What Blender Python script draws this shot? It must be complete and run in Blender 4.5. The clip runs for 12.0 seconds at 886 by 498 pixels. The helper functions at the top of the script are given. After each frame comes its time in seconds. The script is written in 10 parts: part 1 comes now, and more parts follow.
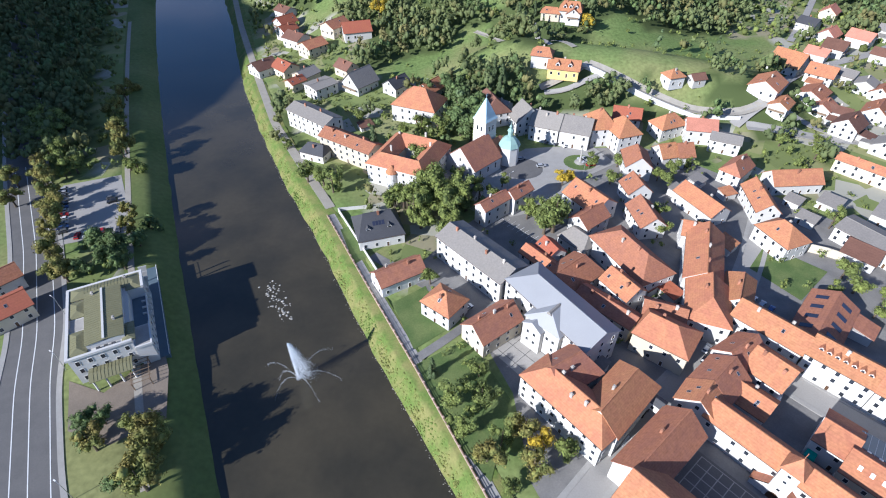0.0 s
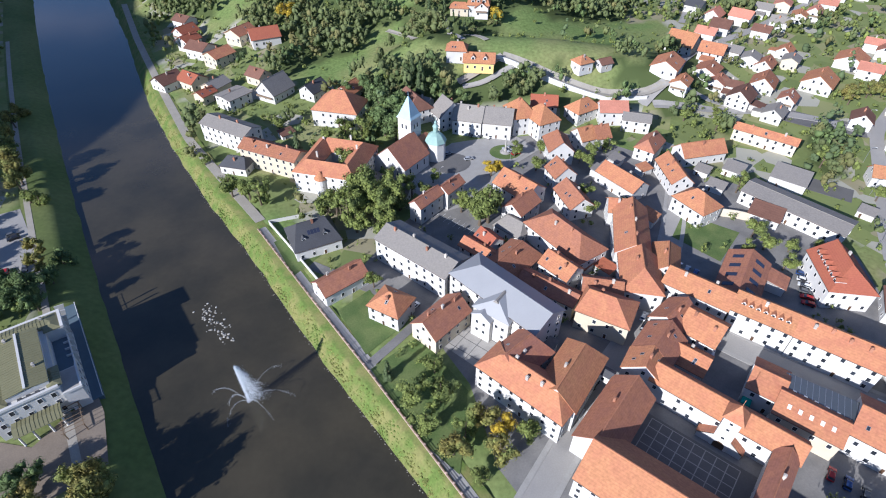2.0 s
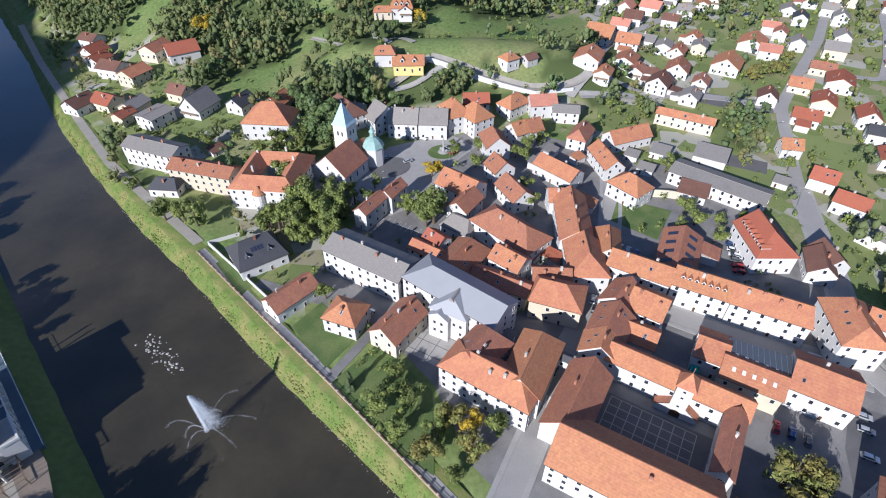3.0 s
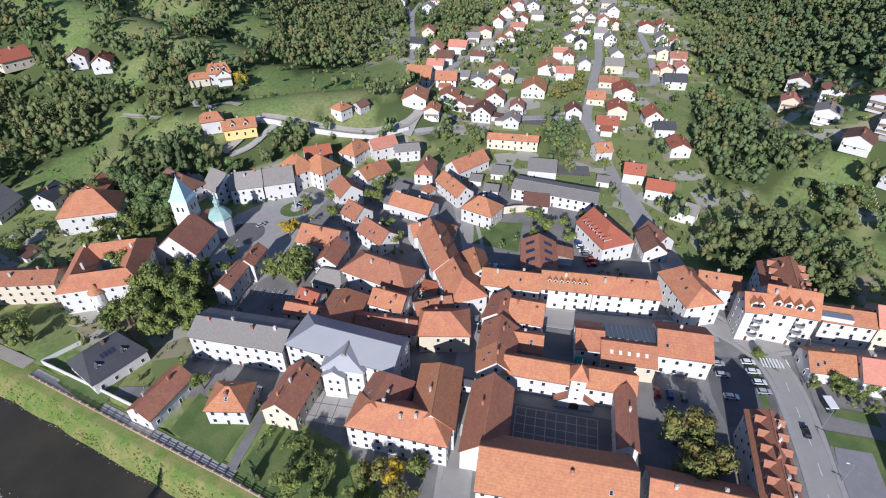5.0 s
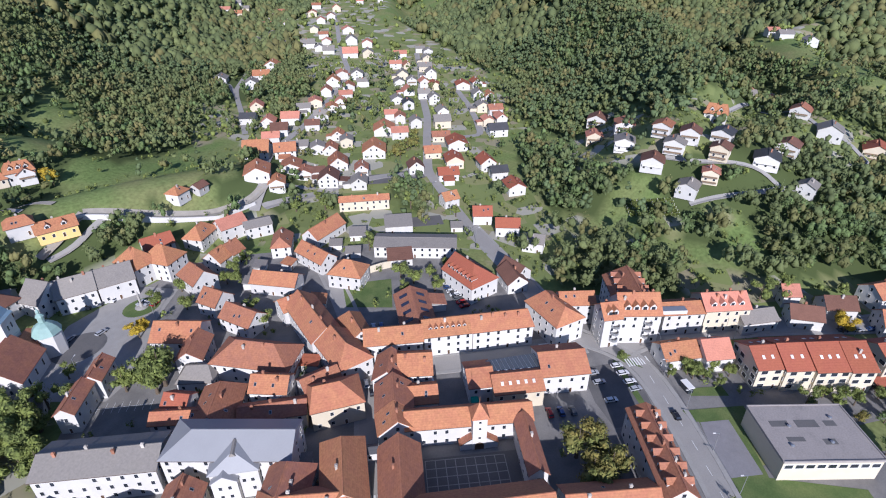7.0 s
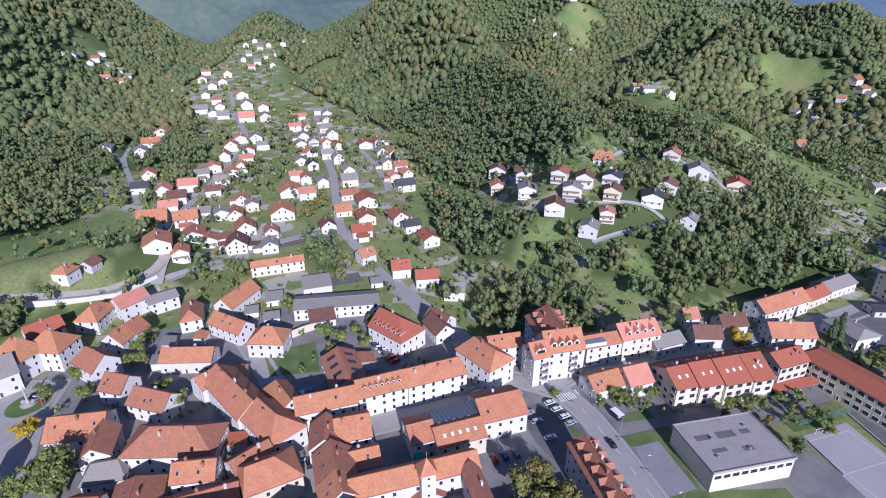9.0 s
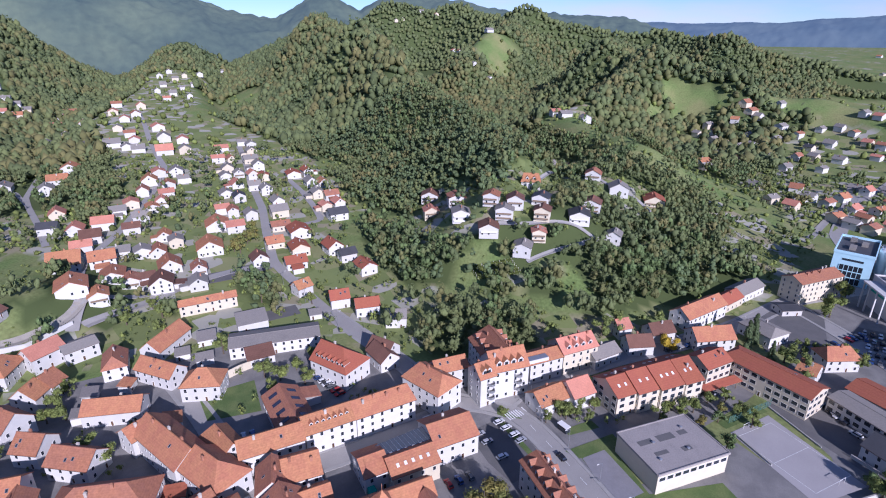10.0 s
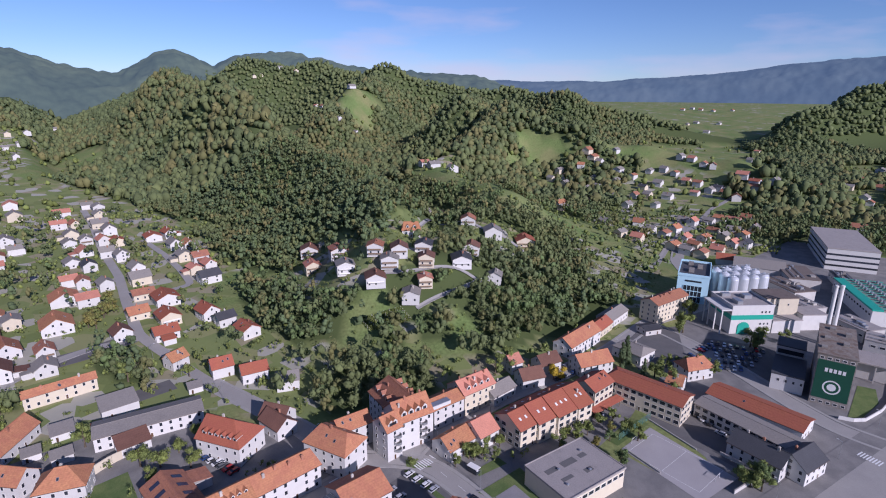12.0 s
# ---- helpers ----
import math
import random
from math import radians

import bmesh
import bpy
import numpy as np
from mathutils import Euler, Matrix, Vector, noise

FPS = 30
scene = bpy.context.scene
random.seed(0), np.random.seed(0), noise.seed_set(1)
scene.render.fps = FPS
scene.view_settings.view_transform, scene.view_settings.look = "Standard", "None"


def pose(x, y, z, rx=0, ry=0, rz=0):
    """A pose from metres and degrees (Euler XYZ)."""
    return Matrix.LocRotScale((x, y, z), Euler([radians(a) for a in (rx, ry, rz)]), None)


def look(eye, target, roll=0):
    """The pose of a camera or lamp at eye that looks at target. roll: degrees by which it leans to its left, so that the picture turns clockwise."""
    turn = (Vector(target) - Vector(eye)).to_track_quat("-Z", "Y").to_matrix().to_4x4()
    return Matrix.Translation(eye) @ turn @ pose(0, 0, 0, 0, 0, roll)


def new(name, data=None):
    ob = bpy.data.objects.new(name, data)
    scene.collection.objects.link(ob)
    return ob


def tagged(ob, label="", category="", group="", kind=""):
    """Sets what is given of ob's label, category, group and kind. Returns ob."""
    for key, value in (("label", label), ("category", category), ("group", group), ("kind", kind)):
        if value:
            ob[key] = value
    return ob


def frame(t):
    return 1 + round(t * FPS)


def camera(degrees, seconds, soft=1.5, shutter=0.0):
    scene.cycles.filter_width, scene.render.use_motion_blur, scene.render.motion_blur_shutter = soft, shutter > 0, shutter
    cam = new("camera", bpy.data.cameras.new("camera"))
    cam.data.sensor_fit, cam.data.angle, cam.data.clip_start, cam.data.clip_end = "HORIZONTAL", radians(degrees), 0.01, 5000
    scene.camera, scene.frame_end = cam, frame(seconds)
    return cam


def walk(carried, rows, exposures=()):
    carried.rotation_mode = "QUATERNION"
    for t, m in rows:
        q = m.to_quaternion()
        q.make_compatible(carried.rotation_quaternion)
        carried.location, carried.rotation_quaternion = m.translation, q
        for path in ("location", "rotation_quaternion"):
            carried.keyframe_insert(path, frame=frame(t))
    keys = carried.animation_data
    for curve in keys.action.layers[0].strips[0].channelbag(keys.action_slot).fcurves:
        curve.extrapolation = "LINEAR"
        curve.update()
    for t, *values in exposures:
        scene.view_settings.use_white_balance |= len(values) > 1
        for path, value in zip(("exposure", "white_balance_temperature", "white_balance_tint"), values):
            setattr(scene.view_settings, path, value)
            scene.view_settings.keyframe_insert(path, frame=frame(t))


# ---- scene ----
cam = camera(79.2, 12.0, soft=1.1)
METRES, EYE, TILT, LEAN, TURN = 36.0, 132.0, -41.25, 0.0, 0.0
ROWS = [
    (0.0, 0.0, 0.0, 0.0, 0.0, 0.0, 0.0),
    (0.5, -0.0156, 0.001, 0.0003, -2.06, -0.08, 1.76),
    (1.0, -0.0359, 0.0018, -0.0007, -3.9, -0.2, 3.34),
    (1.5, -0.061, 0.0026, -0.0016, -5.53, -0.31, 4.67),
    (2.0, -0.0925, 0.0047, 0.0003, -7.44, -0.54, 6.28),
    (2.5, -0.1258, 0.0068, 0.0027, -10.33, -0.95, 8.77),
    (4.5, -0.2615, 0.0383, 0.036, -25.53, -1.8, 20.81),
    (5.0, -0.2952, 0.0485, 0.0486, -29.79, -1.61, 23.71),
    (5.5, -0.3317, 0.0614, 0.0606, -34.42, -1.92, 26.56),
    (6.0, -0.3663, 0.0762, 0.0787, -38.78, -2.32, 28.99),
    (6.5, -0.3999, 0.0937, 0.0957, -43.96, -3.4, 31.55),
    (7.0, -0.4348, 0.1137, 0.114, -47.81, -3.95, 33.24),
    (9.0, -0.564, 0.2291, 0.21, -60.5, -5.43, 37.32),
    (9.5, -0.598, 0.2588, 0.237, -65.36, -7.0, 38.48),
    (10.0, -0.6242, 0.2912, 0.2712, -70.28, -8.75, 39.4),
    (10.5, -0.6495, 0.3291, 0.2997, -75.5, -10.72, 40.14),
    (11.0, -0.6679, 0.3701, 0.3381, -80.03, -12.3, 40.58),
    (11.5, -0.6863, 0.4084, 0.3709, -84.31, -13.77, 40.85),
    (12.0, -0.6965, 0.446, 0.4075, -88.79, -15.41, 40.97),
]
walk(cam, [(t, pose(0, 0, EYE, TILT, LEAN, TURN) @ pose(METRES * x, METRES * y, METRES * z, 90 + pitch, roll, yaw)) for t, x, y, z, yaw, pitch, roll in ROWS], exposures=[(0.0, 0.62, 5600, 12), (3.0, 0.36, 5650, 14), (6.0, 0.2, 5700, 16), (9.0, 0.21, 5340, 26), (10.5, 0.08, 5380, 30), (11.4, 0.06, 5480, 30), (12.0, -0.17, 5600, 30)])


# ---- lie of the land ----
def ridge(x, y, x0, y0, z0, x1, y1, z1, w0, w1):
    """Height of a hill spine that runs from one point to another and falls off to both sides."""
    dx, dy = x1 - x0, y1 - y0
    s = np.clip(((x - x0) * dx + (y - y0) * dy) / (dx * dx + dy * dy), 0, 1)
    d = np.hypot(x - x0 - s * dx, y - y0 - s * dy) / (w0 + s * (w1 - w0))
    return (z0 + s * (z1 - z0)) / (1 + d ** 2) ** 2


def ramp(v, a, b):
    s = np.clip((v - a) / (b - a), 0, 1)
    return s * s * (3 - 2 * s)


def river_mid(y):
    """x of the river's middle line for a given y."""
    u = np.clip(y - 60, -1000, 1900)
    return -30 - 0.49 * u + 0.000116 * u * u


def river_right(y):
    """How far the water reaches to the right of the middle line."""
    return np.interp(y, (60, 108, 160, 198, 248, 300, 335, 406, 600), (33.5, 30, 28.7, 25.3, 23.5, 23.5, 25.5, 30, 30))


# floor of the side valley: x, y, half width, height
VALLEY = ((190, 150, 44, 1), (290, 245, 82, 4), (400, 330, 86, 8), (510, 470, 80, 17), (600, 600, 66, 30), (800, 740, 44, 46), (950, 850, 40, 64))


def valley(x, y):
    """How far out of the side valley a point lies (1 at its edge), and the height of the valley's floor there."""
    best, floor = np.full(np.shape(x), 99.0), np.zeros(np.shape(x))
    for (x0, y0, w0, z0), (x1, y1, w1, z1) in zip(VALLEY, VALLEY[1:]):
        dx, dy = x1 - x0, y1 - y0
        s = np.clip(((x - x0) * dx + (y - y0) * dy) / (dx * dx + dy * dy), 0, 1)
        d = np.hypot(x - x0 - s * dx, y - y0 - s * dy) / (w0 + s * (w1 - w0))
        floor = np.where(d < best, z0 + s * (z1 - z0), floor)
        best = np.minimum(best, d)
    return best, floor


def land(x, y):
    """Height of the ground."""
    x, y = np.asarray(x, float), np.asarray(y, float)
    hills = [
        # the hill behind the church, and its wooded flank along the side valley
        ridge(x, y, -70, 545, 90, 139, 882, 174, 122, 197), ridge(x, y, 70, 383, 39, -70, 545, 90, 81, 122),
        ridge(x, y, 45, 292, 26, 165, 268, 19, 48, 48), ridge(x, y, 110, 480, 52, 170, 600, 76, 80, 90),
        ridge(x, y, 170, 600, 76, 330, 770, 108, 90, 110), ridge(x, y, 330, 770, 108, 520, 930, 145, 110, 130),
        ridge(x, y, 520, 930, 145, 800, 1200, 200, 130, 220),
        # the head of the side valley
        ridge(x, y, 950, 850, 62, 1180, 1010, 118, 120, 170),
        # the wooded hill between the side valley and the terrace
        ridge(x, y, 300, 62, 34, 402, 75, 48, 56, 66), ridge(x, y, 402, 75, 48, 484, 128, 60, 66, 74),
        ridge(x, y, 484, 128, 60, 570, 195, 71, 74, 78), ridge(x, y, 570, 195, 71, 657, 253, 92, 78, 84),
        ridge(x, y, 657, 253, 92, 806, 368, 128, 84, 100), ridge(x, y, 806, 368, 128, 1001, 541, 148, 100, 135),
        ridge(x, y, 1001, 541, 148, 1290, 770, 108, 135, 180), ridge(x, y, 1290, 770, 108, 1500, 930, 96, 180, 240),
        # the terrace and the spur that runs on from it
        ridge(x, y, 302, 35, 35, 487, -35, 38, 70, 66), ridge(x, y, 487, -35, 38, 674, 57, 42, 66, 66),
        ridge(x, y, 674, 57, 42, 780, 0, 58, 66, 76), ridge(x, y, 780, 0, 58, 950, -78, 94, 76, 104),
        ridge(x, y, 950, -78, 94, 1025, 0, 108, 104, 110), ridge(x, y, 1025, 0, 108, 1210, -30, 118, 110, 130),
        ridge(x, y, 950, -78, 94, 860, -190, 74, 104, 76),
        # grassy spur over the eastern village
        ridge(x, y, 860, -190, 66, 821, -285, 54, 76, 70), ridge(x, y, 821, -285, 54, 729, -370, 46, 70, 62),
        ridge(x, y, 729, -370, 46, 640, -405, 26, 62, 50),
        # hills beyond
        ridge(x, y, 1080, 275, 84, 1255, 249, 132, 100, 115), ridge(x, y, 1255, 249, 132, 1563, 213, 172, 115, 190),
        ridge(x, y, 1563, 213, 172, 1822, 466, 205, 190, 220), ridge(x, y, 1822, 466, 205, 1790, 700, 226, 220, 220),
        ridge(x, y, 1563, 213, 172, 1666, -149, 128, 190, 180), ridge(x, y, 1666, -149, 128, 1445, -275, 122, 180, 150),
        ridge(x, y, 1445, -275, 116, 1490, -490, 68, 140, 110), ridge(x, y, 1490, -490, 68, 1450, -690, 26, 110, 90),
        # dark hill over the river valley
        ridge(x, y, 1250, -745, 34, 1330, -850, 84, 70, 110), ridge(x, y, 1330, -850, 84, 1420, -1060, 138, 110, 170),
        ridge(x, y, 1420, -1060, 138, 1480, -1300, 172, 170, 240), ridge(x, y, 1480, -1300, 172, 1550, -1750, 215, 240, 300),
        # the far bank; first ridge, out of view, is added to shade the river
        ridge(x, y, -400, 90, 162, -520, 500, 166, 108, 150),
        ridge(x, y, -534, 116, 70, -650, 1044, 128, 162, 232), ridge(x, y, -650, 1044, 128, -348, 1972, 278, 232, 348),
    ]
    z = sum(h ** 7 for h in hills) ** (1 / 7)
    far = 1 - 0.65 * ramp(np.hypot(x, y), 700, 1300)
    z = z * (1 + far * 0.11 * np.sin(x * 0.021 + 1.7 * np.sin(y * 0.013)) * np.sin(y * 0.019 + 1.3 * np.sin(x * 0.011)) + far * 0.05 * np.sin(x * 0.051 + y * 0.023) * np.sin(y * 0.047 - x * 0.017))
    out, floor = valley(x, y)
    m = ramp(out, 0.95, 1.9)
    z = z * m + floor * (1 - m)
    z = z * ramp(np.hypot((x - 80) / 1.15, y - 105), 118, 168)
    z = z * ramp(np.abs(0.868 * (y + 120) + 0.496 * (x - 120)) + np.maximum(0, x - 400) + 3 * np.maximum(0, -x - 60), 105, 165)
    # the river plain rises slowly towards the far range
    z = np.where((x > 1000) & (y < -200), np.maximum(z, 88 * ramp(np.hypot(x, y), 1150, 3300)), z)
    d = x - river_mid(y)
    z = z * np.where(d < 0, ramp(-d, 135, 250), ramp(d - 35, 4, 80))
    bed = np.where(d > 0, ramp(d - river_right(y), 11, 1), ramp(-d, 44, 33))
    return z * (1 - bed) - 6.5 * bed


# ---- light ----
SUN_TO = Vector((0.79, 0.61, 0.0)).normalized()  # the way the shadows fall
SUN_UP = radians(25)
world = bpy.data.worlds.new("world")
scene.world = world
world.use_nodes = True
wn = world.node_tree.nodes
sky = wn.new("ShaderNodeTexSky")
sky.sky_type, sky.sun_disc = "NISHITA", False
sky.sun_elevation, sky.sun_rotation = SUN_UP, math.atan2(-SUN_TO.x, -SUN_TO.y)
sky.altitude, sky.air_density, sky.dust_density, sky.ozone_density = 300, 0.85, 0.0, 5.0
coords, cloud, fade, tint = wn.new("ShaderNodeTexCoord"), wn.new("ShaderNodeTexNoise"), wn.new("ShaderNodeMapRange"), wn.new("ShaderNodeMix")
squash = wn.new("ShaderNodeMapping")
squash.inputs["Scale"].default_value = (1.0, 1.0, 4.5)
cloud.inputs["Scale"].default_value, cloud.inputs["Detail"].default_value = 3.2, 5.0
fade.inputs[1].default_value, fade.inputs[2].default_value, fade.inputs[4].default_value = 0.53, 0.74, 0.5
tint.data_type = "RGBA"
tint.inputs["B"].default_value = (7.5, 6.6, 7.0, 1)
wl = world.node_tree.links.new
wl(coords.outputs["Generated"], squash.inputs[0])
wl(squash.outputs[0], cloud.inputs["Vector"])
wl(cloud.outputs["Fac"], fade.inputs[0])
wl(fade.outputs[0], tint.inputs["Factor"])
wl(sky.outputs[0], tint.inputs["A"])
wl(tint.outputs["Result"], wn["Background"].inputs[0])
wn["Background"].inputs[1].default_value = 0.1
sun_data = bpy.data.lights.new("sun", "SUN")
sun_data.energy, sun_data.angle, sun_data.color = 5.4, radians(0.6), (1.0, 0.94, 0.85)
sun = new("sun", sun_data)
sun.matrix_world = look((0, 0, 300), Vector((0, 0, 300)) + SUN_TO * math.cos(SUN_UP) + Vector((0, 0, -math.sin(SUN_UP))))
scene.view_settings.exposure = 0.0


# ---- materials ----
def surface(name, colour, rough=0.8, stain=0.25, stain_size=4.0, grain=0.2, grain_size=0.3, bump=0.2, shift=0.0, metal=0.0, rows=0.0, other=None, per_island=False, spec=0.3, thin=0.0, tone=""):
    """A procedural surface: base colour with broad stains and fine grain, optional courses, and a shade of its own for each object."""
    m = bpy.data.materials.new(name)
    m.use_nodes = True
    nt, n, link = m.node_tree, m.node_tree.nodes, m.node_tree.links.new
    bs = n["Principled BSDF"]
    bs.inputs["Roughness"].default_value, bs.inputs["Metallic"].default_value = rough, metal
    bs.inputs["Specular IOR Level"].default_value = spec
    geo = n.new("ShaderNodeNewGeometry")

    def tex(size, detail):
        t = n.new("ShaderNodeTexNoise")
        t.inputs["Scale"].default_value, t.inputs["Detail"].default_value = 1 / size, detail
        link(geo.outputs["Position"], t.inputs["Vector"])
        return t.outputs["Fac"]

    def maths(op, a, b):
        t = n.new("ShaderNodeMath")
        t.operation = op
        for k, v in enumerate((a, b)):
            if isinstance(v, (int, float)):
                t.inputs[k].default_value = v
            else:
                link(v, t.inputs[k])
        return t.outputs[0]

    broad, fine = tex(stain_size, 4), tex(grain_size, 3)
    value = maths("ADD", maths("MULTIPLY", maths("SUBTRACT", broad, 0.5), 2 * stain), maths("MULTIPLY", maths("SUBTRACT", fine, 0.5), 2 * grain))
    value = maths("ADD", value, 1.0)
    if shift:
        if tone:
            att = n.new("ShaderNodeAttribute")
            att.attribute_name = tone
            rnd = att.outputs["Fac"]
        elif per_island:
            rnd = geo.outputs["Random Per Island"]
        else:
            rnd = n.new("ShaderNodeObjectInfo").outputs["Random"]
        value = maths("ADD", value, maths("MULTIPLY", maths("SUBTRACT", rnd, 0.5), 2 * shift))
    height = fine
    if rows:
        sep = n.new("ShaderNodeSeparateXYZ")
        link(geo.outputs["Position"], sep.inputs[0])
        course = maths("FRACT", maths("DIVIDE", sep.outputs[2], rows), 0.0)
        value = maths("ADD", value, maths("MULTIPLY", maths("LESS_THAN", course, 0.3), -0.07))
        height = maths("ADD", maths("MULTIPLY", fine, 0.5), course)
    mix = n.new("ShaderNodeMix")
    mix.data_type = "RGBA"
    link(broad, mix.inputs["Factor"])
    c2 = other or colour
    ramp_node = n.new("ShaderNodeMapRange")
    ramp_node.inputs[1].default_value, ramp_node.inputs[2].default_value = 0.38, 0.62
    link(broad, ramp_node.inputs[0])
    share = ramp_node.outputs[0]
    if shift and other and not (per_island or tone):
        share = maths("MINIMUM", maths("MULTIPLY", maths("ADD", share, maths("MULTIPLY", rnd, 1.3)), 0.45), 1.0)
    link(share, mix.inputs["Factor"])
    mix.inputs["A"].default_value, mix.inputs["B"].default_value = (*colour, 1), (*c2, 1)
    scale = n.new("ShaderNodeVectorMath")
    scale.operation = "SCALE"
    link(mix.outputs["Result"], scale.inputs[0])
    link(maths("MAXIMUM", value, 0.1), scale.inputs["Scale"])
    link(scale.outputs[0], bs.inputs["Base Color"])
    if bump:
        b = n.new("ShaderNodeBump")
        b.inputs["Strength"].default_value, b.inputs["Distance"].default_value = bump, 0.05
        link(height, b.inputs["Height"])
        link(b.outputs[0], bs.inputs["Normal"])
    if thin:
        soft, both = n.new("ShaderNodeBsdfTranslucent"), n.new("ShaderNodeMixShader")
        link(scale.outputs[0], soft.inputs["Color"])
        both.inputs[0].default_value = thin
        link(bs.outputs[0], both.inputs[1])
        link(soft.outputs[0], both.inputs[2])
        link(both.outputs[0], n["Material Output"].inputs["Surface"])
    return m


ROOF = {
    "orange": surface("roof_tiles_orange", (0.541, 0.249, 0.118), 0.85, 0.22, 3.2, 0.34, 0.7, 0.35, 0.16, rows=0.42, other=(0.35, 0.14, 0.08)),
    "old": surface("roof_tiles_old", (0.464, 0.197, 0.104), 0.85, 0.3, 3.0, 0.38, 0.7, 0.35, 0.2, rows=0.42, other=(0.25, 0.11, 0.075)),
    "red": surface("roof_tiles_red", (0.400, 0.131, 0.069), 0.8, 0.2, 4, 0.25, 0.6, 0.4, 0.16, rows=0.42, other=(0.30, 0.09, 0.055)),
    "pink": surface("roof_tiles_pale", (0.52, 0.22, 0.15), 0.85, 0.2, 4, 0.22, 0.5, 0.4, 0.12, rows=0.34),
    "brown": surface("roof_tiles_brown", (0.17, 0.085, 0.06), 0.85, 0.25, 4, 0.25, 0.5, 0.4, 0.2, rows=0.34),
    "grey": surface("roof_fibre_grey", (0.28, 0.255, 0.23), 0.85, 0.25, 4, 0.25, 0.6, 0.3, 0.15, other=(0.22, 0.20, 0.175)),
    "dark": surface("roof_slate_dark", (0.07, 0.07, 0.075), 0.6, 0.2, 4, 0.2, 0.4, 0.3, 0.15, rows=0.34),
    "white": surface("roof_sheet_white", (0.31, 0.312, 0.32), 0.45, 0.08, 6, 0.05, 0.4, 0.1, 0.03),
    "copper": surface("copper_sheet_green", (0.27, 0.40, 0.36), 0.55, 0.15, 2, 0.1, 0.3, 0.1, 0.0),
    "steel": surface("copper_sheet_blue", (0.38, 0.53, 0.60), 0.5, 0.12, 2, 0.1, 0.3, 0.1, 0.0),
    "rust": surface("rusty_roof_felt", (0.20, 0.165, 0.14), 0.95, 0.5, 5, 0.3, 0.7, 0.1, 0.05, other=(0.13, 0.1, 0.085)),
    "olive": surface("roof_sheet_olive", (0.20, 0.19, 0.105), 0.5, 0.15, 3, 0.1, 0.4, 0.2, 0.05),
    "flat": surface("roof_felt_pale", (0.38, 0.345, 0.32), 0.9, 0.4, 3.4, 0.25, 0.5, 0.1, 0.05, other=(0.29, 0.26, 0.24)),
}
WALL = {
    "white": surface("render_white", (0.56, 0.545, 0.515), 0.9, 0.10, 3, 0.05, 0.3, 0.1, 0.08),
    "cream": surface("render_cream", (0.58, 0.51, 0.385), 0.9, 0.10, 3, 0.05, 0.3, 0.1, 0.08),
    "yellow": surface("render_yellow", (0.75, 0.52, 0.20), 0.9, 0.10, 3, 0.05, 0.3, 0.1, 0.08),
    "grey": surface("render_grey", (0.46, 0.44, 0.41), 0.9, 0.12, 3, 0.06, 0.3, 0.1, 0.10),
    "green": surface("render_pale_green", (0.52, 0.58, 0.42), 0.9, 0.10, 3, 0.05, 0.3, 0.1, 0.05),
}
GLASS = surface("window_glass", (0.03, 0.035, 0.045), 0.12, 0.1, 2, 0.05, 0.3, 0.0, 0.3, spec=0.6)
FRAME = surface("painted_window_frame", (0.72, 0.70, 0.66), 0.6, 0.06, 2, 0.04, 0.2, 0.0, 0.1)
DOOR = surface("stained_door_wood", (0.10, 0.055, 0.03), 0.6, 0.2, 1, 0.15, 0.1, 0.1, 0.3)
BRICK = surface("chimney_brick", (0.34, 0.16, 0.10), 0.9, 0.25, 1, 0.25, 0.15, 0.3, 0.25)
CHIM = surface("chimney_render", (0.45, 0.41, 0.36), 0.9, 0.2, 1, 0.15, 0.15, 0.2, 0.15)
CONCRETE = surface("concrete", (0.36, 0.34, 0.31), 0.9, 0.2, 3, 0.15, 0.3, 0.2, 0.05)
ASPHALT = surface("asphalt", (0.155, 0.148, 0.142), 0.9, 0.25, 5, 0.15, 0.4, 0.1, 0.0, other=(0.12, 0.116, 0.112))
ROADWAY = surface("pale_asphalt", (0.33, 0.312, 0.288), 0.9, 0.18, 6, 0.12, 0.4, 0.1, 0.0, other=(0.32, 0.303, 0.278))
KERB = surface("pavement_concrete", (0.34, 0.325, 0.30), 0.9, 0.15, 3, 0.12, 0.4, 0.1, 0.0)
PAVING = surface("paving", (0.25, 0.238, 0.222), 0.9, 0.3, 7, 0.18, 0.5, 0.1, 0.0, other=(0.165, 0.158, 0.15))
GRAVEL = surface("gravel", (0.34, 0.31, 0.26), 0.95, 0.2, 4, 0.2, 0.3, 0.2, 0.0)
PAINT = surface("road_paint", (0.72, 0.72, 0.70), 0.7, 0.15, 1, 0.15, 0.2, 0.0, 0.0)
LAWN = surface("lawn", (0.10, 0.15, 0.045), 0.95, 0.25, 6, 0.3, 0.5, 0.3, 0.0, other=(0.13, 0.165, 0.055))
MEADOW = surface("meadow_grass", (0.12, 0.16, 0.045), 0.95, 0.3, 40, 0.35, 2.0, 0.3, 0.0, other=(0.16, 0.18, 0.06))
BANK = surface("bank_grass", (0.125, 0.185, 0.04), 0.95, 0.4, 5, 0.4, 0.7, 0.4, 0.0, other=(0.18, 0.175, 0.06))
STEEL = surface("galvanised_steel", (0.45, 0.46, 0.47), 0.4, 0.1, 1, 0.05, 0.2, 0.0, 0.05, metal=0.7)
WOOD = surface("weathered_wood", (0.20, 0.14, 0.09), 0.85, 0.2, 1, 0.2, 0.15, 0.2, 0.1)
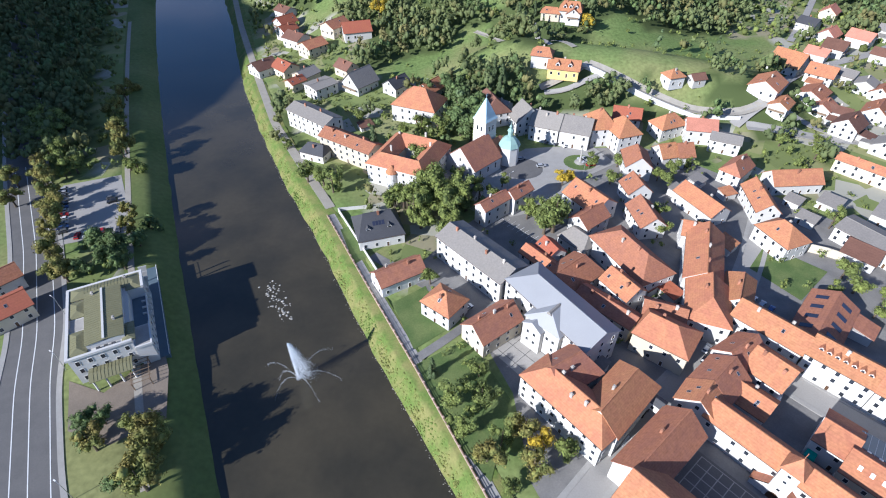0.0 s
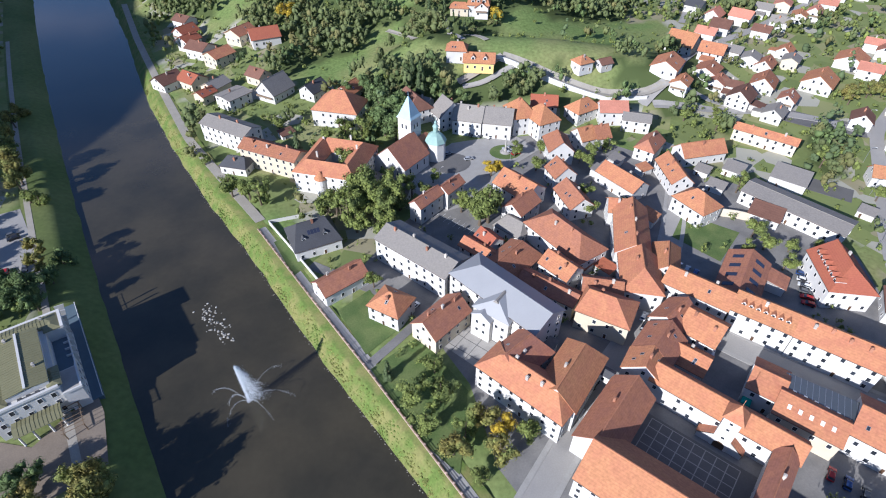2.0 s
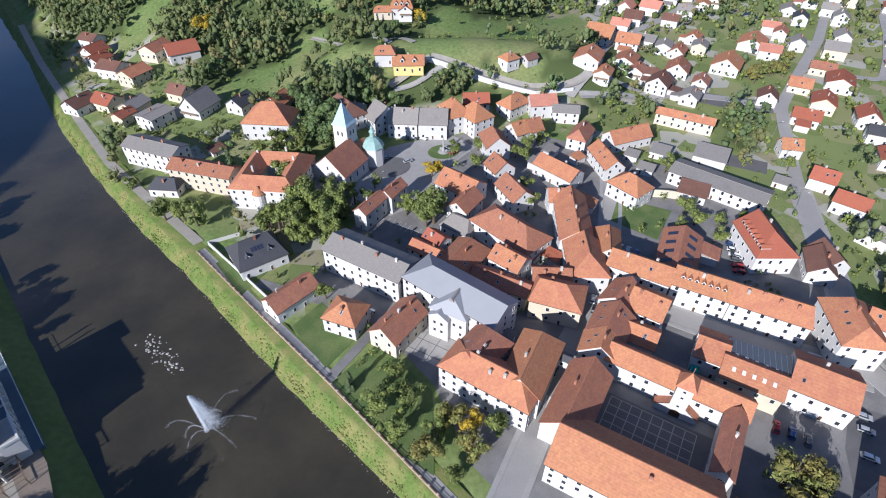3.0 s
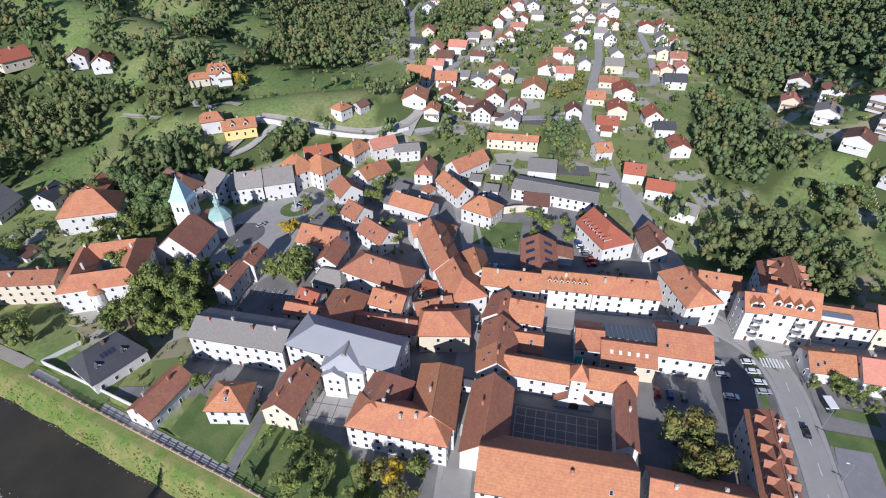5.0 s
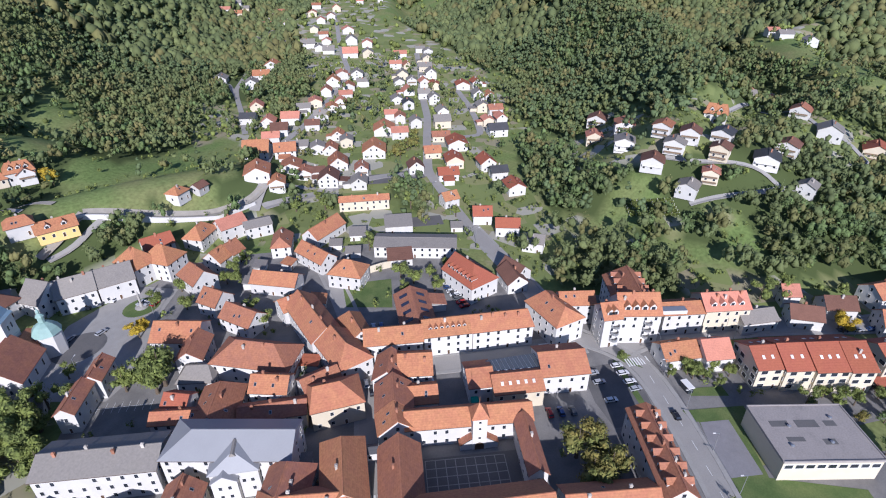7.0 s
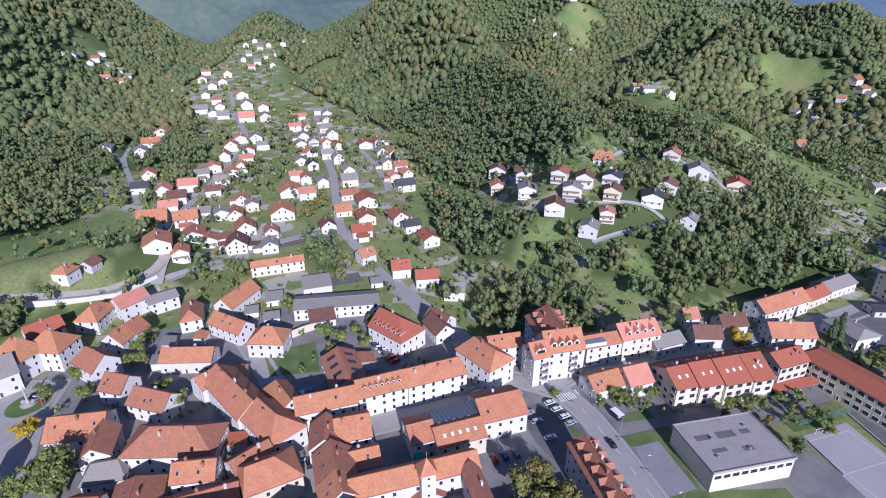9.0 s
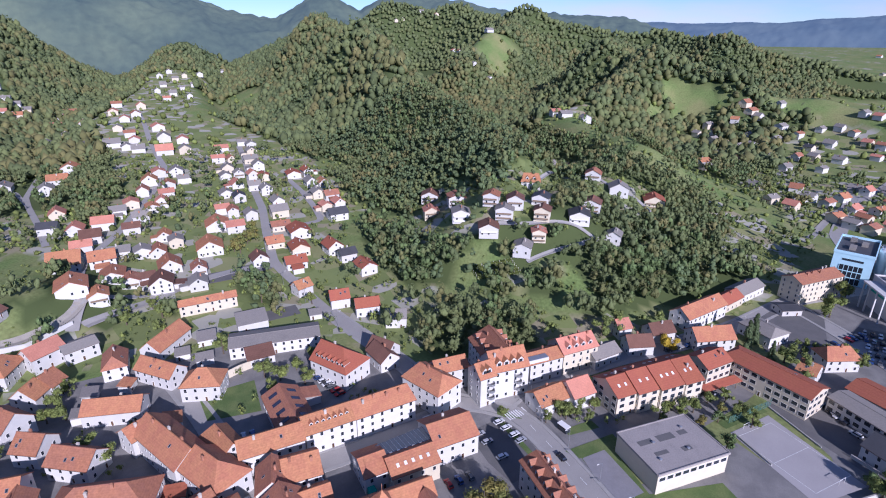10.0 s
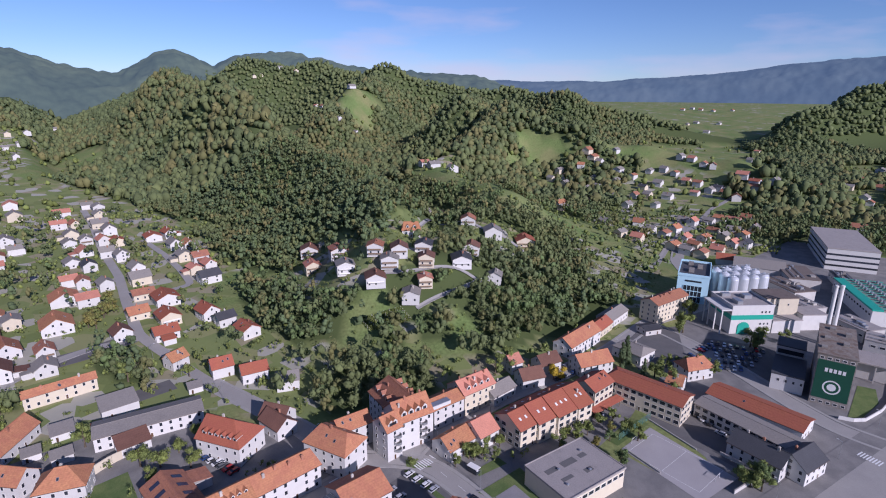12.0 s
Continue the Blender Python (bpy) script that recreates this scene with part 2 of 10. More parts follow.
GUTTER = surface("gutter_sheet", (0.16, 0.12, 0.10), 0.5, 0.15, 1, 0.1, 0.2, 0.0, 0.3, metal=0.3)
SOLAR = surface("solar_glass", (0.03, 0.035, 0.06), 0.2, 0.1, 1, 0.05, 0.2, 0.0, 0.1, spec=0.5)
LEAF = {
    "green": surface("leaves_green", (0.155, 0.19, 0.055), 0.85, 0.3, 6, 0.35, 0.8, 0.0, 0.45, per_island=True, other=(0.17, 0.2, 0.05), thin=0.12),
    "dark": surface("leaves_dark", (0.11, 0.155, 0.055), 0.85, 0.3, 6, 0.35, 0.8, 0.0, 0.45, per_island=True, thin=0.12),
    "autumn": surface("leaves_autumn", (0.22, 0.185, 0.05), 0.85, 0.35, 5, 0.35, 0.8, 0.0, 0.5, per_island=True, other=(0.15, 0.17, 0.048), thin=0.12),
    "yellow": surface("leaves_yellow", (0.42, 0.30, 0.03), 0.85, 0.3, 5, 0.3, 0.8, 0.0, 0.4, per_island=True, thin=0.12),
    "forest": surface("leaves_forest", (0.14, 0.175, 0.072), 0.9, 0.25, 60, 0.22, 7.0, 0.0, 0.17, tone="tone", other=(0.155, 0.18, 0.068), thin=0.2),
    "olive": surface("leaves_olive", (0.165, 0.175, 0.066), 0.9, 0.25, 50, 0.22, 7.0, 0.0, 0.17, tone="tone", other=(0.195, 0.18, 0.07), thin=0.2),
    "needle": surface("needles", (0.125, 0.17, 0.075), 0.9, 0.25, 30, 0.22, 6.0, 0.0, 0.17, tone="tone", thin=0.2),
}
WEEDS = surface("bank_weeds", (0.13, 0.185, 0.04), 0.95, 0.35, 9, 0.3, 0.8, 0.0, 0.3, other=(0.2, 0.2, 0.06), thin=0.15, tone="tone")
BARK = surface("bark", (0.11, 0.085, 0.06), 0.95, 0.2, 1, 0.3, 0.1, 0.3, 0.1)


# ---- building helpers ----
def mesh_of(bm, name, *mats):
    me = bpy.data.meshes.new(name)
    bm.normal_update()
    bm.to_mesh(me)
    bm.free()
    for m in mats:
        me.materials.append(m)
    return me


def part(name, bm, material, parent, label=""):
    """Links a bmesh as one mesh object under a thing or a part."""
    me = bm if isinstance(bm, bpy.types.Mesh) else mesh_of(bm, name, *(material if isinstance(material, (tuple, list)) else (material,)))
    ob = new(name, me)
    ob.parent = parent
    return tagged(ob, label)


def thing(name, label, category, m, group="", kind=""):
    ob = new(name)
    ob.empty_display_size = 0.5
    ob.matrix_world = m
    return tagged(ob, label, category, group, kind)


def box(bm, x0, x1, y0, y1, z0, z1, mat=0):
    v = [bm.verts.new(p) for p in ((x0, y0, z0), (x1, y0, z0), (x1, y1, z0), (x0, y1, z0), (x0, y0, z1), (x1, y0, z1), (x1, y1, z1), (x0, y1, z1))]
    for q in ((3, 2, 1, 0), (4, 5, 6, 7), (0, 1, 5, 4), (1, 2, 6, 5), (2, 3, 7, 6), (3, 0, 4, 7)):
        bm.faces.new([v[i] for i in q]).material_index = mat
    return bm


def boxed(*args):
    return box(bmesh.new(), *args)


def solid(rings, cap=True):
    """A closed shape from rings of equal length."""
    bm = bmesh.new()
    vs = [[bm.verts.new(p) for p in r] for r in rings]
    k = len(rings[0])
    for a, b in zip(vs, vs[1:]):
        for i in range(k):
            bm.faces.new((a[i], a[(i + 1) % k], b[(i + 1) % k], b[i]))
    if cap:
        bm.faces.new(vs[0][::-1])
        bm.faces.new(vs[-1])
    return bm


def circle(r, z, n=12, x=0.0, y=0.0):
    return [(x + r * math.cos(2 * math.pi * i / n), y + r * math.sin(2 * math.pi * i / n), z) for i in range(n)]


def lathe(profile, n=12, x=0.0, y=0.0):
    return solid([circle(r, z, n, x, y) for r, z in profile])


SHARED = {}
HOUSES = []


def framed(w, h, deep, f, mats, back=0.05, z0=0.0, low=None):
    """One moulding with a pane set back in it, facing -y."""
    bm = bmesh.new()
    low = f if low is None else low
    out = [(-w / 2, z0), (w / 2, z0), (w / 2, z0 + h), (-w / 2, z0 + h)]
    inn = [(-w / 2 + f, z0 + low), (w / 2 - f, z0 + low), (w / 2 - f, z0 + h - f), (-w / 2 + f, z0 + h - f)]
    rings = [[bm.verts.new((x, y, z)) for x, z in pts] for pts, y in ((out, back), (out, -deep), (inn, -deep), (inn, -deep * 0.3))]
    for a, b in zip(rings, rings[1:]):
        for i in range(4):
            bm.faces.new((a[i], a[(i + 1) % 4], b[(i + 1) % 4], b[i]))
    bm.faces.new(rings[0][::-1])
    bm.faces.new(rings[-1]).material_index = 1
    return mesh_of(bm, "window", *mats)


def window_mesh(w, h):
    """A casement: a painted frame round dark panes set back in it."""
    key = ("window", w, h)
    if key not in SHARED:
        SHARED[key] = framed(w, h, 0.09, 0.075, (FRAME, GLASS))
    return SHARED[key]


def door_mesh(w, h):
    key = ("door", w, h)
    if key not in SHARED:
        SHARED[key] = framed(w, h, 0.1, 0.13, (FRAME, DOOR), low=0.02)
    return SHARED[key]


def chimney_mesh(kind):
    key = ("chimney", kind)
    if key not in SHARED:
        prof = [(0.40, 0.30, -1.4), (0.40, 0.30, 1.0), (0.49, 0.39, 1.04), (0.49, 0.39, 1.2), (0.30, 0.20, 1.22), (0.28, 0.18, 1.5)]
        bm = solid([[(-a, -b, z), (a, -b, z), (a, b, z), (-a, b, z)] for a, b, z in prof])
        SHARED[key] = mesh_of(bm, "chimney", BRICK if kind else CHIM)
    return SHARED[key]


def roof_shape(L, W, he, tan, ha, hb, over=0.45, thick=0.22):
    """A pitched roof with its ridge along x; ha and hb: how far the ends are hipped, 0 (gable) to 1."""
    bm = bmesh.new()
    hr = he + W / 2 * tan
    a, b, w = -L / 2 - over, L / 2 + over, W / 2 + over
    ze = he - over * tan
    ra, rb = a + ha * (W / 2 + over), b - hb * (W / 2 + over)
    if ra > rb:
        ra = rb = (ra + rb) / 2
    top = [(a, -w, ze), (b, -w, ze), (b, w, ze), (a, w, ze), (ra, 0, hr), (rb, 0, hr)]
    if rb - ra < 0.05:
        rb += 0.05
        top[5] = (rb, 0, hr)
    t = [bm.verts.new((x, y, z + thick)) for x, y, z in top]
    u = [bm.verts.new(p) for p in top]
    for vs, flip in ((t, False), (u, True)):
        for q in ((0, 1, 5, 4), (2, 3, 4, 5), (3, 0, 4), (1, 2, 5)):
            if (q == (3, 0, 4) and not ha) or (q == (1, 2, 5) and not hb):
                continue
            bm.faces.new([vs[i] for i in (q[::-1] if flip else q)])
    rim = [0, 1] + ([] if hb else [5]) + [2, 3] + ([] if ha else [4])
    for i, j in zip(rim, rim[1:] + rim[:1]):
        bm.faces.new((u[i], u[j], t[j], t[i]))
    return bm, ra, rb, hr


def wall_shape(L, W, he, hr, ha, hb, down=1.5):
    """Walls with gables under a pitched roof."""
    bm = bmesh.new()
    x, y = L / 2, W / 2
    lo = [bm.verts.new(p) for p in ((-x, -y, -down), (x, -y, -down), (x, y, -down), (-x, y, -down))]
    up = [bm.verts.new(p) for p in ((-x, -y, he), (x, -y, he), (x, y, he), (-x, y, he))]
    bm.faces.new(lo[::-1])
    bm.faces.new((lo[0], lo[1], up[1], up[0]))
    bm.faces.new((lo[2], lo[3], up[3], up[2]))
    for (i, j), h in (((1, 2), hb), ((3, 0), ha)):
        if h:
            bm.faces.new((lo[i], lo[j], up[j], up[i]))
        else:
            g = bm.verts.new((up[i].co.x, 0, hr - 0.02))
            bm.faces.new((lo[i], lo[j], up[j], g, up[i]))
    return bm


def dormer_mesh(roofkey, pale=True):
    key = ("dormer", roofkey)
    if key not in SHARED:
        bm = bmesh.new()
        w, h, p, d = 1.05, 1.3, 1.05, 3.4
        f = [bm.verts.new(v) for v in ((-w, 0, -0.4), (w, 0, -0.4), (w, 0, h), (0, 0, h + p), (-w, 0, h))]
        k = [bm.verts.new((v.co.x, d, v.co.z)) for v in f]
        bm.faces.new(f)
        bm.faces.new(k[::-1])
        for i in range(5):
            j = (i + 1) % 5
            bm.faces.new((f[j], f[i], k[i], k[j]))
        for s in (-1, 1):
            q = [bm.verts.new(v) for v in ((s * (w + 0.2), -0.25, h - 0.13), (s * (w + 0.2), d, h - 0.13), (0, d, h + p + 0.06), (0, -0.25, h + p + 0.06))]
            r = [bm.verts.new((v.co.x, v.co.y, v.co.z + 0.14)) for v in q]
            faces = [bm.faces.new(r), bm.faces.new(q[::-1])] + [bm.faces.new((q[i], q[(i + 1) % 4], r[(i + 1) % 4], r[i])) for i in range(4)]
            for g in faces:
                g.material_index = 1
        bmesh.ops.recalc_face_normals(bm, faces=bm.faces)
        box(bm, -0.62, 0.62, -0.05, 0.02, 0.1, h, 2)
        SHARED[key] = mesh_of(bm, "dormer", WALL["white"], ROOF[roofkey], GLASS)
    return SHARED[key]


WORDS = {"orange": "orange clay tile", "old": "weathered brown-red tile", "red": "dark red tile", "pink": "pale pink tile", "brown": "dark brown tile", "grey": "grey sheet", "dark": "dark slate", "white": "white metal", "olive": "olive metal"}


ROOF_WINDOW = framed(0.85, 1.2, 0.06, 0.09, (STEEL, GLASS), 0.12, -0.6)
ROOF_WINDOW.transform(Matrix.Rotation(radians(-90), 4, "X"))


def gables(ob, L, W, he, pitch, ha, hb, roof, wall, chim=1, dorm=0, sky=0, detail=2, seed=0, over=0.45, balc=0, annex=0, ribbon=0):
    """Fills the empty ob with a gabled or hipped house: wall, roof, ridge cap, chimneys, dormers, windows, door."""
    rnd = random.Random(seed)
    tan = math.tan(radians(pitch))
    rbm, ra, rb, hr = roof_shape(L, W, he, tan, ha, hb, over)
    part("wall", wall_shape(L, W, he, hr, ha, hb), WALL[wall], ob)
    rf = part("roof", rbm, ROOF[roof], ob)
    if detail:
        part("ridge_cap", boxed(ra, rb, -0.14, 0.14, hr + 0.12, hr + 0.33), ROOF[roof], rf)
    for k in range(chim):
        x = (k + 0.5) / chim * (rb - ra) * 0.9 + ra * 0.9 + rnd.uniform(-0.8, 0.8) * (rb - ra) / (8 * max(chim, 1))
        y = rnd.choice((-1, 1)) * rnd.uniform(0.3, 0.2 * W)
        c = part("chimney", chimney_mesh(rnd.random() < 0.55), None, ob)
        c.location = (x, y, he + (W / 2 - abs(y)) * tan + 0.3)
    for k in range(dorm):
        side = -1 if dorm < 8 or k % 2 else 1
        n = dorm if dorm < 8 else dorm // 2
        i = k if dorm < 8 else k // 2
        x = (i + 0.5) / n * (L - 3) - L / 2 + 1.5
        d = part("dormer", dormer_mesh(roof), None, ob)
        sc = min(1.0, (L - 3) / n / 3.4) if he < 12.5 else 1.12
        at = 0.39 if sc > 0.8 else 0.30
        d.location = (x, side * W * at, he + W * (0.5 - at) * tan)
        d.rotation_euler = (0, 0, 0 if side < 0 else math.pi)
        d.scale = (sc, 1, sc)
    for k in range(sky):
        x = (k + 0.5) / sky * (L - 3) - L / 2 + 1.5
        for side in (-1, 1):
            wide, deep = (0.45, 0.65) if roof == "red" or wall == "cream" else (0.9, W * 0.13)
            s = part("skylight", boxed(-wide, wide, -deep, deep, 0, 0.12), FRAME if wall == "cream" else SOLAR, ob)
            s.location = (x, side * W * 0.26, he + W * 0.24 * tan + 0.24)
            s.rotation_euler = (-side * math.atan(tan), 0, 0)
    if detail > 1:
        e, ze = W / 2 + over, he - over * tan
        front = ob.matrix_world.to_3x3() @ Vector((0, 1, 0))
        side = -1 if front.dot(ob.matrix_world.translation) > 0 else 1
        part("gutter", boxed(-L / 2 - over, L / 2 + over, side * e - 0.09, side * e + 0.09, ze - 0.06, ze + 0.1), GUTTER, rf)
        lit = 0 if dorm or sky or roof not in ("orange", "old", "red", "pink") else seed % 4
        for k in range(lit):
            side = -1 if (seed + k) % 3 else 1
            x, y = rnd.uniform(0.15, 0.85) * (rb - ra) + ra, side * W * rnd.uniform(0.18, 0.34)
            s = part("roof_window", ROOF_WINDOW, None, ob)
            s.location = (x, y, he + (W / 2 - abs(y)) * tan + 0.22)
            s.rotation_euler = (-side * math.atan(tan), 0, 0)
    # balconies on the gable that looks down the slope, and a lower annex with its own roof
    facing = ob.matrix_world.to_3x3() @ Vector((1, 0, 0))
    end = -1 if facing.dot(ob.matrix_world.translation) > 0 else 1
    for k in range(balc):
        z = he - 2.4 - 2.7 * k
        b = part("balcony", boxed(-0.65, 0.65, -W * 0.42, W * 0.42, -0.15, 0.0), CONCRETE, ob)
        b.location = (end * (L / 2 + 0.6), 0, z)
        part("balustrade", boxed(end * 0.52 - 0.05, end * 0.52 + 0.05, -W * 0.42, W * 0.42, 0.0, 0.9), WOOD if seed % 3 else FRAME, b)
    if annex:
        side = 1 if seed % 2 else -1
        aw = W * 0.55
        part("annex_wall", boxed(-L * 0.22, L * 0.3, min(0, side * (W / 2 + aw)), max(0, side * (W / 2 + aw)), -1.5, 2.7), WALL[wall], ob)
        y0, y1 = side * W / 2, side * (W / 2 + aw + 0.5)
        q = [(-L * 0.22 - 0.4, y0, 3.5), (L * 0.3 + 0.4, y0, 3.5), (L * 0.3 + 0.4, y1, 2.6), (-L * 0.22 - 0.4, y1, 2.6)]
        if side < 0:
            q = q[::-1]
        part("annex_roof", solid([q, [(x, y, z + 0.2) for x, y, z in q]]), ROOF[roof], ob)
    if not detail:
        return ob
    floors = max(1, int(he / 2.9))
    step = 3.2 if detail > 1 else 6.0
    w, h = (1.15, 1.6) if detail > 1 else (1.35, 1.4)
    if ribbon:
        step, w, h = 2.9, 2.3, 1.75
    for wx, wy, turn, length, gable in ((0, -W / 2, 0, L, 0), (0, W / 2, 180, L, 0), (L / 2, 0, 90, W, 1), (-L / 2, 0, -90, W, 1)):
        n = max(1, int((length - 1.2) / step))
        dirx, diry = math.cos(radians(turn)), math.sin(radians(turn))
        out = ob.matrix_world.to_3x3() @ Vector((diry, -dirx, 0))
        if out.dot(ob.matrix_world.translation.normalized()) > 0.15:
            continue
        levels = list(range(floors))
        if gable and not (hb if wx > 0 else ha) and W > 7 and pitch > 28:
            levels.append(floors)
        for lv in levels:
            m = n if lv < floors else max(1, n - 2)
            span = length if lv < floors else length * 0.5
            z = 0.95 + lv * (he - 0.3) / floors if lv < floors else he + 0.35
            for i in range(m):
                s = ((i + 0.5) / m - 0.5) * span
                if lv == 0 and i == m // 2 and turn in (0, 90):
                    d = part("door", door_mesh(1.1, 2.1), None, ob)
                    d.location = (wx + dirx * s, wy + diry * s, 0.05)
                    d.rotation_euler = (0, 0, radians(turn))
                    continue
                if rnd.random() < (0.06 if detail > 1 else 0.3):
                    continue
                p = part("window", window_mesh(w, h), None, ob)
                p.location = (wx + dirx * s, wy + diry * s, z)
                p.rotation_euler = (0, 0, radians(turn))
    return ob


FAR_HOUSES = bmesh.new()
FAR_KEYS = []


def far_house(m, L, W, he, pitch, roof, wall, over):
    """Adds one house to the joined houses of the far villages."""
    rbm, ra, rb, hr = roof_shape(L, W, he, math.tan(radians(pitch)), 0, 0, over)
    for bm, mat in ((wall_shape(L, W, he, hr, 0, 0), WALL[wall]), (rbm, ROOF[roof]), (boxed(L * 0.2, L * 0.2 + 0.8, -0.4, 0.4, hr - 0.6, hr + 0.9), CHIM)):
        if mat not in FAR_KEYS:
            FAR_KEYS.append(mat)
        for f in bm.faces:
            f.material_index = FAR_KEYS.index(mat)
        bm.transform(m)
        me = bpy.data.meshes.new("far_house")
        bm.to_mesh(me)
        bm.free()
        FAR_HOUSES.from_mesh(me)
        bpy.data.meshes.remove(me)


def house(x, y, rot, L, W, he, pitch, ha, hb, roof, wall, chim=1, dorm=0, sky=0, detail=2, z=None, group="", over=0.45, balc=0, annex=0, ribbon=0):
    z = float(land(x, y)) if z is None else z
    if not detail and math.hypot(x, y) > 715:
        HOUSES.append((x, y, max(L, W) / 2))
        return far_house(pose(x, y, z, 0, 0, rot), L, W, he, pitch, roof, wall, over)
    storeys = ("single-storey", "two-storey", "three-storey", "four-storey", "four-storey")[min(4, max(0, int(he / 2.9) - 1))]
    form = "hipped" if ha or hb else "gabled"
    tint = {"white": "white", "cream": "cream", "yellow": "yellow", "grey": "grey", "green": "pale green"}[wall]
    extra = " with a balcony" if balc else " with dormers" if dorm else (" with chimneys" if chim > 1 else "")
    ob = thing("house", f"{tint} rendered {storeys} house, {form} {WORDS[roof]} roof{extra}", "house", pose(x, y, z, 0, 0, rot), group)
    HOUSES.append((x, y, max(L, W) / 2))
    return gables(ob, L, W, he, pitch, ha, hb, roof, wall, chim, dorm, sky, detail, int(x * 13 + y * 7), over, balc, annex, ribbon)


# ---- ground, river, far hills ----
def steps(a, b, near, centre, grow):
    """Grid lines from a to b, near metres apart round the centre and wider further off."""
    out = [centre]
    d = near
    while out[-1] < b:
        out.append(out[-1] + d)
        d = near if abs(out[-1] - centre) < 330 else d * grow
    left, d = [centre], near
    while left[-1] > a:
        left.append(left[-1] - d)
        d = near if abs(left[-1] - centre) < 330 else d * grow
    return np.array(left[:0:-1] + out)


def grid_mesh(name, X, Y, Z, material):
    ny, nx = X.shape
    me = bpy.data.meshes.new(name)
    i = np.arange(ny * nx).reshape(ny, nx)
    quads = np.stack([i[:-1, :-1], i[:-1, 1:], i[1:, 1:], i[1:, :-1]], -1).reshape(-1, 4)
    me.from_pydata(np.stack([X, Y, Z], -1).reshape(-1, 3).tolist(), [], quads.tolist())
    me.polygons.foreach_set("use_smooth", [True] * len(me.polygons))
    me.materials.append(material)
    return me


def within(x, y, cx, cy, rx, ry, rot):
    """How deep (x, y) lies in an ellipse: over 0 inside."""
    c, s = math.cos(radians(rot)), math.sin(radians(rot))
    u, v = (x - cx) * c + (y - cy) * s, -(x - cx) * s + (y - cy) * c
    return 1 - np.sqrt((u / rx) ** 2 + (v / ry) ** 2)


def inside(x, y, outline):
    """Whether points lie in an outline (x, y, x, y, ...)."""
    p = np.array(outline, float).reshape(-1, 2)
    hit = np.zeros(x.shape, bool)
    for (x0, y0), (x1, y1) in zip(p, np.roll(p, -1, 0)):
        if y0 != y1:
            hit ^= ((y0 > y) != (y1 > y)) & (x < (x1 - x0) * (y - y0) / (y1 - y0) + x0)
    return hit


TOWN = (22, 62, 20, 88, 12, 108, 0, 124, -10, 140, 6, 162, 14, 176, 10, 240, 55, 246, 92, 234, 112, 220, 138, 196, 164, 168, 180, 120, 168, 84, 182, 58, 202, 6, 215, -40, 200, -75, 150, -100, 110, -90, 80, -20, 66, -4, 44, 26, 28, 44)
CLEAR = [
    # meadows and gardens on the hill behind the church
    (-60, 480, 60, 30, 50), (110, 258, 40, 7, -25),
    # the terrace of houses, its lawns and vines
    (330, 160, 40, 18, 50),
    # meadow strip on the southern ridge
    (485, -50, 60, 9, -75), (600, 18, 70, 15, 28), (640, 20, 60, 18, 25),
    # far clearings
    (1190, 238, 78, 40, 15), (1275, 215, 50, 30, -20), (770, -335, 130, 34, 42), (730, -120, 44, 20, 20), (830, -250, 50, 26, 60), (870, 640, 80, 34, 40), (660, 560, 50, 22, 50), (470, 262, 40, 12, 50), (593, 870, 60, 26, 45), (720, 575, 75, 30, 45), (800, 650, 60, 30, 40), (135, 424, 26, 11, 20), (172, 364, 22, 9, 20), (284, 145, 26, 11, 50), (248, 72, 26, 14, -20), (236, 18, 26, 14, -55), (590, 30, 70, 16, 30), (512, -13, 50, 10, -25), (850, -120, 50, 24, 60),
]
SETTLED = [(338, 112, 46, 22, 15), (350, 48, 34, 20, 0), (372, -6, 44, 26, -40), (492, 38, 34, 18, 10), (300, 70, 46, 24, -60), (345, 38, 40, 24, -60), (235, 30, 30, 16, -60), (560, -215, 215, 62, -32), (720, -290, 110, 60, -40), (430, -170, 130, 60, -20), (-120, 330, 60, 90, 25), (-60, 290, 60, 50, 20), (330, -230, 160, 90, -25), (900, 790, 90, 50, 40), (700, 40, 46, 24, -30), (1180, 255, 60, 26, 10)]

# tree clumps and open grass on the slopes
DENSE = [
    (332, 171, 309, 123, 279, 111, 263, 85, 252, 77, 239, 86, 235, 103, 249, 121, 273, 144, 305, 161),
    (189, 84, 215, 77, 226, 66, 224, 55, 211, 49, 200, 53, 185, 56, 172, 65, 171, 74),
    (245, 41, 255, 27, 242, 23, 235, 24, 232, 36),
    (238, 63, 239, 47, 230, 43, 226, 56),
    (290, 13, 343, -23, 367, -64, 310, -76, 258, -55, 241, -23, 229, -4, 245, 7, 259, 16),
    (221, 80, 219, 33, 192, 28, 177, 40, 195, 58, 194, 74),
    (313, -36, 337, -94, 280, -82, 240, -32),
    (164, 395, 200, 406, 190, 362, 166, 331, 135, 329),
    (186, 586, 300, 582, 261, 467, 217, 395, 164, 395, 150, 421, 151, 467, 135, 489),
    (-52, 301, -51, 347, 6, 362, 22, 339, 15, 298, -11, 300, -24, 298),
    (12, 330, 39, 291, 40, 269, 34, 260, 14, 263, 8, 295),
    (38, 270, 62, 267, 60, 254, 42, 254),
    (150, 237, 160, 238, 164, 226, 152, 222),
    (172, 214, 183, 220, 185, 212, 176, 208),
    (213, 205, 226, 196, 203, 163, 194, 173),
    (109, 346, 205, 386, 186, 354, 109, 330),
    (102, 273, 115, 273, 111, 260, 99, 262),
    (-92, 267, -74, 258, -66, 217, -82, 232),
    (903, -543, 789, -552, 485, -351, 444, -280, 529, -319),
]
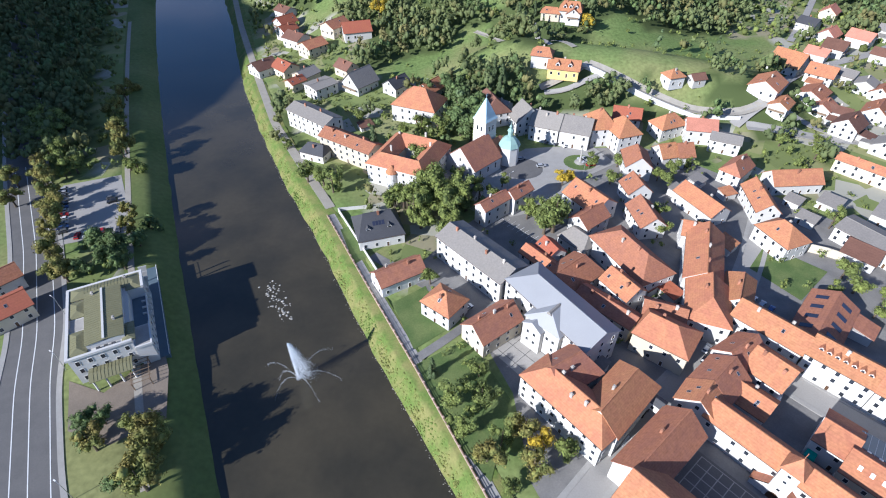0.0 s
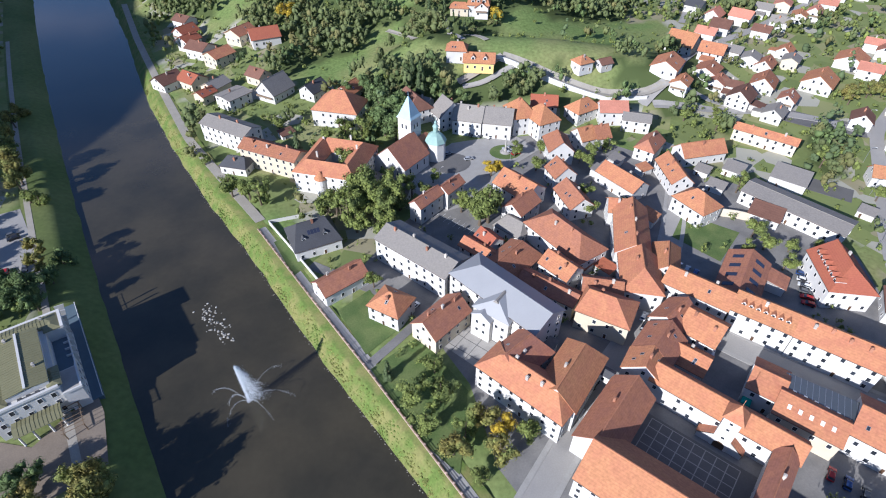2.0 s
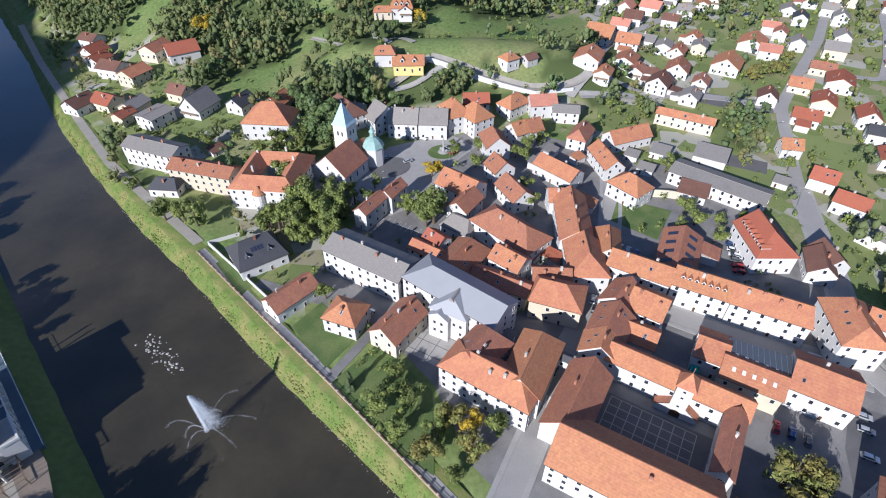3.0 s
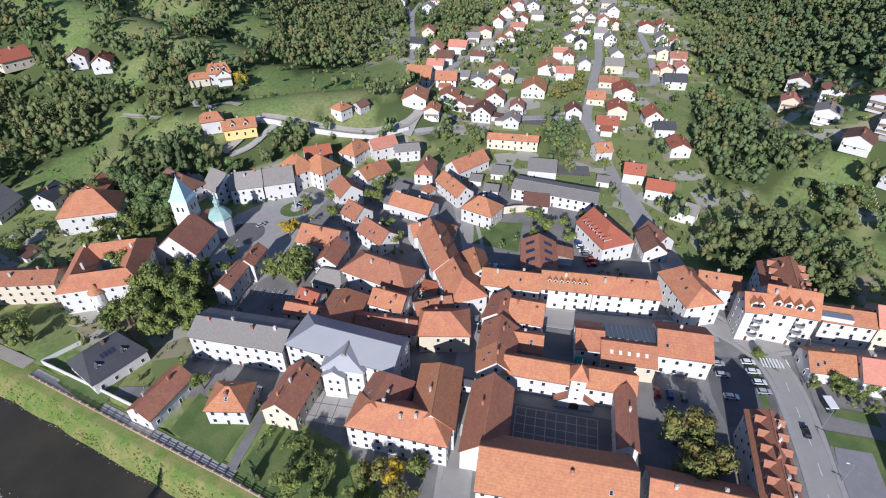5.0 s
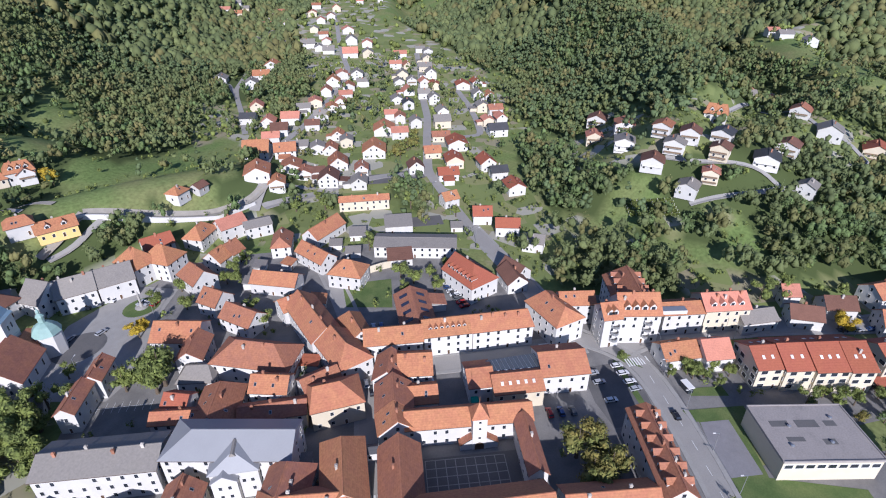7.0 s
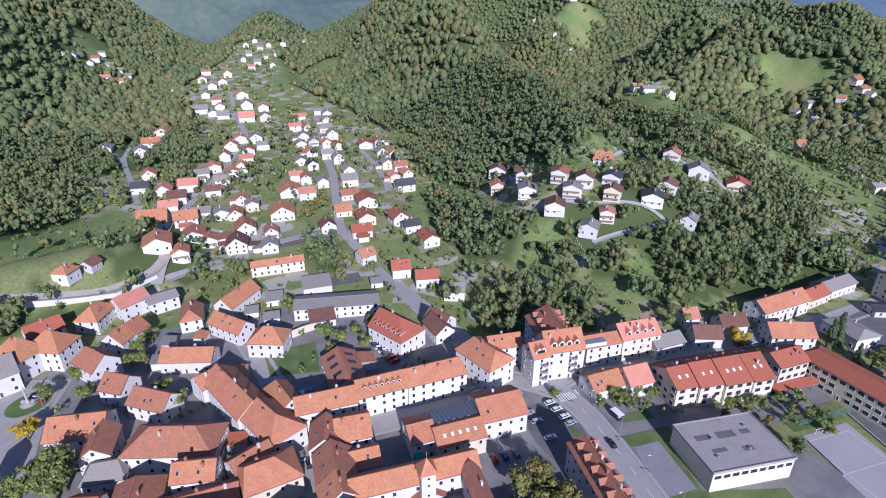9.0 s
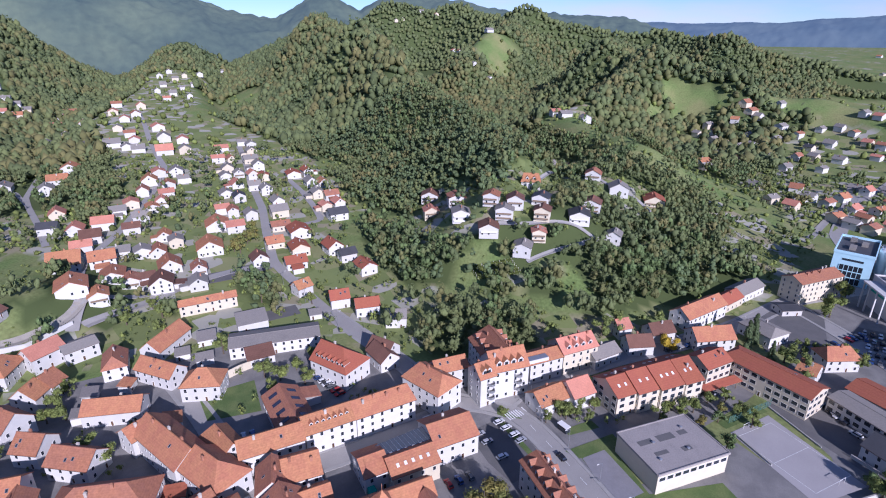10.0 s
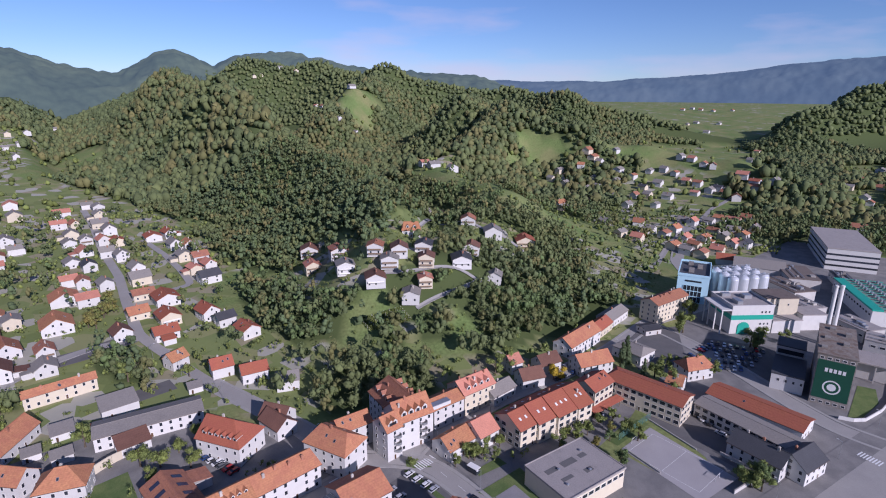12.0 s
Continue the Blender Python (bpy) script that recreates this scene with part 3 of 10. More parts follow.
OPEN = [
    (304, 193, 302, 166, 275, 145, 267, 158),
    (231, 101, 242, 68, 234, 64, 224, 80, 214, 87),
    (252, 73, 255, 49, 249, 45, 243, 65),
    (107, 337, 129, 341, 97, 275, 75, 274, 60, 282, 75, 324, 96, 320),
    (87, 381, 157, 483, 160, 450, 111, 368, 77, 358),
    (175, 348, 213, 364, 212, 336, 155, 263, 125, 266),
    (-24, 303, 9, 330, 10, 277, 0, 280, -21, 296),
    (-92, 412, -64, 399, -67, 377, -88, 383),
    (107, 335, 186, 361, 172, 325, 122, 268, 90, 275),
    (76, 573, 118, 598, 139, 589, 157, 553, 134, 504, 65, 376, 34, 388),
    (147, 641, 163, 662, 217, 666, 206, 622, 161, 583, 123, 580),
    # meadows round the eastern village and along the southern spur
    (660, -213, 668, -260, 587, -242, 563, -188),
    (662, -293, 635, -351, 593, -336, 587, -274),
    (1016, -726, 1040, -828, 859, -689, 894, -642),
    (738, -534, 765, -617, 584, -478, 564, -420),
    (808, -49, 847, -125, 819, -143, 786, -65),
    (1361, -480, 1358, -594, 1150, -614, 976, -596, 688, -374, 751, -335, 799, -287),
    (693, -2, 482, -36, 571, -98, 491, -125, 432, -144, 399, -134, 433, -107, 451, -75, 446, -32, 527, 3),
]


MEADOWS = [(-15, 308, 24, 12, 20), (8, 312, 22, 12, 30), (109, 333, 26, 14, 40), (79, 279, 22, 9, -25), (29, 285, 18, 9, -30), (49, 276, 14, 8, -30), (18, 334, 16, 10, 20), (-79, 397, 26, 14, 50), (122, 264, 22, 8, -25), (37, 442, 34, 16, 50), (79, 484, 34, 15, 50), (68, 369, 20, 10, 40), (20, 412, 20, 12, 40), (99, 367, 22, 11, 40), (37, 366, 16, 9, 20), (10, 460, 26, 14, 40)]


def wooded(x, y):
    """How close trees stand: 1 in the woods, less in settled land, near 0 on meadows."""
    z = land(x, y)
    lump = np.sin(x * 0.05 + 1.3 * np.sin(y * 0.031)) * np.sin(y * 0.043 + 1.1 * np.sin(x * 0.027))
    d = np.ones(x.shape)
    for e in CLEAR:
        d = np.where(within(x, y, *e) + 0.18 * lump > 0, 0.14, d)
    for e in SETTLED:
        d = np.where(within(x, y, *e) + 0.12 * lump > 0, np.minimum(d, 0.5), d)
    d = np.where((valley(x, y)[0] + 0.06 * lump < 1.08), np.minimum(d, 0.36), d)
    flat = (np.hypot((x - 80) / 1.04, y - 104) < 86) | inside(x, y, TOWN)
    east = (np.abs(0.868 * (y + 120) + 0.496 * (x - 120)) < 104) & (x < 420) & (x > 60)
    d = np.where(flat | east, 0, d)
    side = x - river_mid(y)
    d = np.where((side > -47) & (side < 52), 0, d)
    d = np.where((side <= -47) & (side > -60) & (y < 900), np.where(y > 128, 0.45, 0.0), d)
    d = np.where((side <= -60) & (side > -130), np.where(y > 205, 1.0, 0.0), d)
    d = np.where((side <= -130) & (y < 190), np.where((side < -165) & (side > -230), 0.9, 0.08), d)
    d = np.where((z < 4) & (side > 0) & (np.hypot(x, y) < 520), np.minimum(d, 0.55), d)
    d = np.where((side > 42) & (side < 56) & (y > 212) & (y < 420), 0.45, d)
    for o in DENSE:
        d = np.where(inside(x, y, o), 0.97, d)
    for o in OPEN:
        d = np.where(inside(x, y, o), 0.15, d)
    for e in MEADOWS:
        d = np.where(within(x, y, *e) + 0.25 * lump > 0, 0.1, d)
    d = np.where(inside(x, y, (-168, 192, -140, 204, -118, 160, -147, 148)), 0.0, d)
    d = np.where((x > 1150) & (y < -200) & (z < 89 * ramp(np.hypot(x, y), 1150, 3300) + 3), np.where(lump > 0.55, 0.5, 0.03), d)
    return d


def terrain_material():
    """Meadow, and litter where trees stand close, the woods' shade put into its colour."""
    m = surface("terrain", (0.17, 0.235, 0.075), 0.95, 0.35, 38, 0.5, 1.6, 0.5, 0.0, other=(0.215, 0.22, 0.09), spec=0.1)
    n, link = m.node_tree.nodes, m.node_tree.links.new
    bs = n["Principled BSDF"]
    grass = bs.inputs["Base Color"].links[0].from_socket
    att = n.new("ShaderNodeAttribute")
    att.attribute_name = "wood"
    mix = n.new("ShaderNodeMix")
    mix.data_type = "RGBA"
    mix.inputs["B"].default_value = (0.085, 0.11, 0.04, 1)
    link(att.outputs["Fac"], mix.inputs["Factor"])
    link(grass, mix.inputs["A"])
    # yards, beds and mown plots between the houses
    geo = n.new("ShaderNodeNewGeometry")
    cell = n.new("ShaderNodeTexVoronoi")
    cell.inputs["Scale"].default_value = 0.085
    link(geo.outputs["Position"], cell.inputs["Vector"])
    tone = n.new("ShaderNodeValToRGB")
    tone.color_ramp.interpolation = "CONSTANT"
    stops = ((0.0, (0.20, 0.235, 0.085)), (0.28, (0.16, 0.195, 0.07)), (0.44, (0.26, 0.26, 0.12)), (0.58, (0.31, 0.27, 0.18)), (0.7, (0.42, 0.395, 0.34)), (0.88, (0.19, 0.225, 0.085)))
    while len(tone.color_ramp.elements) < len(stops):
        tone.color_ramp.elements.new(0.5)
    for e, (at, c) in zip(tone.color_ramp.elements, stops):
        e.position, e.color = at, (*c, 1)
    sep = n.new("ShaderNodeSeparateColor")
    link(cell.outputs["Color"], sep.inputs[0])
    link(sep.outputs[0], tone.inputs[0])
    plot = n.new("ShaderNodeAttribute")
    plot.attribute_name = "plots"
    part_of = n.new("ShaderNodeMath")
    part_of.operation = "MULTIPLY"
    part_of.inputs[1].default_value = 0.85
    link(plot.outputs["Fac"], part_of.inputs[0])
    mix2 = n.new("ShaderNodeMix")
    mix2.data_type = "RGBA"
    link(part_of.outputs[0], mix2.inputs["Factor"])
    link(mix.outputs["Result"], mix2.inputs["A"])
    link(tone.outputs[0], mix2.inputs["B"])
    link(mix2.outputs["Result"], bs.inputs["Base Color"])
    return m


gx, gy = steps(-1500, 4300, 6.0, 110, 1.035), steps(-3300, 4300, 6.0, 120, 1.035)
GX, GY = np.meshgrid(gx, gy)
ground = new("ground", grid_mesh("ground", GX, GY, land(GX, GY), terrain_material()))
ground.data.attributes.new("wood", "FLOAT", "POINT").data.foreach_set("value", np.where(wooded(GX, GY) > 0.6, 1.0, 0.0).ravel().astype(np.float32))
WD = wooded(GX, GY)
ground.data.attributes.new("plots", "FLOAT", "POINT").data.foreach_set("value", ((WD > 0.3) & (WD < 0.6)).ravel().astype(np.float32))
tagged(ground, "green meadow ground rising into hills round a valley town", "ground", kind="structure")


def distant(name, near, far, peaks, material):
    """A range of distant hills as a wide mesh; peaks: (bearing in degrees right of +x, height) along it."""
    p = np.array(peaks, float).reshape(-1, 2)
    a = np.linspace(p[0, 0], p[-1, 0], 400)
    top = np.interp(a, p[:, 0], p[:, 1])
    r = np.linspace(near, far, 54)
    prof = np.interp(np.linspace(0, 1, 54), (0, 0.17, 0.33, 0.5, 0.67, 0.83, 1), (0.0, 0.35, 0.7, 0.92, 1.0, 0.8, 0.3))
    X = r[None, :] * np.cos(np.radians(a))[:, None]
    Y = -r[None, :] * np.sin(np.radians(a))[:, None]
    wob = np.array([[noise.fractal((x * 0.0042, y * 0.0042, 1.0), 0.9, 2.0, 7) for x, y in zip(xr, yr)] for xr, yr in zip(X, Y)])
    Z = top[:, None] * prof[None, :] * (1 + 0.13 * wob * (1 - 0.75 * prof[None, :] ** 3)) + wob * 12 * (1.05 - prof[None, :]) - 12 * (1 - prof[None, :])
    Z = Z + (9 if far < 3000 else 3) * np.array([[noise.noise((x * 0.035, y * 0.035, 4.0)) + 0.7 * noise.noise((x * 0.012, y * 0.012, 9.0)) for x, y in zip(xr, yr)] for xr, yr in zip(X, Y)])
    return tagged(new(name, grid_mesh(name, X, Y, Z, material)), "hazy blue-green wooded hills in the far distance", "hills", kind="structure")


def distant_material(name, colour, haze_glow, rough=0.4):
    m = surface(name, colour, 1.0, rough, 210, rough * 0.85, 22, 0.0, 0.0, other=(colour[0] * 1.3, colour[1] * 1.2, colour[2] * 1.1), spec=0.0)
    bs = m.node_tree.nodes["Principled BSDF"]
    # blue emission stands in for the haze of distance
    bs.inputs["Emission Color"].default_value, bs.inputs["Emission Strength"].default_value = (0.25, 0.41, 0.68, 1), haze_glow
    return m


distant("backdrop_hills", 1750, 2550, (-62, 330, -52, 330, -45, 300, -39, 262, -36.5, 226, -33.5, 205, -31.5, 196, -28.5, 272, -27, 280, -25, 250, -23.8, 222, -22, 262, -19, 280, -17, 286, -13.5, 262, -11, 238, -7, 226, -3, 216, 2, 205, 6, 150, 10, 60, 14, 5), distant_material("distant_woods_haze_glow", (0.07, 0.092, 0.05), 0.15))
# the further range has more haze put into its emission
distant("backdrop_hills", 3300, 4300, (-8, 150, 0, 215, 5, 225, 9, 212, 15, 220, 19, 235, 23, 250, 27, 280, 32, 322, 37, 345, 42, 350, 48, 320), distant_material("far_woods_haze_glow", (0.06, 0.08, 0.08), 0.24, 0.14))


def water_material():
    m = surface("river_water", (0.044, 0.039, 0.026), 0.1, 0.25, 22, 0.12, 1.5, 0.16, 0.0, other=(0.058, 0.049, 0.031), spec=0.5)
    return m


vy = np.arange(-600, 1900, 12.0)
side = np.linspace(-34, 34, 9)
WX, WY = river_mid(vy)[:, None] + side[None, :], np.repeat(vy[:, None], 9, 1)
water = new("water", grid_mesh("water", WX, WY, np.full(WX.shape, -5.2), water_material()))
tagged(water, "dark brown-green river water, smooth and shallow", "river", kind="structure")


def bank(name, label, sign, profile, material):
    """A sloping river bank; profile: distance from the water's edge and height."""
    v = np.arange(-560, 1800, 3.0)
    P = np.array(profile)
    wob = np.array([[noise.noise((y * 0.11, d * 0.35, 3.0 * sign)) for d in P[:, 0]] for y in v])
    edge = (P[:, 1] < -2)[None, :]
    reach = river_right(v)[:, None] if sign > 0 else np.full((len(v), 1), 29.0)
    BX = river_mid(v)[:, None] + sign * (reach + P[None, :, 0] + wob * np.where(edge, 1.3, 0.2))
    BZ = P[None, :, 1] + wob * np.where(edge, 0.35, 0.0)
    BY = np.repeat(v[:, None], len(P), 1)
    if sign < 0:
        BX, BY, BZ = BX[:, ::-1], BY[:, ::-1], BZ[:, ::-1]
    return tagged(new(name, grid_mesh(name, BX, BY, BZ, material)), label, "river bank", kind="structure")


bank("river_bank", "sunlit grassy river bank with rough stones at the water", 1, ((-2, -6.4), (0, -5.4), (1.2, -4.2), (3.4, -1.9), (4.8, -0.5), (5.6, 0.02), (13, 0.03)), BANK)
bank("river_bank", "steep grassy river bank under trees", -1, ((-5, -6.4), (-2.5, -5.2), (1, -3.0), (5, -0.9), (8, 0.02), (17, 0.03)), MEADOW)


def strip(name, pts, width, material, label, category="road", lift=0.06, z0=0.0, kind="structure", step=4.0, walks=True):
    """A ribbon laid on the ground along a line of points (x, y, x, y, ...)."""
    p = np.array(pts, float).reshape(-1, 2)
    seg = np.hypot(*np.diff(p, axis=0).T)
    run = np.concatenate([[0], np.cumsum(seg)])
    s = np.linspace(0, run[-1], max(2, int(run[-1] / step) + 1))
    q = np.stack([np.interp(s, run, p[:, 0]), np.interp(s, run, p[:, 1])], -1)
    for _ in range(2):
        q[1:-1] = (q[:-2] + 2 * q[1:-1] + q[2:]) / 4
    d = np.gradient(q, axis=0)
    d /= np.hypot(*d.T)[:, None]
    nrm = np.stack([-d[:, 1], d[:, 0]], -1)
    bm = bmesh.new()
    rows = []
    n = 3
    for k in range(len(q)):
        row = []
        c = max(0.0, float(land(*q[k])))
        for j in range(n):
            w = (j / (n - 1) - 0.5) * width
            e = q[k] + nrm[k] * w
            z = max(c, float(land(*e))) if c > 0.3 else c
            row.append(bm.verts.new((e[0], e[1], z + lift + (0.35 if z > 0.3 else 0) + z0)))
        rows.append(row)
    for row in rows:
        row.insert(0, bm.verts.new(row[0].co - Vector((0, 0, 0.14))))
        row.append(bm.verts.new(row[-1].co - Vector((0, 0, 0.14))))
    for a, b in zip(rows, rows[1:]):
        for j in range(n + 1):
            bm.faces.new((a[j + 1], a[j], b[j], b[j + 1]))
    ob = new(name, mesh_of(bm, name, material))
    if walks and name == "road" and width > 6 and material in (ASPHALT, ROADWAY):
        for s in (-1, 1):
            e = q + nrm * s * (width / 2 + 0.75)
            strip("pavement", e.ravel().tolist(), 1.5, KERB, "pale raised pavement beside the road", "pavement", lift + 0.11, z0, kind, step)
    return tagged(ob, label, category, kind=kind)


def area(name, pts, material, label, category="ground", z=0.03, kind="structure", thick=0.0):
    """A flat piece of ground with the outline (x, y, x, y, ...)."""
    p = np.array(pts, float).reshape(-1, 2)
    bm = bmesh.new()
    f = bm.faces.new([bm.verts.new((x, y, z)) for x, y in p])
    if f.calc_area() and f.normal.z < 0:
        f.normal_flip()
    bmesh.ops.recalc_face_normals(bm, faces=bm.faces)
    bm.normal_update()
    for g in bm.faces:
        if g.normal.z < 0:
            g.normal_flip()
    if thick:
        r = bmesh.ops.extrude_face_region(bm, geom=list(bm.faces))
        for v in r["geom"]:
            if isinstance(v, bmesh.types.BMVert):
                v.co.z += thick
        bmesh.ops.recalc_face_normals(bm, faces=bm.faces)
    ob = new(name, mesh_of(bm, name, material))
    return tagged(ob, label, category, kind=kind)


# ---- streets, yards and lawns ----
area("pavement", (22, 62, 20, 88, 12, 108, 0, 124, -10, 140, 6, 162, 20, 176, 24, 232, 55, 240, 88, 228, 108, 216, 134, 190, 158, 165, 172, 118, 160, 84, 176, 58, 190, 20, 160, 26, 148, 24, 118, -8, 100, -30, 88, -24, 70, -4, 48, 26, 30, 44), PAVING, "grey paved and asphalted ground of the old town", "pavement", 0.03)
area("pavement", (150, -76, 178, -64, 205, -78, 262, -112, 300, -128, 352, -150, 400, -220, 470, -300, 400, -360, 300, -290, 230, -230, 168, -170, 128, -112, 118, -72), PAVING, "worn grey asphalt yard round the brewery", "pavement", 0.03)
strip("road", (20, 44, 41.8, 65.7, 56.9, 81.1, 66.4, 90, 77.8, 99.6, 87.5, 110.1, 97.8, 122.7, 113.3, 145.4, 122, 160, 131, 175, 128, 187), 6.2, ROADWAY, "narrow grey asphalt street between old houses")
strip("road", (90, 107.4, 101.6, 90.5, 115.9, 75.9, 131.8, 62.2, 143, 50), 7.5, ROADWAY, "grey asphalt cross street")
strip("road", (82, -24, 94, -12, 105.5, -3.8, 115, 3.2, 128.6, 14.5, 142.6, 27.5, 147.5, 40, 144.5, 54, 151, 67.2, 163.5, 80, 177.6, 102.4, 200, 136), 6.8, ROADWAY, "grey asphalt main road through the town into the side valley", lift=0.07)
strip("road", (200, 136, 222, 165, 236, 184, 245, 195, 290, 228, 334, 259, 390, 306, 463, 361, 512, 402), 6.0, ROADWAY, "pale asphalt road up the side valley")
strip("road", (240, 192, 228, 209, 208.6, 222.7, 169.4, 232, 148, 236), 6, ROADWAY, "grey asphalt lane past gardens", lift=0.09)
strip("road", (142.5, 237.1, 150.6, 243.1, 164.8, 251.2, 190, 285, 215, 308, 233, 314, 258, 324, 294, 344, 336, 367, 375, 390, 409, 415, 451, 462, 503, 517, 548, 562, 628, 646), 5.5, ROADWAY, "grey village street between houses")
strip("road", (227, 353, 260, 399, 293, 449, 312, 475, 354, 514, 400, 554, 449, 605, 491, 630, 526, 645), 4.5, ROADWAY, "grey lane winding up past the woods")
strip("road", (229, 209, 205, 222, 164.8, 251.2), 5, ROADWAY, "grey asphalt lane between gardens")
strip("road", (148, 37, 160, 32, 182.4, 5.5, 213.2, -35.5, 238.2, -64.8, 276.3, -99.5, 304, -146, 348.6, -158, 400, -165, 520, -220), 7.5, ROADWAY, "grey asphalt road along the foot of the hill", lift=0.08)
strip("road", (274, -97, 250, -110, 221, -122, 190, -131, 169, -139, 140, -170), 8, ROADWAY, "grey asphalt road past a car park", lift=0.1)
strip("road", (100, -48, 128.9, -96, 169.6, -162, 220, -235), 12, PAVING, "wide grey asphalt road with a grass verge", lift=0.12)
strip("road", (75.6, 272, 99.4, 259, 125.3, 246.5, 146.8, 243, 163.6, 249), 5, GRAVEL, "pale hillside lane above a retaining wall")
strip("road", (50, 262, 62, 266, 75.6, 272), 4, GRAVEL, "pale steep lane on the hillside")
strip("road", (20, 340, 40, 318, 60, 305, 70, 285), 3.5, GRAVEL, "pale hillside lane")
strip("road", (422, 290, 383, 251, 351, 223, 322, 201, 290, 228), 5, ROADWAY, "grey village side street", lift=0.1)
strip("road", (293, 449, 321, 498, 313, 510, 294, 506), 3.5, ROADWAY, "pale lane looping round white row houses")
strip("road", (389, -144, 436, -171, 477, -197, 526, -235, 610, -291, 659, -341), 5, ROADWAY, "grey village road climbing between houses")
strip("road", (-46, 176, -69, 217, -85.5, 247, -107, 299, -127, 349, -144, 392, -172, 470), 4.0, GRAVEL, "pale riverside path", "path", lift=0.15)
strip("road", (-90, 40, -102.5, 58.2, -119, 87.3, -128.5, 110, -151.7, 150, -189, 207, -244, 296, -312, 420), 15, ASPHALT, "wide grey asphalt road on the far bank", lift=0.07)
strip("path", (-8.3, 99.8, 4, 110, 12, 118, 24, 126), 3, PAVING, "pale concrete footpath between lawns", "path", lift=0.13)
strip("road", (8, 122, -12, 136, -26, 147), 4, PAVING, "pale paved drive", "drive", lift=0.1)
area("car_park", (-164, 192, -142.7, 200.3, -120.5, 161, -143.2, 153), ROADWAY, "grey asphalt car park beside trees", "car park", 0.09)
area("car_park", (129.5, 46, 141, 35, 130, 23, 121, 16, 110, 27, 117, 36), ASPHALT, "grey asphalt car park in shade", "car park", 0.075)
area("car_park", (254, -123, 243, -156, 205, -133, 226.5, -105), ASPHALT, "grey asphalt car park with many parked cars", "car park", 0.075)
area("forecourt", (25, 211, 49.5, 231, 70.9, 226, 79, 210, 59, 196, 40, 174, 27, 170, 16, 186, 17, 196), KERB, "light grey paved church square", "square", 0.075)
area("yard", (21.6, 114.9, 34.6, 100.8, 23.8, 92.4, 13.2, 105), CONCRETE, "pale concrete slab yard", "yard", 0.09)
area("yard", (168.5, -61.4, 138.2, -82.0, 126, -64, 154.2, -45.5), surface("sports_asphalt", (0.37, 0.345, 0.335), 0.9, 0.12, 8, 0.08, 0.4, 0.05), "pale grey asphalt school yard", "yard", 0.1)
area("lawn", (129.5, 7.5, 139.5, -9, 134, -5, 117, -15, 128, -38, 121, -42, 102, -12), LAWN, "green lawn round a sports court", "lawn", 0.085)
area("yard", (127.3, 5.6, 133.4, -1.6, 117.3, -13.4, 109.6, -4.6), surface("court_asphalt", (0.25, 0.24, 0.245), 0.9, 0.2, 3, 0.12, 0.4, 0.1), "grey asphalt sports court with worn lines", "court", 0.11)
area("square", [c for k in range(14) for c in (15 + 17 * math.cos(k * math.pi / 7), 204 + 15 * math.sin(k * math.pi / 7))], KERB, "pale paved ring round the church", "square", 0.09)
area("yard", (66.4, 70.9, 85.8, 48.5, 75.1, 40.8, 55.6, 62.6), ASPHALT, "dark paved mansion courtyard", "courtyard", 0.09)
for pts in ((121.5, 153, 137, 138, 120.5, 124, 110, 140), (-17, 123, -6, 131, 1, 111, -9, 103.5), (-8, 98, 8, 108, 19, 86, 12, 62, 4, 72), (139.8, 13, 148, 3, 144.6, 0, 137.5, 10.5), (129.2, 11.4, 142.5, -4.5, 138, -7.5, 126.5, 7), (-40, 162, -30, 168, -22, 152, -32, 142), (112, -78, 121, -88, 128, -82, 118, -72), (142, 27.5, 146, 38, 141, 37), (123.5, 20, 131.5, 27.5, 141.5, 36.5, 139.5, 38, 121, 20.5), (174, -58, 171, -62, 156, -44.5, 159, -42)):
    area("lawn", pts, LAWN, "short green lawn", "lawn", 0.14)

area("yard", (160, -72, 176, -62, 200, -84, 150, -118, 128, -96, 140, -88), ASPHALT, "grey asphalt yard between sheds and a school", "yard", 0.05)
area("pavement", (118, -8, 148, 24, 160, 26, 176, 8, 186, -12, 204, -50, 196, -70, 176, -56, 152, -34, 134, -6, 128, 2), PAVING, "grey paved ground round the school", "pavement", 0.035)
area("pavement", (96, -40, 118, -10, 150, -46, 128, -66, 140, -84, 165, -120, 135, -110, 110, -66), PAVING, "worn asphalt ground beside the gymnasium", "pavement", 0.026)
area("pavement", (118.5, -86.5, 129.1, -103.5, 166.5, -163.5, 158, -170, 122, -120, 108, -92), ROADWAY, "pale paved parking strip beside the road", "pavement", 0.15)
strip("road", (54.3, 339.2, 57.3, 330.4, 53.6, 292.3, 57.5, 287.2), 3, ROADWAY, "narrow pale lane between hillside gardens", lift=0.12)
strip("road", (52.0, 259.7, 59.5, 259.8, 67.6, 261.6, 75.8, 265.2, 80.4, 265.7), 3, ROADWAY, "narrow pale lane between hillside gardens", lift=0.12)
# pale lines of the mansion courtyard
court = thing("courtyard_lines", "pale stone lines laid as a grid in dark paving", "paving", pose(70.3, 56.2, 0.1, 0, 0, -49.6), kind="structure")
for i in range(9):
    part("line", boxed(-11.7 + 2.925 * i - 0.12, -11.7 + 2.925 * i + 0.12, -5.7, 5.7, 0, 0.02), CONCRETE, court)
for j in range(5):
    part("line", boxed(-11.7, 11.7, -5.7 + 2.85 * j - 0.12, -5.7 + 2.85 * j + 0.12, 0.004, 0.026), CONCRETE, court)


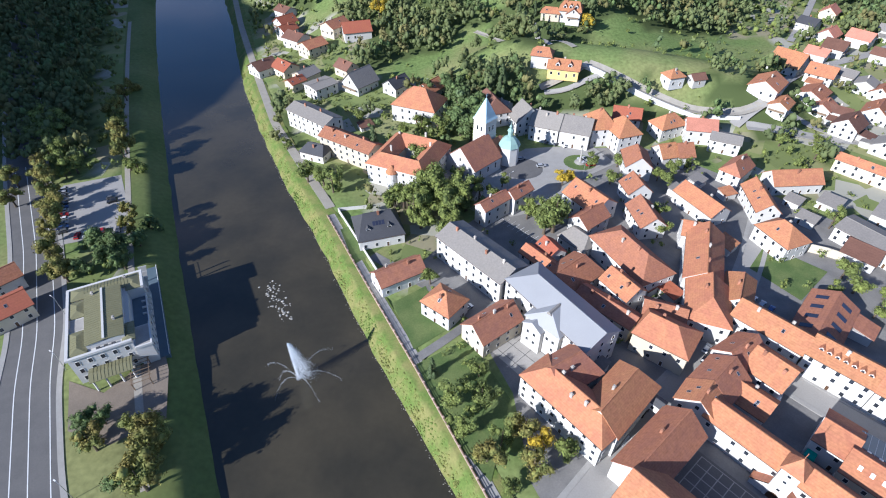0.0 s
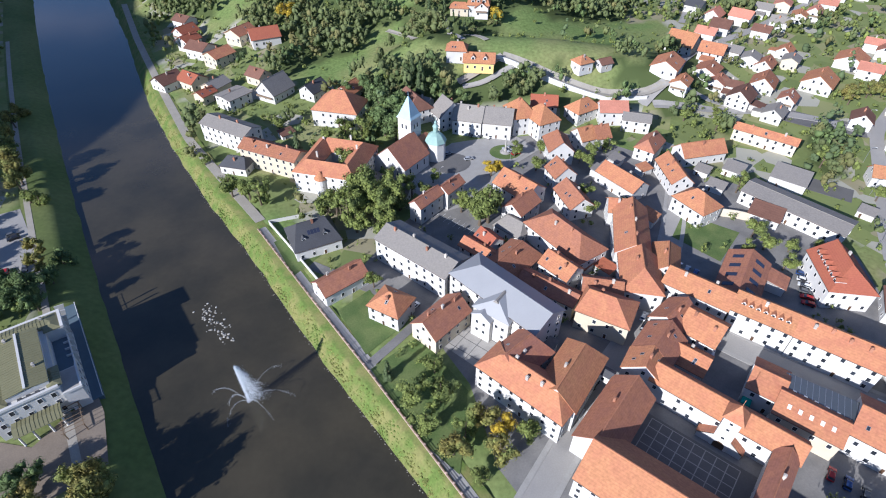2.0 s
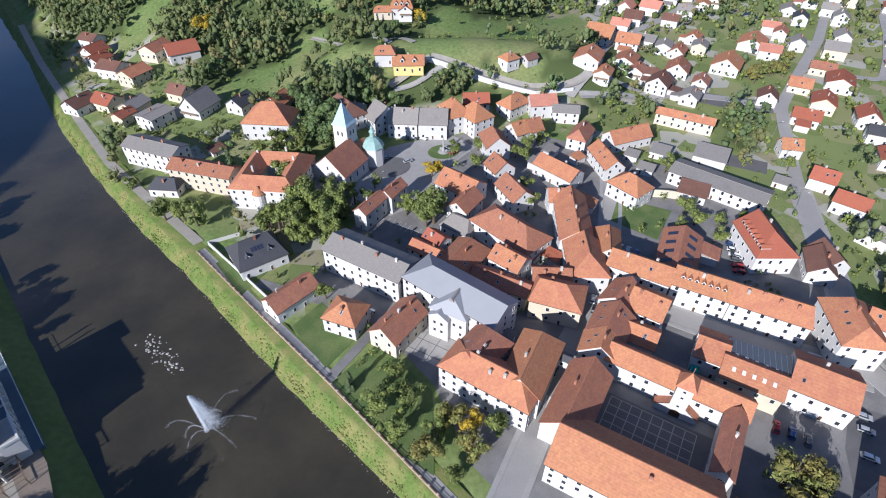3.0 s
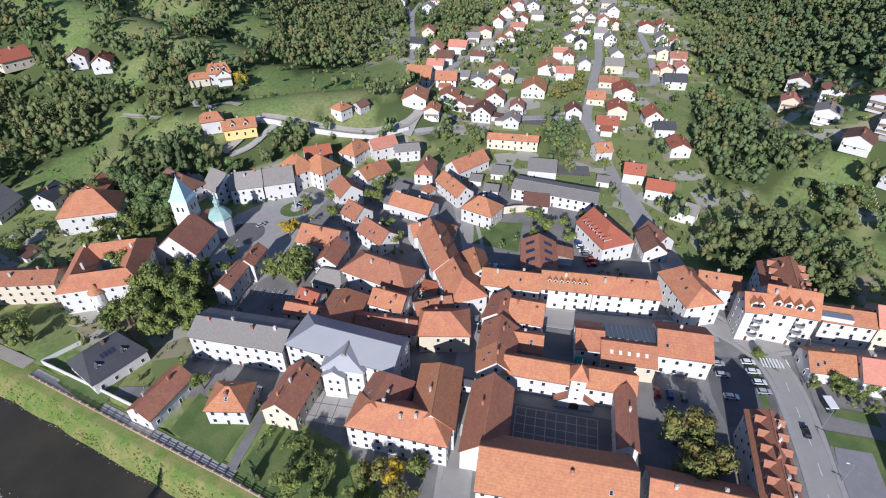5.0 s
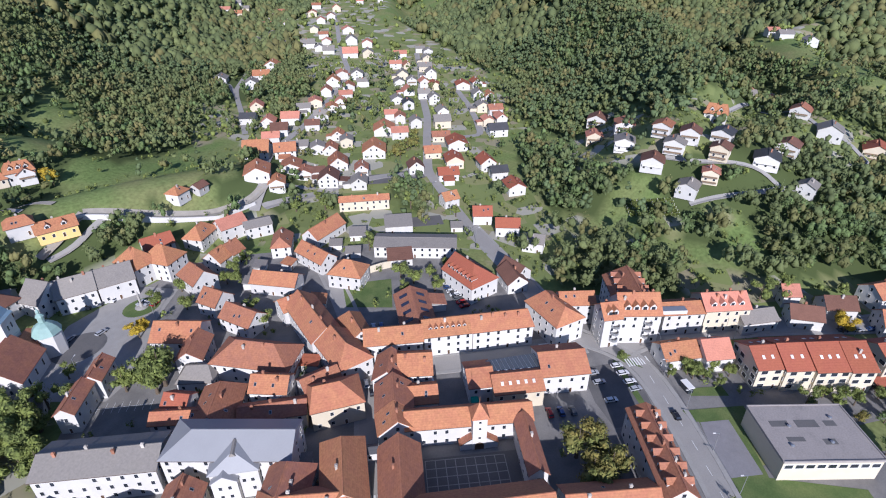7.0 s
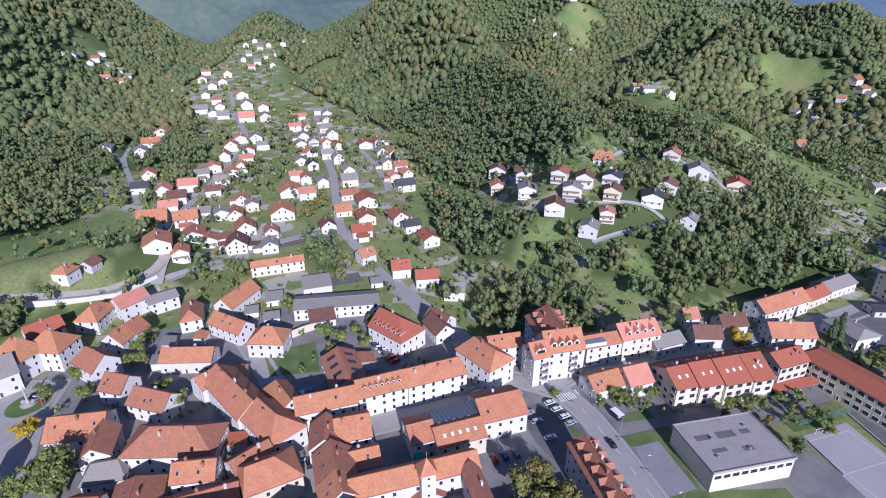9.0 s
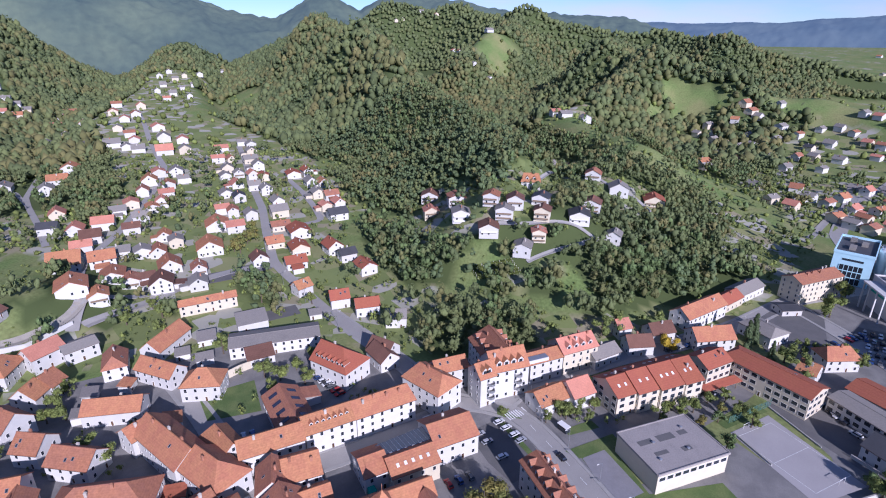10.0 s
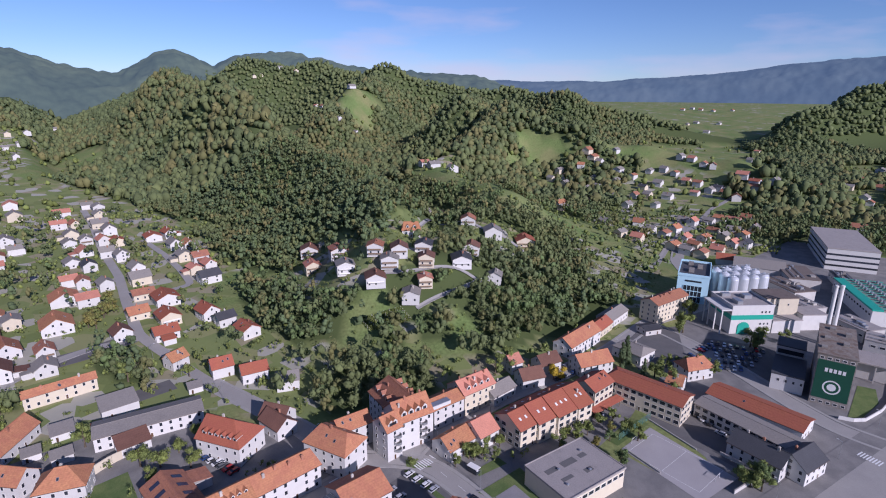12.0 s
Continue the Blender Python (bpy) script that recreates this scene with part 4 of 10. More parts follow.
def zebra(x, y, rot, n, long=4.0):
    ob = thing("zebra_crossing", "white painted pedestrian crossing on asphalt", "crossing", pose(x, y, 0.15, 0, 0, rot), kind="structure")
    for i in range(n):
        part("stripe", boxed((i - n / 2) * 1.0, (i - n / 2) * 1.0 + 0.5, -long / 2, long / 2, 0, 0.01), PAINT, ob)
    return ob


zebra(144.6, 30.2, -44, 9)
zebra(133, 60.5, 45, 6, 5)
zebra(48.5, 73, -44, 5)
zebra(150.5, -138, 30, 8)
for p in ((97, -10), (103, -5.4), (110, -0.4), (117, 5), (124, 10.8), (131, 17), (138, 23.4)):
    part("centre_line", boxed(-1.8, 1.8, -0.08, 0.08, 0, 0.01), PAINT, tagged(new("centre_line"), "white dashed road line", "road marking", kind="structure")).parent.matrix_world = pose(p[0], p[1], 0.16, 0, 0, 40)

# ---- the river's walled bank ----
strip("promenade", (26, 30, 13, 58, -6.8, 97.6, -23.7, 130, -45, 171.5), 2.6, CONCRETE, "pale concrete riverside walk", "path", lift=0.12)
parapet_m = surface("parapet_stone", (0.40, 0.29, 0.24), 0.9, 0.25, 2, 0.2, 0.3, 0.3, 0.1)
fence = thing("riverside_parapet", "pink-grey stone parapet with posts and rails along the river walk", "parapet", pose(0, 0, 0))
line = [(26, 28.5), (11.4, 57), (-8.4, 96.8), (-25.3, 129.2), (-46.6, 170.8)]
for (x0, y0), (x1, y1) in zip(line, line[1:]):
    d = math.hypot(x1 - x0, y1 - y0)
    n = int(d / 3.0)
    a = math.degrees(math.atan2(y1 - y0, x1 - x0))
    base = part("base_wall", boxed(0, d, -0.2, 0.2, -2.2, 0.5), parapet_m, fence)
    base.matrix_local = pose(x0, y0, 0, 0, 0, a)
    for h in (0.72, 1.05):
        r = part("rail", boxed(0, d, -0.06, 0.06, h, h + 0.09), WOOD, fence)
        r.matrix_local = pose(x0, y0, 0, 0, 0, a)
    for i in range(n):
        key = ("parapet_post",)
        if key not in SHARED:
            SHARED[key] = mesh_of(solid([[(-s, -s, z), (s, -s, z), (s, s, z), (-s, s, z)] for s, z in ((0.24, 0.3), (0.24, 1.15), (0.3, 1.18), (0.3, 1.28), (0.1, 1.42))]), "post", parapet_m)
        p = part("post", SHARED[key], None, fence)
        p.matrix_local = pose(x0 + (x1 - x0) * i / n, y0 + (y1 - y0) * i / n, 0, 0, 0, a)
# white garden wall behind the walk
gw = thing("garden_wall", "white rendered garden wall along the river walk", "wall", pose(0, 0, 0), kind="structure")
for (x0, y0), (x1, y1) in (((-21.5, 134.5), (-42.5, 174)), ((-42.5, 174), (-30, 176))):
    d = math.hypot(x1 - x0, y1 - y0)
    g = part("wall_run", boxed(0, d, -0.15, 0.15, -0.4, 1.5), WALL["white"], gw)
    g.matrix_local = pose(x0, y0, 0, 0, 0, math.degrees(math.atan2(y1 - y0, x1 - x0)))
# retaining wall under the hillside lane
rw = thing("retaining_wall", "long white concrete retaining wall on the hillside", "wall", pose(0, 0, 0), kind="structure")
run = np.array([(72, 270.5), (76, 268.5), (99.4, 255.6), (125.3, 243), (146, 239.8)])
bmw = bmesh.new()
rings = []
for k in range(41):
    s = k / 40 * 4
    x, y = (float(np.interp(s, range(5), run[:, c])) for c in (0, 1))
    top = max(float(land(x, y)), float(land(x + 1.5, y + 3.2))) + 0.4
    rings.append([bmw.verts.new(p) for p in ((x, y, top - 9), (x, y, top), (x + 0.25, y + 0.5, top), (x + 0.25, y + 0.5, top - 9))])
for a, b in zip(rings, rings[1:]):
    for i in range(3):
        bmw.faces.new((a[i], b[i], b[i + 1], a[i + 1]))
bmesh.ops.recalc_face_normals(bmw, faces=bmw.faces)
part("wall_run", bmw, WALL["white"], rw)

strip("path", [v for y in range(60, 420, 20) for v in (float(river_mid(y)) - 43.5, y)], 2.2, GRAVEL, "pale riverside path under trees", "path", lift=0.12)
# vines on the terrace slope
vine = thing("vineyard", "rows of green vines on posts on a slope", "vineyard", pose(0, 0, 0), kind="stuff")
rv = random.Random(21)
for k in range(6):
    bm = bmesh.new()
    for i in range(46):
        f = i / 45
        x, y = 252.0 - 1.5 * k + 3.6 * f, 72.0 - 1.25 * k - 22.5 * f
        z = float(land(x, y))
        for _ in range(14):
            c = Vector((x + rv.uniform(-0.35, 0.35), y + rv.uniform(-0.4, 0.4), z + rv.uniform(0.4, 1.7)))
            v = [bm.verts.new(c + Vector((rv.uniform(-0.6, 0.6), rv.uniform(-0.6, 0.6), rv.uniform(-0.5, 0.5)))) for _ in range(3)]
            bm.faces.new(v)
    tagged(part("vine_row", bm, LEAF["green"], vine), kind="stuff")
    for i in range(8):
        x, y = 252.0 - 1.5 * k + 3.6 * i / 7, 72.0 - 1.25 * k - 22.5 * i / 7
        p = part("stake", boxed(-0.08, 0.08, -0.08, 0.08, -0.3, 2.1), FRAME, vine)
        p.location = (x, y, float(land(x, y)))
# paved junction and lots of the side valley
strip("pavement", (205, 226, 222, 208, 240, 196), 14, ASPHALT, "pale grey asphalt junction and parking strip", "pavement", lift=0.05)
strip("pavement", (178, 172, 190, 160, 198, 152), 11, ASPHALT, "grey asphalt lot behind sheds", "pavement", lift=0.05)
for k, off in ((0, -1.0), (1, 4.0), (2, -5.0)):
    strip("road_line", [c for x, y in ((-95, 51), (-101.3, 62), (-117.5, 91), (-126.5, 110.5), (-149.7, 150.5), (-186.7, 207)) for c in (x + off * 0.87 - 1.2, y + off * 0.49)], 0.25, PAINT, "white painted line along the road", "road marking", lift=0.1)
# bus shelter beside the main road
shelter = thing("bus_shelter", "small white bus shelter with glass sides", "bus shelter", pose(139.5, 12.6, 0.1, 0, 0, 50))
part("roof", boxed(-2.3, 2.3, -1.2, 1.2, 2.5, 2.7), FRAME, shelter)
for x in (-2.0, 2.0):
    part("side_pane", boxed(x - 0.04, x + 0.04, -1.0, 1.0, 0.2, 2.4), GLASS, shelter)
part("back_pane", boxed(-2.0, 2.0, 0.92, 1.0, 0.2, 2.4), GLASS, shelter)
part("bench", boxed(-1.6, 1.6, 0.4, 0.85, 0.4, 0.5), WOOD, shelter)
joints = thing("slab_joints", "dark joints between the slabs of a concrete yard", "paving", pose(23.3, 103.3, 0.1, 0, 0, -47), kind="structure")
for i in range(4):
    part("joint", boxed(-7.5 + 5 * i - 0.1, -7.5 + 5 * i + 0.1, -6.5, 6.5, 0, 0.01), ASPHALT, joints)
for j in range(3):
    part("joint", boxed(-9, 9, -4.5 + 4.5 * j - 0.1, -4.5 + 4.5 * j + 0.1, 0.004, 0.014), ASPHALT, joints)
fn = thing("sports_fence", "green wire mesh fence beside the school yard", "fence", pose(174.6, -63.6, 0.1, 0, 0, 130.5))
green_wire = surface("green_wire", (0.10, 0.22, 0.18), 0.6, 0.1, 1, 0.1, 0.2, 0.0, 0.0)
for i in range(9):
    p = part("post", boxed(-0.06, 0.06, -0.06, 0.06, 0, 3.2), green_wire, fn)
    p.location = (2.9 * i, 0, 0)
for h in range(9):
    part("wire", boxed(0, 23.2, -0.02, 0.02, 0.35 * h + 0.2, 0.35 * h + 0.26), green_wire, fn)


def street_lamp(x, y, rot):
    ob = thing("street_lamp", "slender grey steel street lamp with a bent arm", "street lamp", pose(x, y, float(land(x, y)), 0, 0, rot), "street lamps")
    if "lamp_pole" not in SHARED:
        SHARED["lamp_pole"] = mesh_of(lathe(((0.1, 0), (0.08, 4), (0.06, 7.6)), 8), "pole", STEEL)
        SHARED["lamp_head"] = mesh_of(solid([[(-0.1, -0.05, 7.5), (1.5, -0.05, 7.9), (1.5, 0.05, 7.9), (-0.1, 0.05, 7.5)], [(-0.1, -0.05, 7.62), (1.5, -0.05, 8.0), (1.5, 0.05, 8.0), (-0.1, 0.05, 7.62)]]), "arm", STEEL)
        SHARED["lamp_lens"] = mesh_of(boxed(1.3, 2.1, -0.14, 0.14, 7.86, 8.0), "head", FRAME)
    for name, key in (("pole", "lamp_pole"), ("arm", "lamp_head"), ("head", "lamp_lens")):
        part(name, SHARED[key], None, ob)


for x, y, rot in ((107, -9, 130), (118, 0, 130), (131.5, 10.5, 130), (142, 20.5, 130), (150.5, 44, 200), (155, 74, -40), (169, 96, -30), (187, 124, -30), (206, 152, -30), (221, 174, -30), (245, 203, -40), (153, 26, 40), (176, 4, 40), (205, -34, 40), (233, -68, 40), (266, -100, 40), (44, 232, -90), (62, 200, 120), (28, 190, 30), (-112, 96, 150), (-124, 118, 150), (-140, 146, 150), (-90, 58, 150), (128, -90, 30), (150, -126, 30), (170, -156, 30)):
    street_lamp(x, y, rot)
strip("lane", (254.8, 40.4, 261.7, 30.4, 266.7, 20.9, 273.3, 11.7, 282.6, 4, 291.9, -4.5), 3.4, KERB, "pale narrow lane among hillside gardens", "lane", lift=0.1)
strip("lane", (282.6, 4, 287.5, 15.2, 283.4, 28.7, 279.3, 41.8, 278.1, 61.2), 3.4, KERB, "pale narrow lane among hillside gardens", "lane", lift=0.1)
strip("lane", (353.5, 49.9, 415.5, 36.2, 406.8, 13.5, 376.5, -4.2, 377.2, -20, 360.5, -33.1), 3.4, KERB, "pale narrow lane among hillside gardens", "lane", lift=0.1)
goal_m = FRAME
for gx_, gy_, gr_ in ((158.5, -51.5, 131), (137.5, -74.5, 131)):
    goal = thing("goal", "white metal football goal on the school yard", "goal", pose(gx_, gy_, 0.1, 0, 0, gr_))
    for x in (-1.5, 1.5):
        part("post", boxed(x - 0.06, x + 0.06, -0.06, 0.06, 0, 2.0), goal_m, goal)
    part("crossbar", boxed(-1.56, 1.56, -0.06, 0.06, 2.0, 2.12), goal_m, goal)
yard_lines = thing("yard_lines", "faded white court lines on the school yard", "court marking", pose(147.5, -63.2, 0.115, 0, 0, 40), kind="structure")
for x in (-14, 0, 14):
    part("line", boxed(x - 0.06, x + 0.06, -9, 9, 0, 0.01), PAINT, yard_lines)
for y in (-9, 9):
    part("line", boxed(-14, 14, y - 0.06, y + 0.06, 0.004, 0.014), PAINT, yard_lines)
area("yard", (243.8, -72.6, 263.9, -88.5, 270.1, -113.3, 226.4, -100.8, 216.9, -72.9), ASPHALT, "worn asphalt yard between workshops", "yard", 0.11)

# ---- the old town ----
house(55.7, 44.2, -48, 37.3, 16.0, 9, 36, 0, 0, "orange", "white")
house(53.6, 66.8, -139, 22.8, 11.5, 8, 40, 0, 0, "old", "white")
house(83.3, 64.3, -50, 38.0, 8.0, 7.6, 38, 0, 0, "orange", "white")
house(83.6, 43.7, -140, 19.7, 5.1, 8, 42, 0, 0, "old", "white")
house(34.3, 80.3, -51, 27.6, 10.9, 9.5, 40, 1, 1, "orange", "white", chim=3)
house(46.5, 80.5, -135, 21.0, 12.0, 9.5, 42, 0.6, 0, "orange", "white")
house(34.9, 89.7, -148, 14.0, 12.0, 9.5, 40, 0.6, 0, "old", "white")
house(35.7, 111.7, -56, 35.0, 13.7, 12, 28, 1, 0, "white", "white", chim=0)
house(15.2, 109.2, -142, 15.9, 10.1, 6.5, 40, 0, 0, "old", "cream", chim=3)
house(0.5, 118.4, -39, 11.3, 10.0, 6.5, 38, 1, 1, "orange", "white")
house(-15.4, 133.3, 31, 16.6, 8.6, 5, 38, 0, 0, "old", "white", chim=2)
house(13.0, 138.4, -49, 31.6, 12.9, 10, 22, 0, 0, "grey", "white", chim=4)
slate_house = house(-24.8, 159.1, 17, 17.0, 15.4, 4.8, 38, 0.45, 0.45, "dark", "white", chim=1)
for i in range(4):
    p = part("solar_panel", boxed(-0.5, 0.5, -0.85, 0.85, 0, 0.06), SOLAR, slate_house, "dark blue solar panel")
    p.location, p.rotation_euler = (-1.9 + 1.15 * i, -3.4, 8.35), (math.atan(math.tan(radians(38))), 0, 0)
for x in (-4.4, 3.6):
    d = part("dormer", dormer_mesh("dark"), None, slate_house)
    d.location, d.scale = (x, -5.2, 6.4), (0.8, 0.8, 0.8)
house(30.3, 176.8, -138, 10.8, 6.0, 8, 38, 0, 0, "old", "white")
house(19.5, 169.8, -139, 13.4, 5.8, 8, 38, 0, 0, "old", "white")
house(-11.6, 251.3, -23, 23.2, 16.9, 8, 40, 1, 1, "orange", "white", z=2.6)
house(-42.0, 215.1, -34, 29.5, 9.9, 9, 26, 0, 0, "old", "cream", chim=3)
house(-63.2, 241.1, -39, 27.8, 11.4, 9, 20, 0, 0, "grey", "white", chim=2)
house(-58.3, 215.8, -23, 12.3, 9.0, 4, 30, 0.5, 0.5, "dark", "white")
house(50.1, 234.0, -23, 14.1, 12.9, 8, 38, 0, 0, "grey", "white", chim=3, z=0.4)
house(63.6, 229.2, -21, 13.8, 13.0, 8, 38, 0, 0, "grey", "white", chim=2)
house(75.3, 232.2, -85, 14.7, 12.0, 9, 46, 1, 1, "orange", "white")
house(84.1, 226.1, -72, 14.7, 12.0, 9, 44, 1, 1, "orange", "white")
house(90.5, 241.9, -16, 13.1, 10.0, 6, 36, 0, 0, "red", "white", z=2.2)
house(109.1, 235.6, 23, 14.9, 10.0, 6, 42, 1, 1, "orange", "white", z=1.1)
house(122.9, 230.8, -11, 13.6, 10.0, 7, 36, 0, 0, "pink", "white", z=0.7)
house(132.4, 222.3, -26, 13.1, 10.0, 6, 18, 0, 0, "grey", "white", chim=0)
house(23.7, 247.9, -71, 18.5, 14.0, 6, 42, 0.5, 0.5, "brown", "white", z=4.0)
house(40.4, 239.7, -70, 10.0, 14.0, 7, 42, 0, 0, "grey", "white", z=1.5)
house(29.5, 250.1, 142, 8.7, 7.0, 5, 30, 0, 0, "grey", "white", z=4.8)
house(85.0, 202.8, -96, 14.0, 11.0, 7, 40, 0.5, 0, "old", "white")
house(108.0, 210.5, 7, 7.1, 10.0, 6, 40, 0, 0, "old", "white")
house(99.9, 210.1, 14, 7.6, 10.0, 6, 40, 0, 0, "orange", "white")
house(79.4, 182.8, -81, 9.4, 10.0, 6, 40, 0, 0, "old", "white")
house(103.4, 173.8, -65, 19.9, 9.9, 5.5, 34, 0, 0, "orange", "white")
house(127.3, 197.5, 43, 13.8, 9.0, 6, 44, 0.4, 0.4, "old", "white")
house(148.3, 190.4, 4, 21.2, 10.0, 5, 40, 0, 0, "orange", "white")
house(127.2, 174.5, -96, 18.8, 9.0, 6, 40, 0, 0, "orange", "white")
house(185.1, 196.0, -47, 27.5, 5.9, 6, 34, 0, 0, "orange", "cream", chim=2)
house(162.9, 143.4, -58, 38.8, 12.7, 6, 14, 0, 0, "grey", "white", chim=0)
house(152.6, 145.6, -47, 11.1, 14.0, 4, 18, 0, 0, "brown", "white", chim=0)
house(124.7, 151.6, -69, 14.8, 11.0, 7, 40, 1, 1, "orange", "white")
house(90.7, 138.2, -112, 28.0, 12.0, 8, 36, 0, 0, "orange", "white", chim=3)
house(83.6, 115.7, -110, 18.0, 13.0, 8, 36, 0, 1, "orange", "white")
house(92.8, 153.7, -18, 8.3, 9.0, 7, 36, 0, 0, "orange", "white")
house(78.2, 163.8, -83, 14.9, 10.0, 6, 38, 0, 0, "old", "white")
house(65.7, 139.7, -65, 28.0, 14.0, 7.5, 36, 1, 1, "old", "white", chim=2)
house(58.4, 173.8, -57, 17.0, 12.8, 7, 34, 0, 0, "orange", "white")
house(55.7, 161.2, -141, 13.0, 9.0, 7, 36, 0, 0, "old", "white")
house(50.7, 152.3, -52, 11.9, 10.0, 4, 30, 0.5, 0.5, "grey", "white", chim=0)
house(34.3, 138.5, -52, 14.8, 6.3, 6, 32, 0, 0, "orange", "white")
house(43.5, 130.6, -141, 17.4, 13.0, 7, 36, 0.5, 0, "old", "white")
house(38.3, 143.9, -63, 7.8, 8.0, 6, 36, 0, 0, "red", "white")
house(52.4, 116.0, -45, 20.0, 7.6, 6.5, 30, 0, 0, "old", "cream", chim=3)
house(67.0, 103.7, -38, 16.3, 12.4, 8, 34, 0.3, 1, "orange", "cream")
house(58.8, 123.8, -59, 11.9, 9.0, 8, 36, 0, 0, "orange", "white", chim=2)
house(69.1, 112.9, -21, 12.4, 9.0, 7, 34, 0, 0, "old", "white", chim=2)
house(76.9, 88.0, -139, 11.5, 11.5, 7, 38, 0, 0, "old", "white")
house(69.3, 81.0, -133, 7.9, 11.5, 7, 38, 0, 0, "orange", "white")
house(84.4, 83.1, -49, 10.4, 9.0, 5, 34, 0, 0, "orange", "white")
house(93.1, 91.7, -52, 11.1, 12.0, 7, 34, 0, 0, "orange", "white", chim=2)
house(86.3, 97.2, -148, 11.6, 10.0, 7, 38, 0, 0, "old", "white")
house(100.6, 71.0, -47, 8.3, 12.2, 7, 22, 0, 0, "orange", "white", chim=0)
house(105.3, 59.7, -48, 16.0, 12.0, 7, 24, 0, 0, "orange", "cream", chim=0, sky=5)
house(121.2, 51.1, -49, 15.7, 15.0, 8, 26, 0, 0, "orange", "white")
house(99.3, 106.1, -48, 20.6, 9.9, 8.5, 34, 0, 0, "orange", "white", chim=2)
house(113.6, 92.7, -46, 17.6, 10.6, 9, 34, 0, 0, "orange", "white", chim=1, dorm=7)
house(127.6, 78.0, -46, 22.6, 10.7, 9, 34, 0, 0.2, "orange", "white", chim=4)
house(96.2, 122.0, -119, 15.4, 9.0, 7, 38, 0.5, 0, "orange", "white")
house(118.9, 111.0, -134, 24.7, 13.4, 5, 26, 0, 0, "old", "white", chim=0, sky=4)
house(150.4, 105.2, -108, 19.7, 14.4, 8, 38, 0, 1, "red", "white", dorm=6)
house(168.4, 92.9, -107, 11.5, 9.0, 5, 40, 0, 0, "brown", "white")
house(208.3, 133.1, -55, 9.8, 9.0, 5.5, 38, 0, 0, "red", "white")
house(204.3, 115.7, -59, 12.0, 9.0, 5.5, 34, 0, 0, "red", "white")
house(197.2, 97.2, -73, 9.9, 9.0, 5.5, 30, 0, 0, "grey", "white")
house(215.1, 158.8, -28, 9.0, 8.0, 5, 40, 0, 0, "orange", "white")
house(144.2, 63.6, -117, 18.8, 13.0, 10, 34, 0.5, 0.6, "orange", "white")
house(156.0, 59.8, -53, 13.4, 9.0, 9.5, 34, 0, 0, "orange", "white")
house(149.9, 45.0, -47, 6.7, 9.4, 13, 40, 0, 0, "orange", "white", dorm=2)
house(159.3, 37.8, -55, 15.3, 12.4, 13, 42, 0, 0, "orange", "white", dorm=4, chim=4)
house(169.2, 43.2, -146, 21.9, 15.0, 12, 42, 0.5, 0, "old", "white", dorm=8, chim=2)
house(172.7, 24.5, -51, 15.7, 9.3, 9.5, 26, 0, 0, "orange", "white")
house(184.5, 12.1, -51, 17.5, 11.9, 10, 34, 0, 0, "pink", "cream", dorm=4, chim=5)
house(152.7, 19.7, -46, 13.6, 10.0, 5, 34, 0, 0, "orange", "white")
house(159.0, 9.5, -49, 9.8, 11.3, 6, 36, 0, 0, "pink", "white")
house(78.5, 18.7, -51, 23.8, 12.0, 8, 36, 0, 0, "orange", "white", chim=2)
house(240.2, -47.2, -43, 30.3, 11.0, 7, 34, 0, 0, "orange", "white", chim=2, z=0.5)
house(260.9, -64.5, -39, 16.6, 9.0, 5, 34, 0, 0, "red", "cream", z=0.1)
house(277.3, -76.7, -41, 22.4, 10.0, 5, 26, 0, 0, "grey", "white")
house(216.3, -48.5, -68, 18.5, 11.0, 6, 36, 0, 0, "orange", "white")
house(286.7, -111.1, -54, 31.5, 12.0, 12, 24, 0, 0, "old", "cream", chim=6)
house(212.6, -97.9, -73, 14.7, 10.0, 6, 36, 0.5, 0.5, "orange", "white")
house(197.3, -83.0, -125, 6.9, 9.0, 6, 34, 0, 0, "orange", "white")
house(178.0, -110.3, -139, 37.6, 14.0, 5, 16, 0, 0, "red", "white", chim=0)
house(164.9, -98.8, -145, 38.9, 11.0, 6, 14, 0, 0, "grey", "white", chim=0, ribbon=1)
house(147.2, -94.2, -144, 18.9, 11.0, 6, 34, 0, 0, "dark", "white", chim=3)
house(142.8, -106.4, -59, 14.1, 11.0, 6, 34, 0, 0, "dark", "white", chim=1)
house(212.1, -9.0, -57, 6.7, 8.0, 5, 38, 0, 0, "pink", "white", z=2.3)
house(215.5, -26.2, -59, 11.8, 9.0, 5, 38, 0, 0, "brown", "white", z=0.9)
house(201.2, -16.0, -69, 11.4, 9.0, 5, 38, 0, 0, "brown", "white", z=0.8)
house(189.4, -0.1, -46, 14.5, 9.0, 5, 30, 0, 0, "grey", "white", z=0.5)
house(163.0, 91.2, -129, 13.0, 9.0, 5, 38, 0, 0, "brown", "white")
house(12.2, 183.3, -31, 5.7, 8.0, 4, 30, 0, 0, "grey", "white")
house(160.4, -4.7, -51, 9.2, 14.6, 9, 28, 0, 0, "red", "cream", sky=2, ribbon=1)
house(166.1, -12.4, -53, 9.8, 16.6, 9, 28, 0, 0, "red", "cream", sky=2, ribbon=1)
house(172.1, -21.1, -53, 11.4, 18.0, 9, 28, 0, 0, "red", "cream", sky=3, ribbon=1)
house(177.9, -29.3, -54, 8.4, 18.7, 9, 28, 0, 0, "red", "cream", sky=2, ribbon=1)
house(186.8, -42.0, -48, 14.1, 11.2, 10.5, 28, 0, 0, "red", "cream", chim=2, ribbon=1)
house(185.5, -65.4, -133, 34.8, 13.3, 9.5, 18, 0.5, 0, "red", "cream", chim=0, ribbon=1)
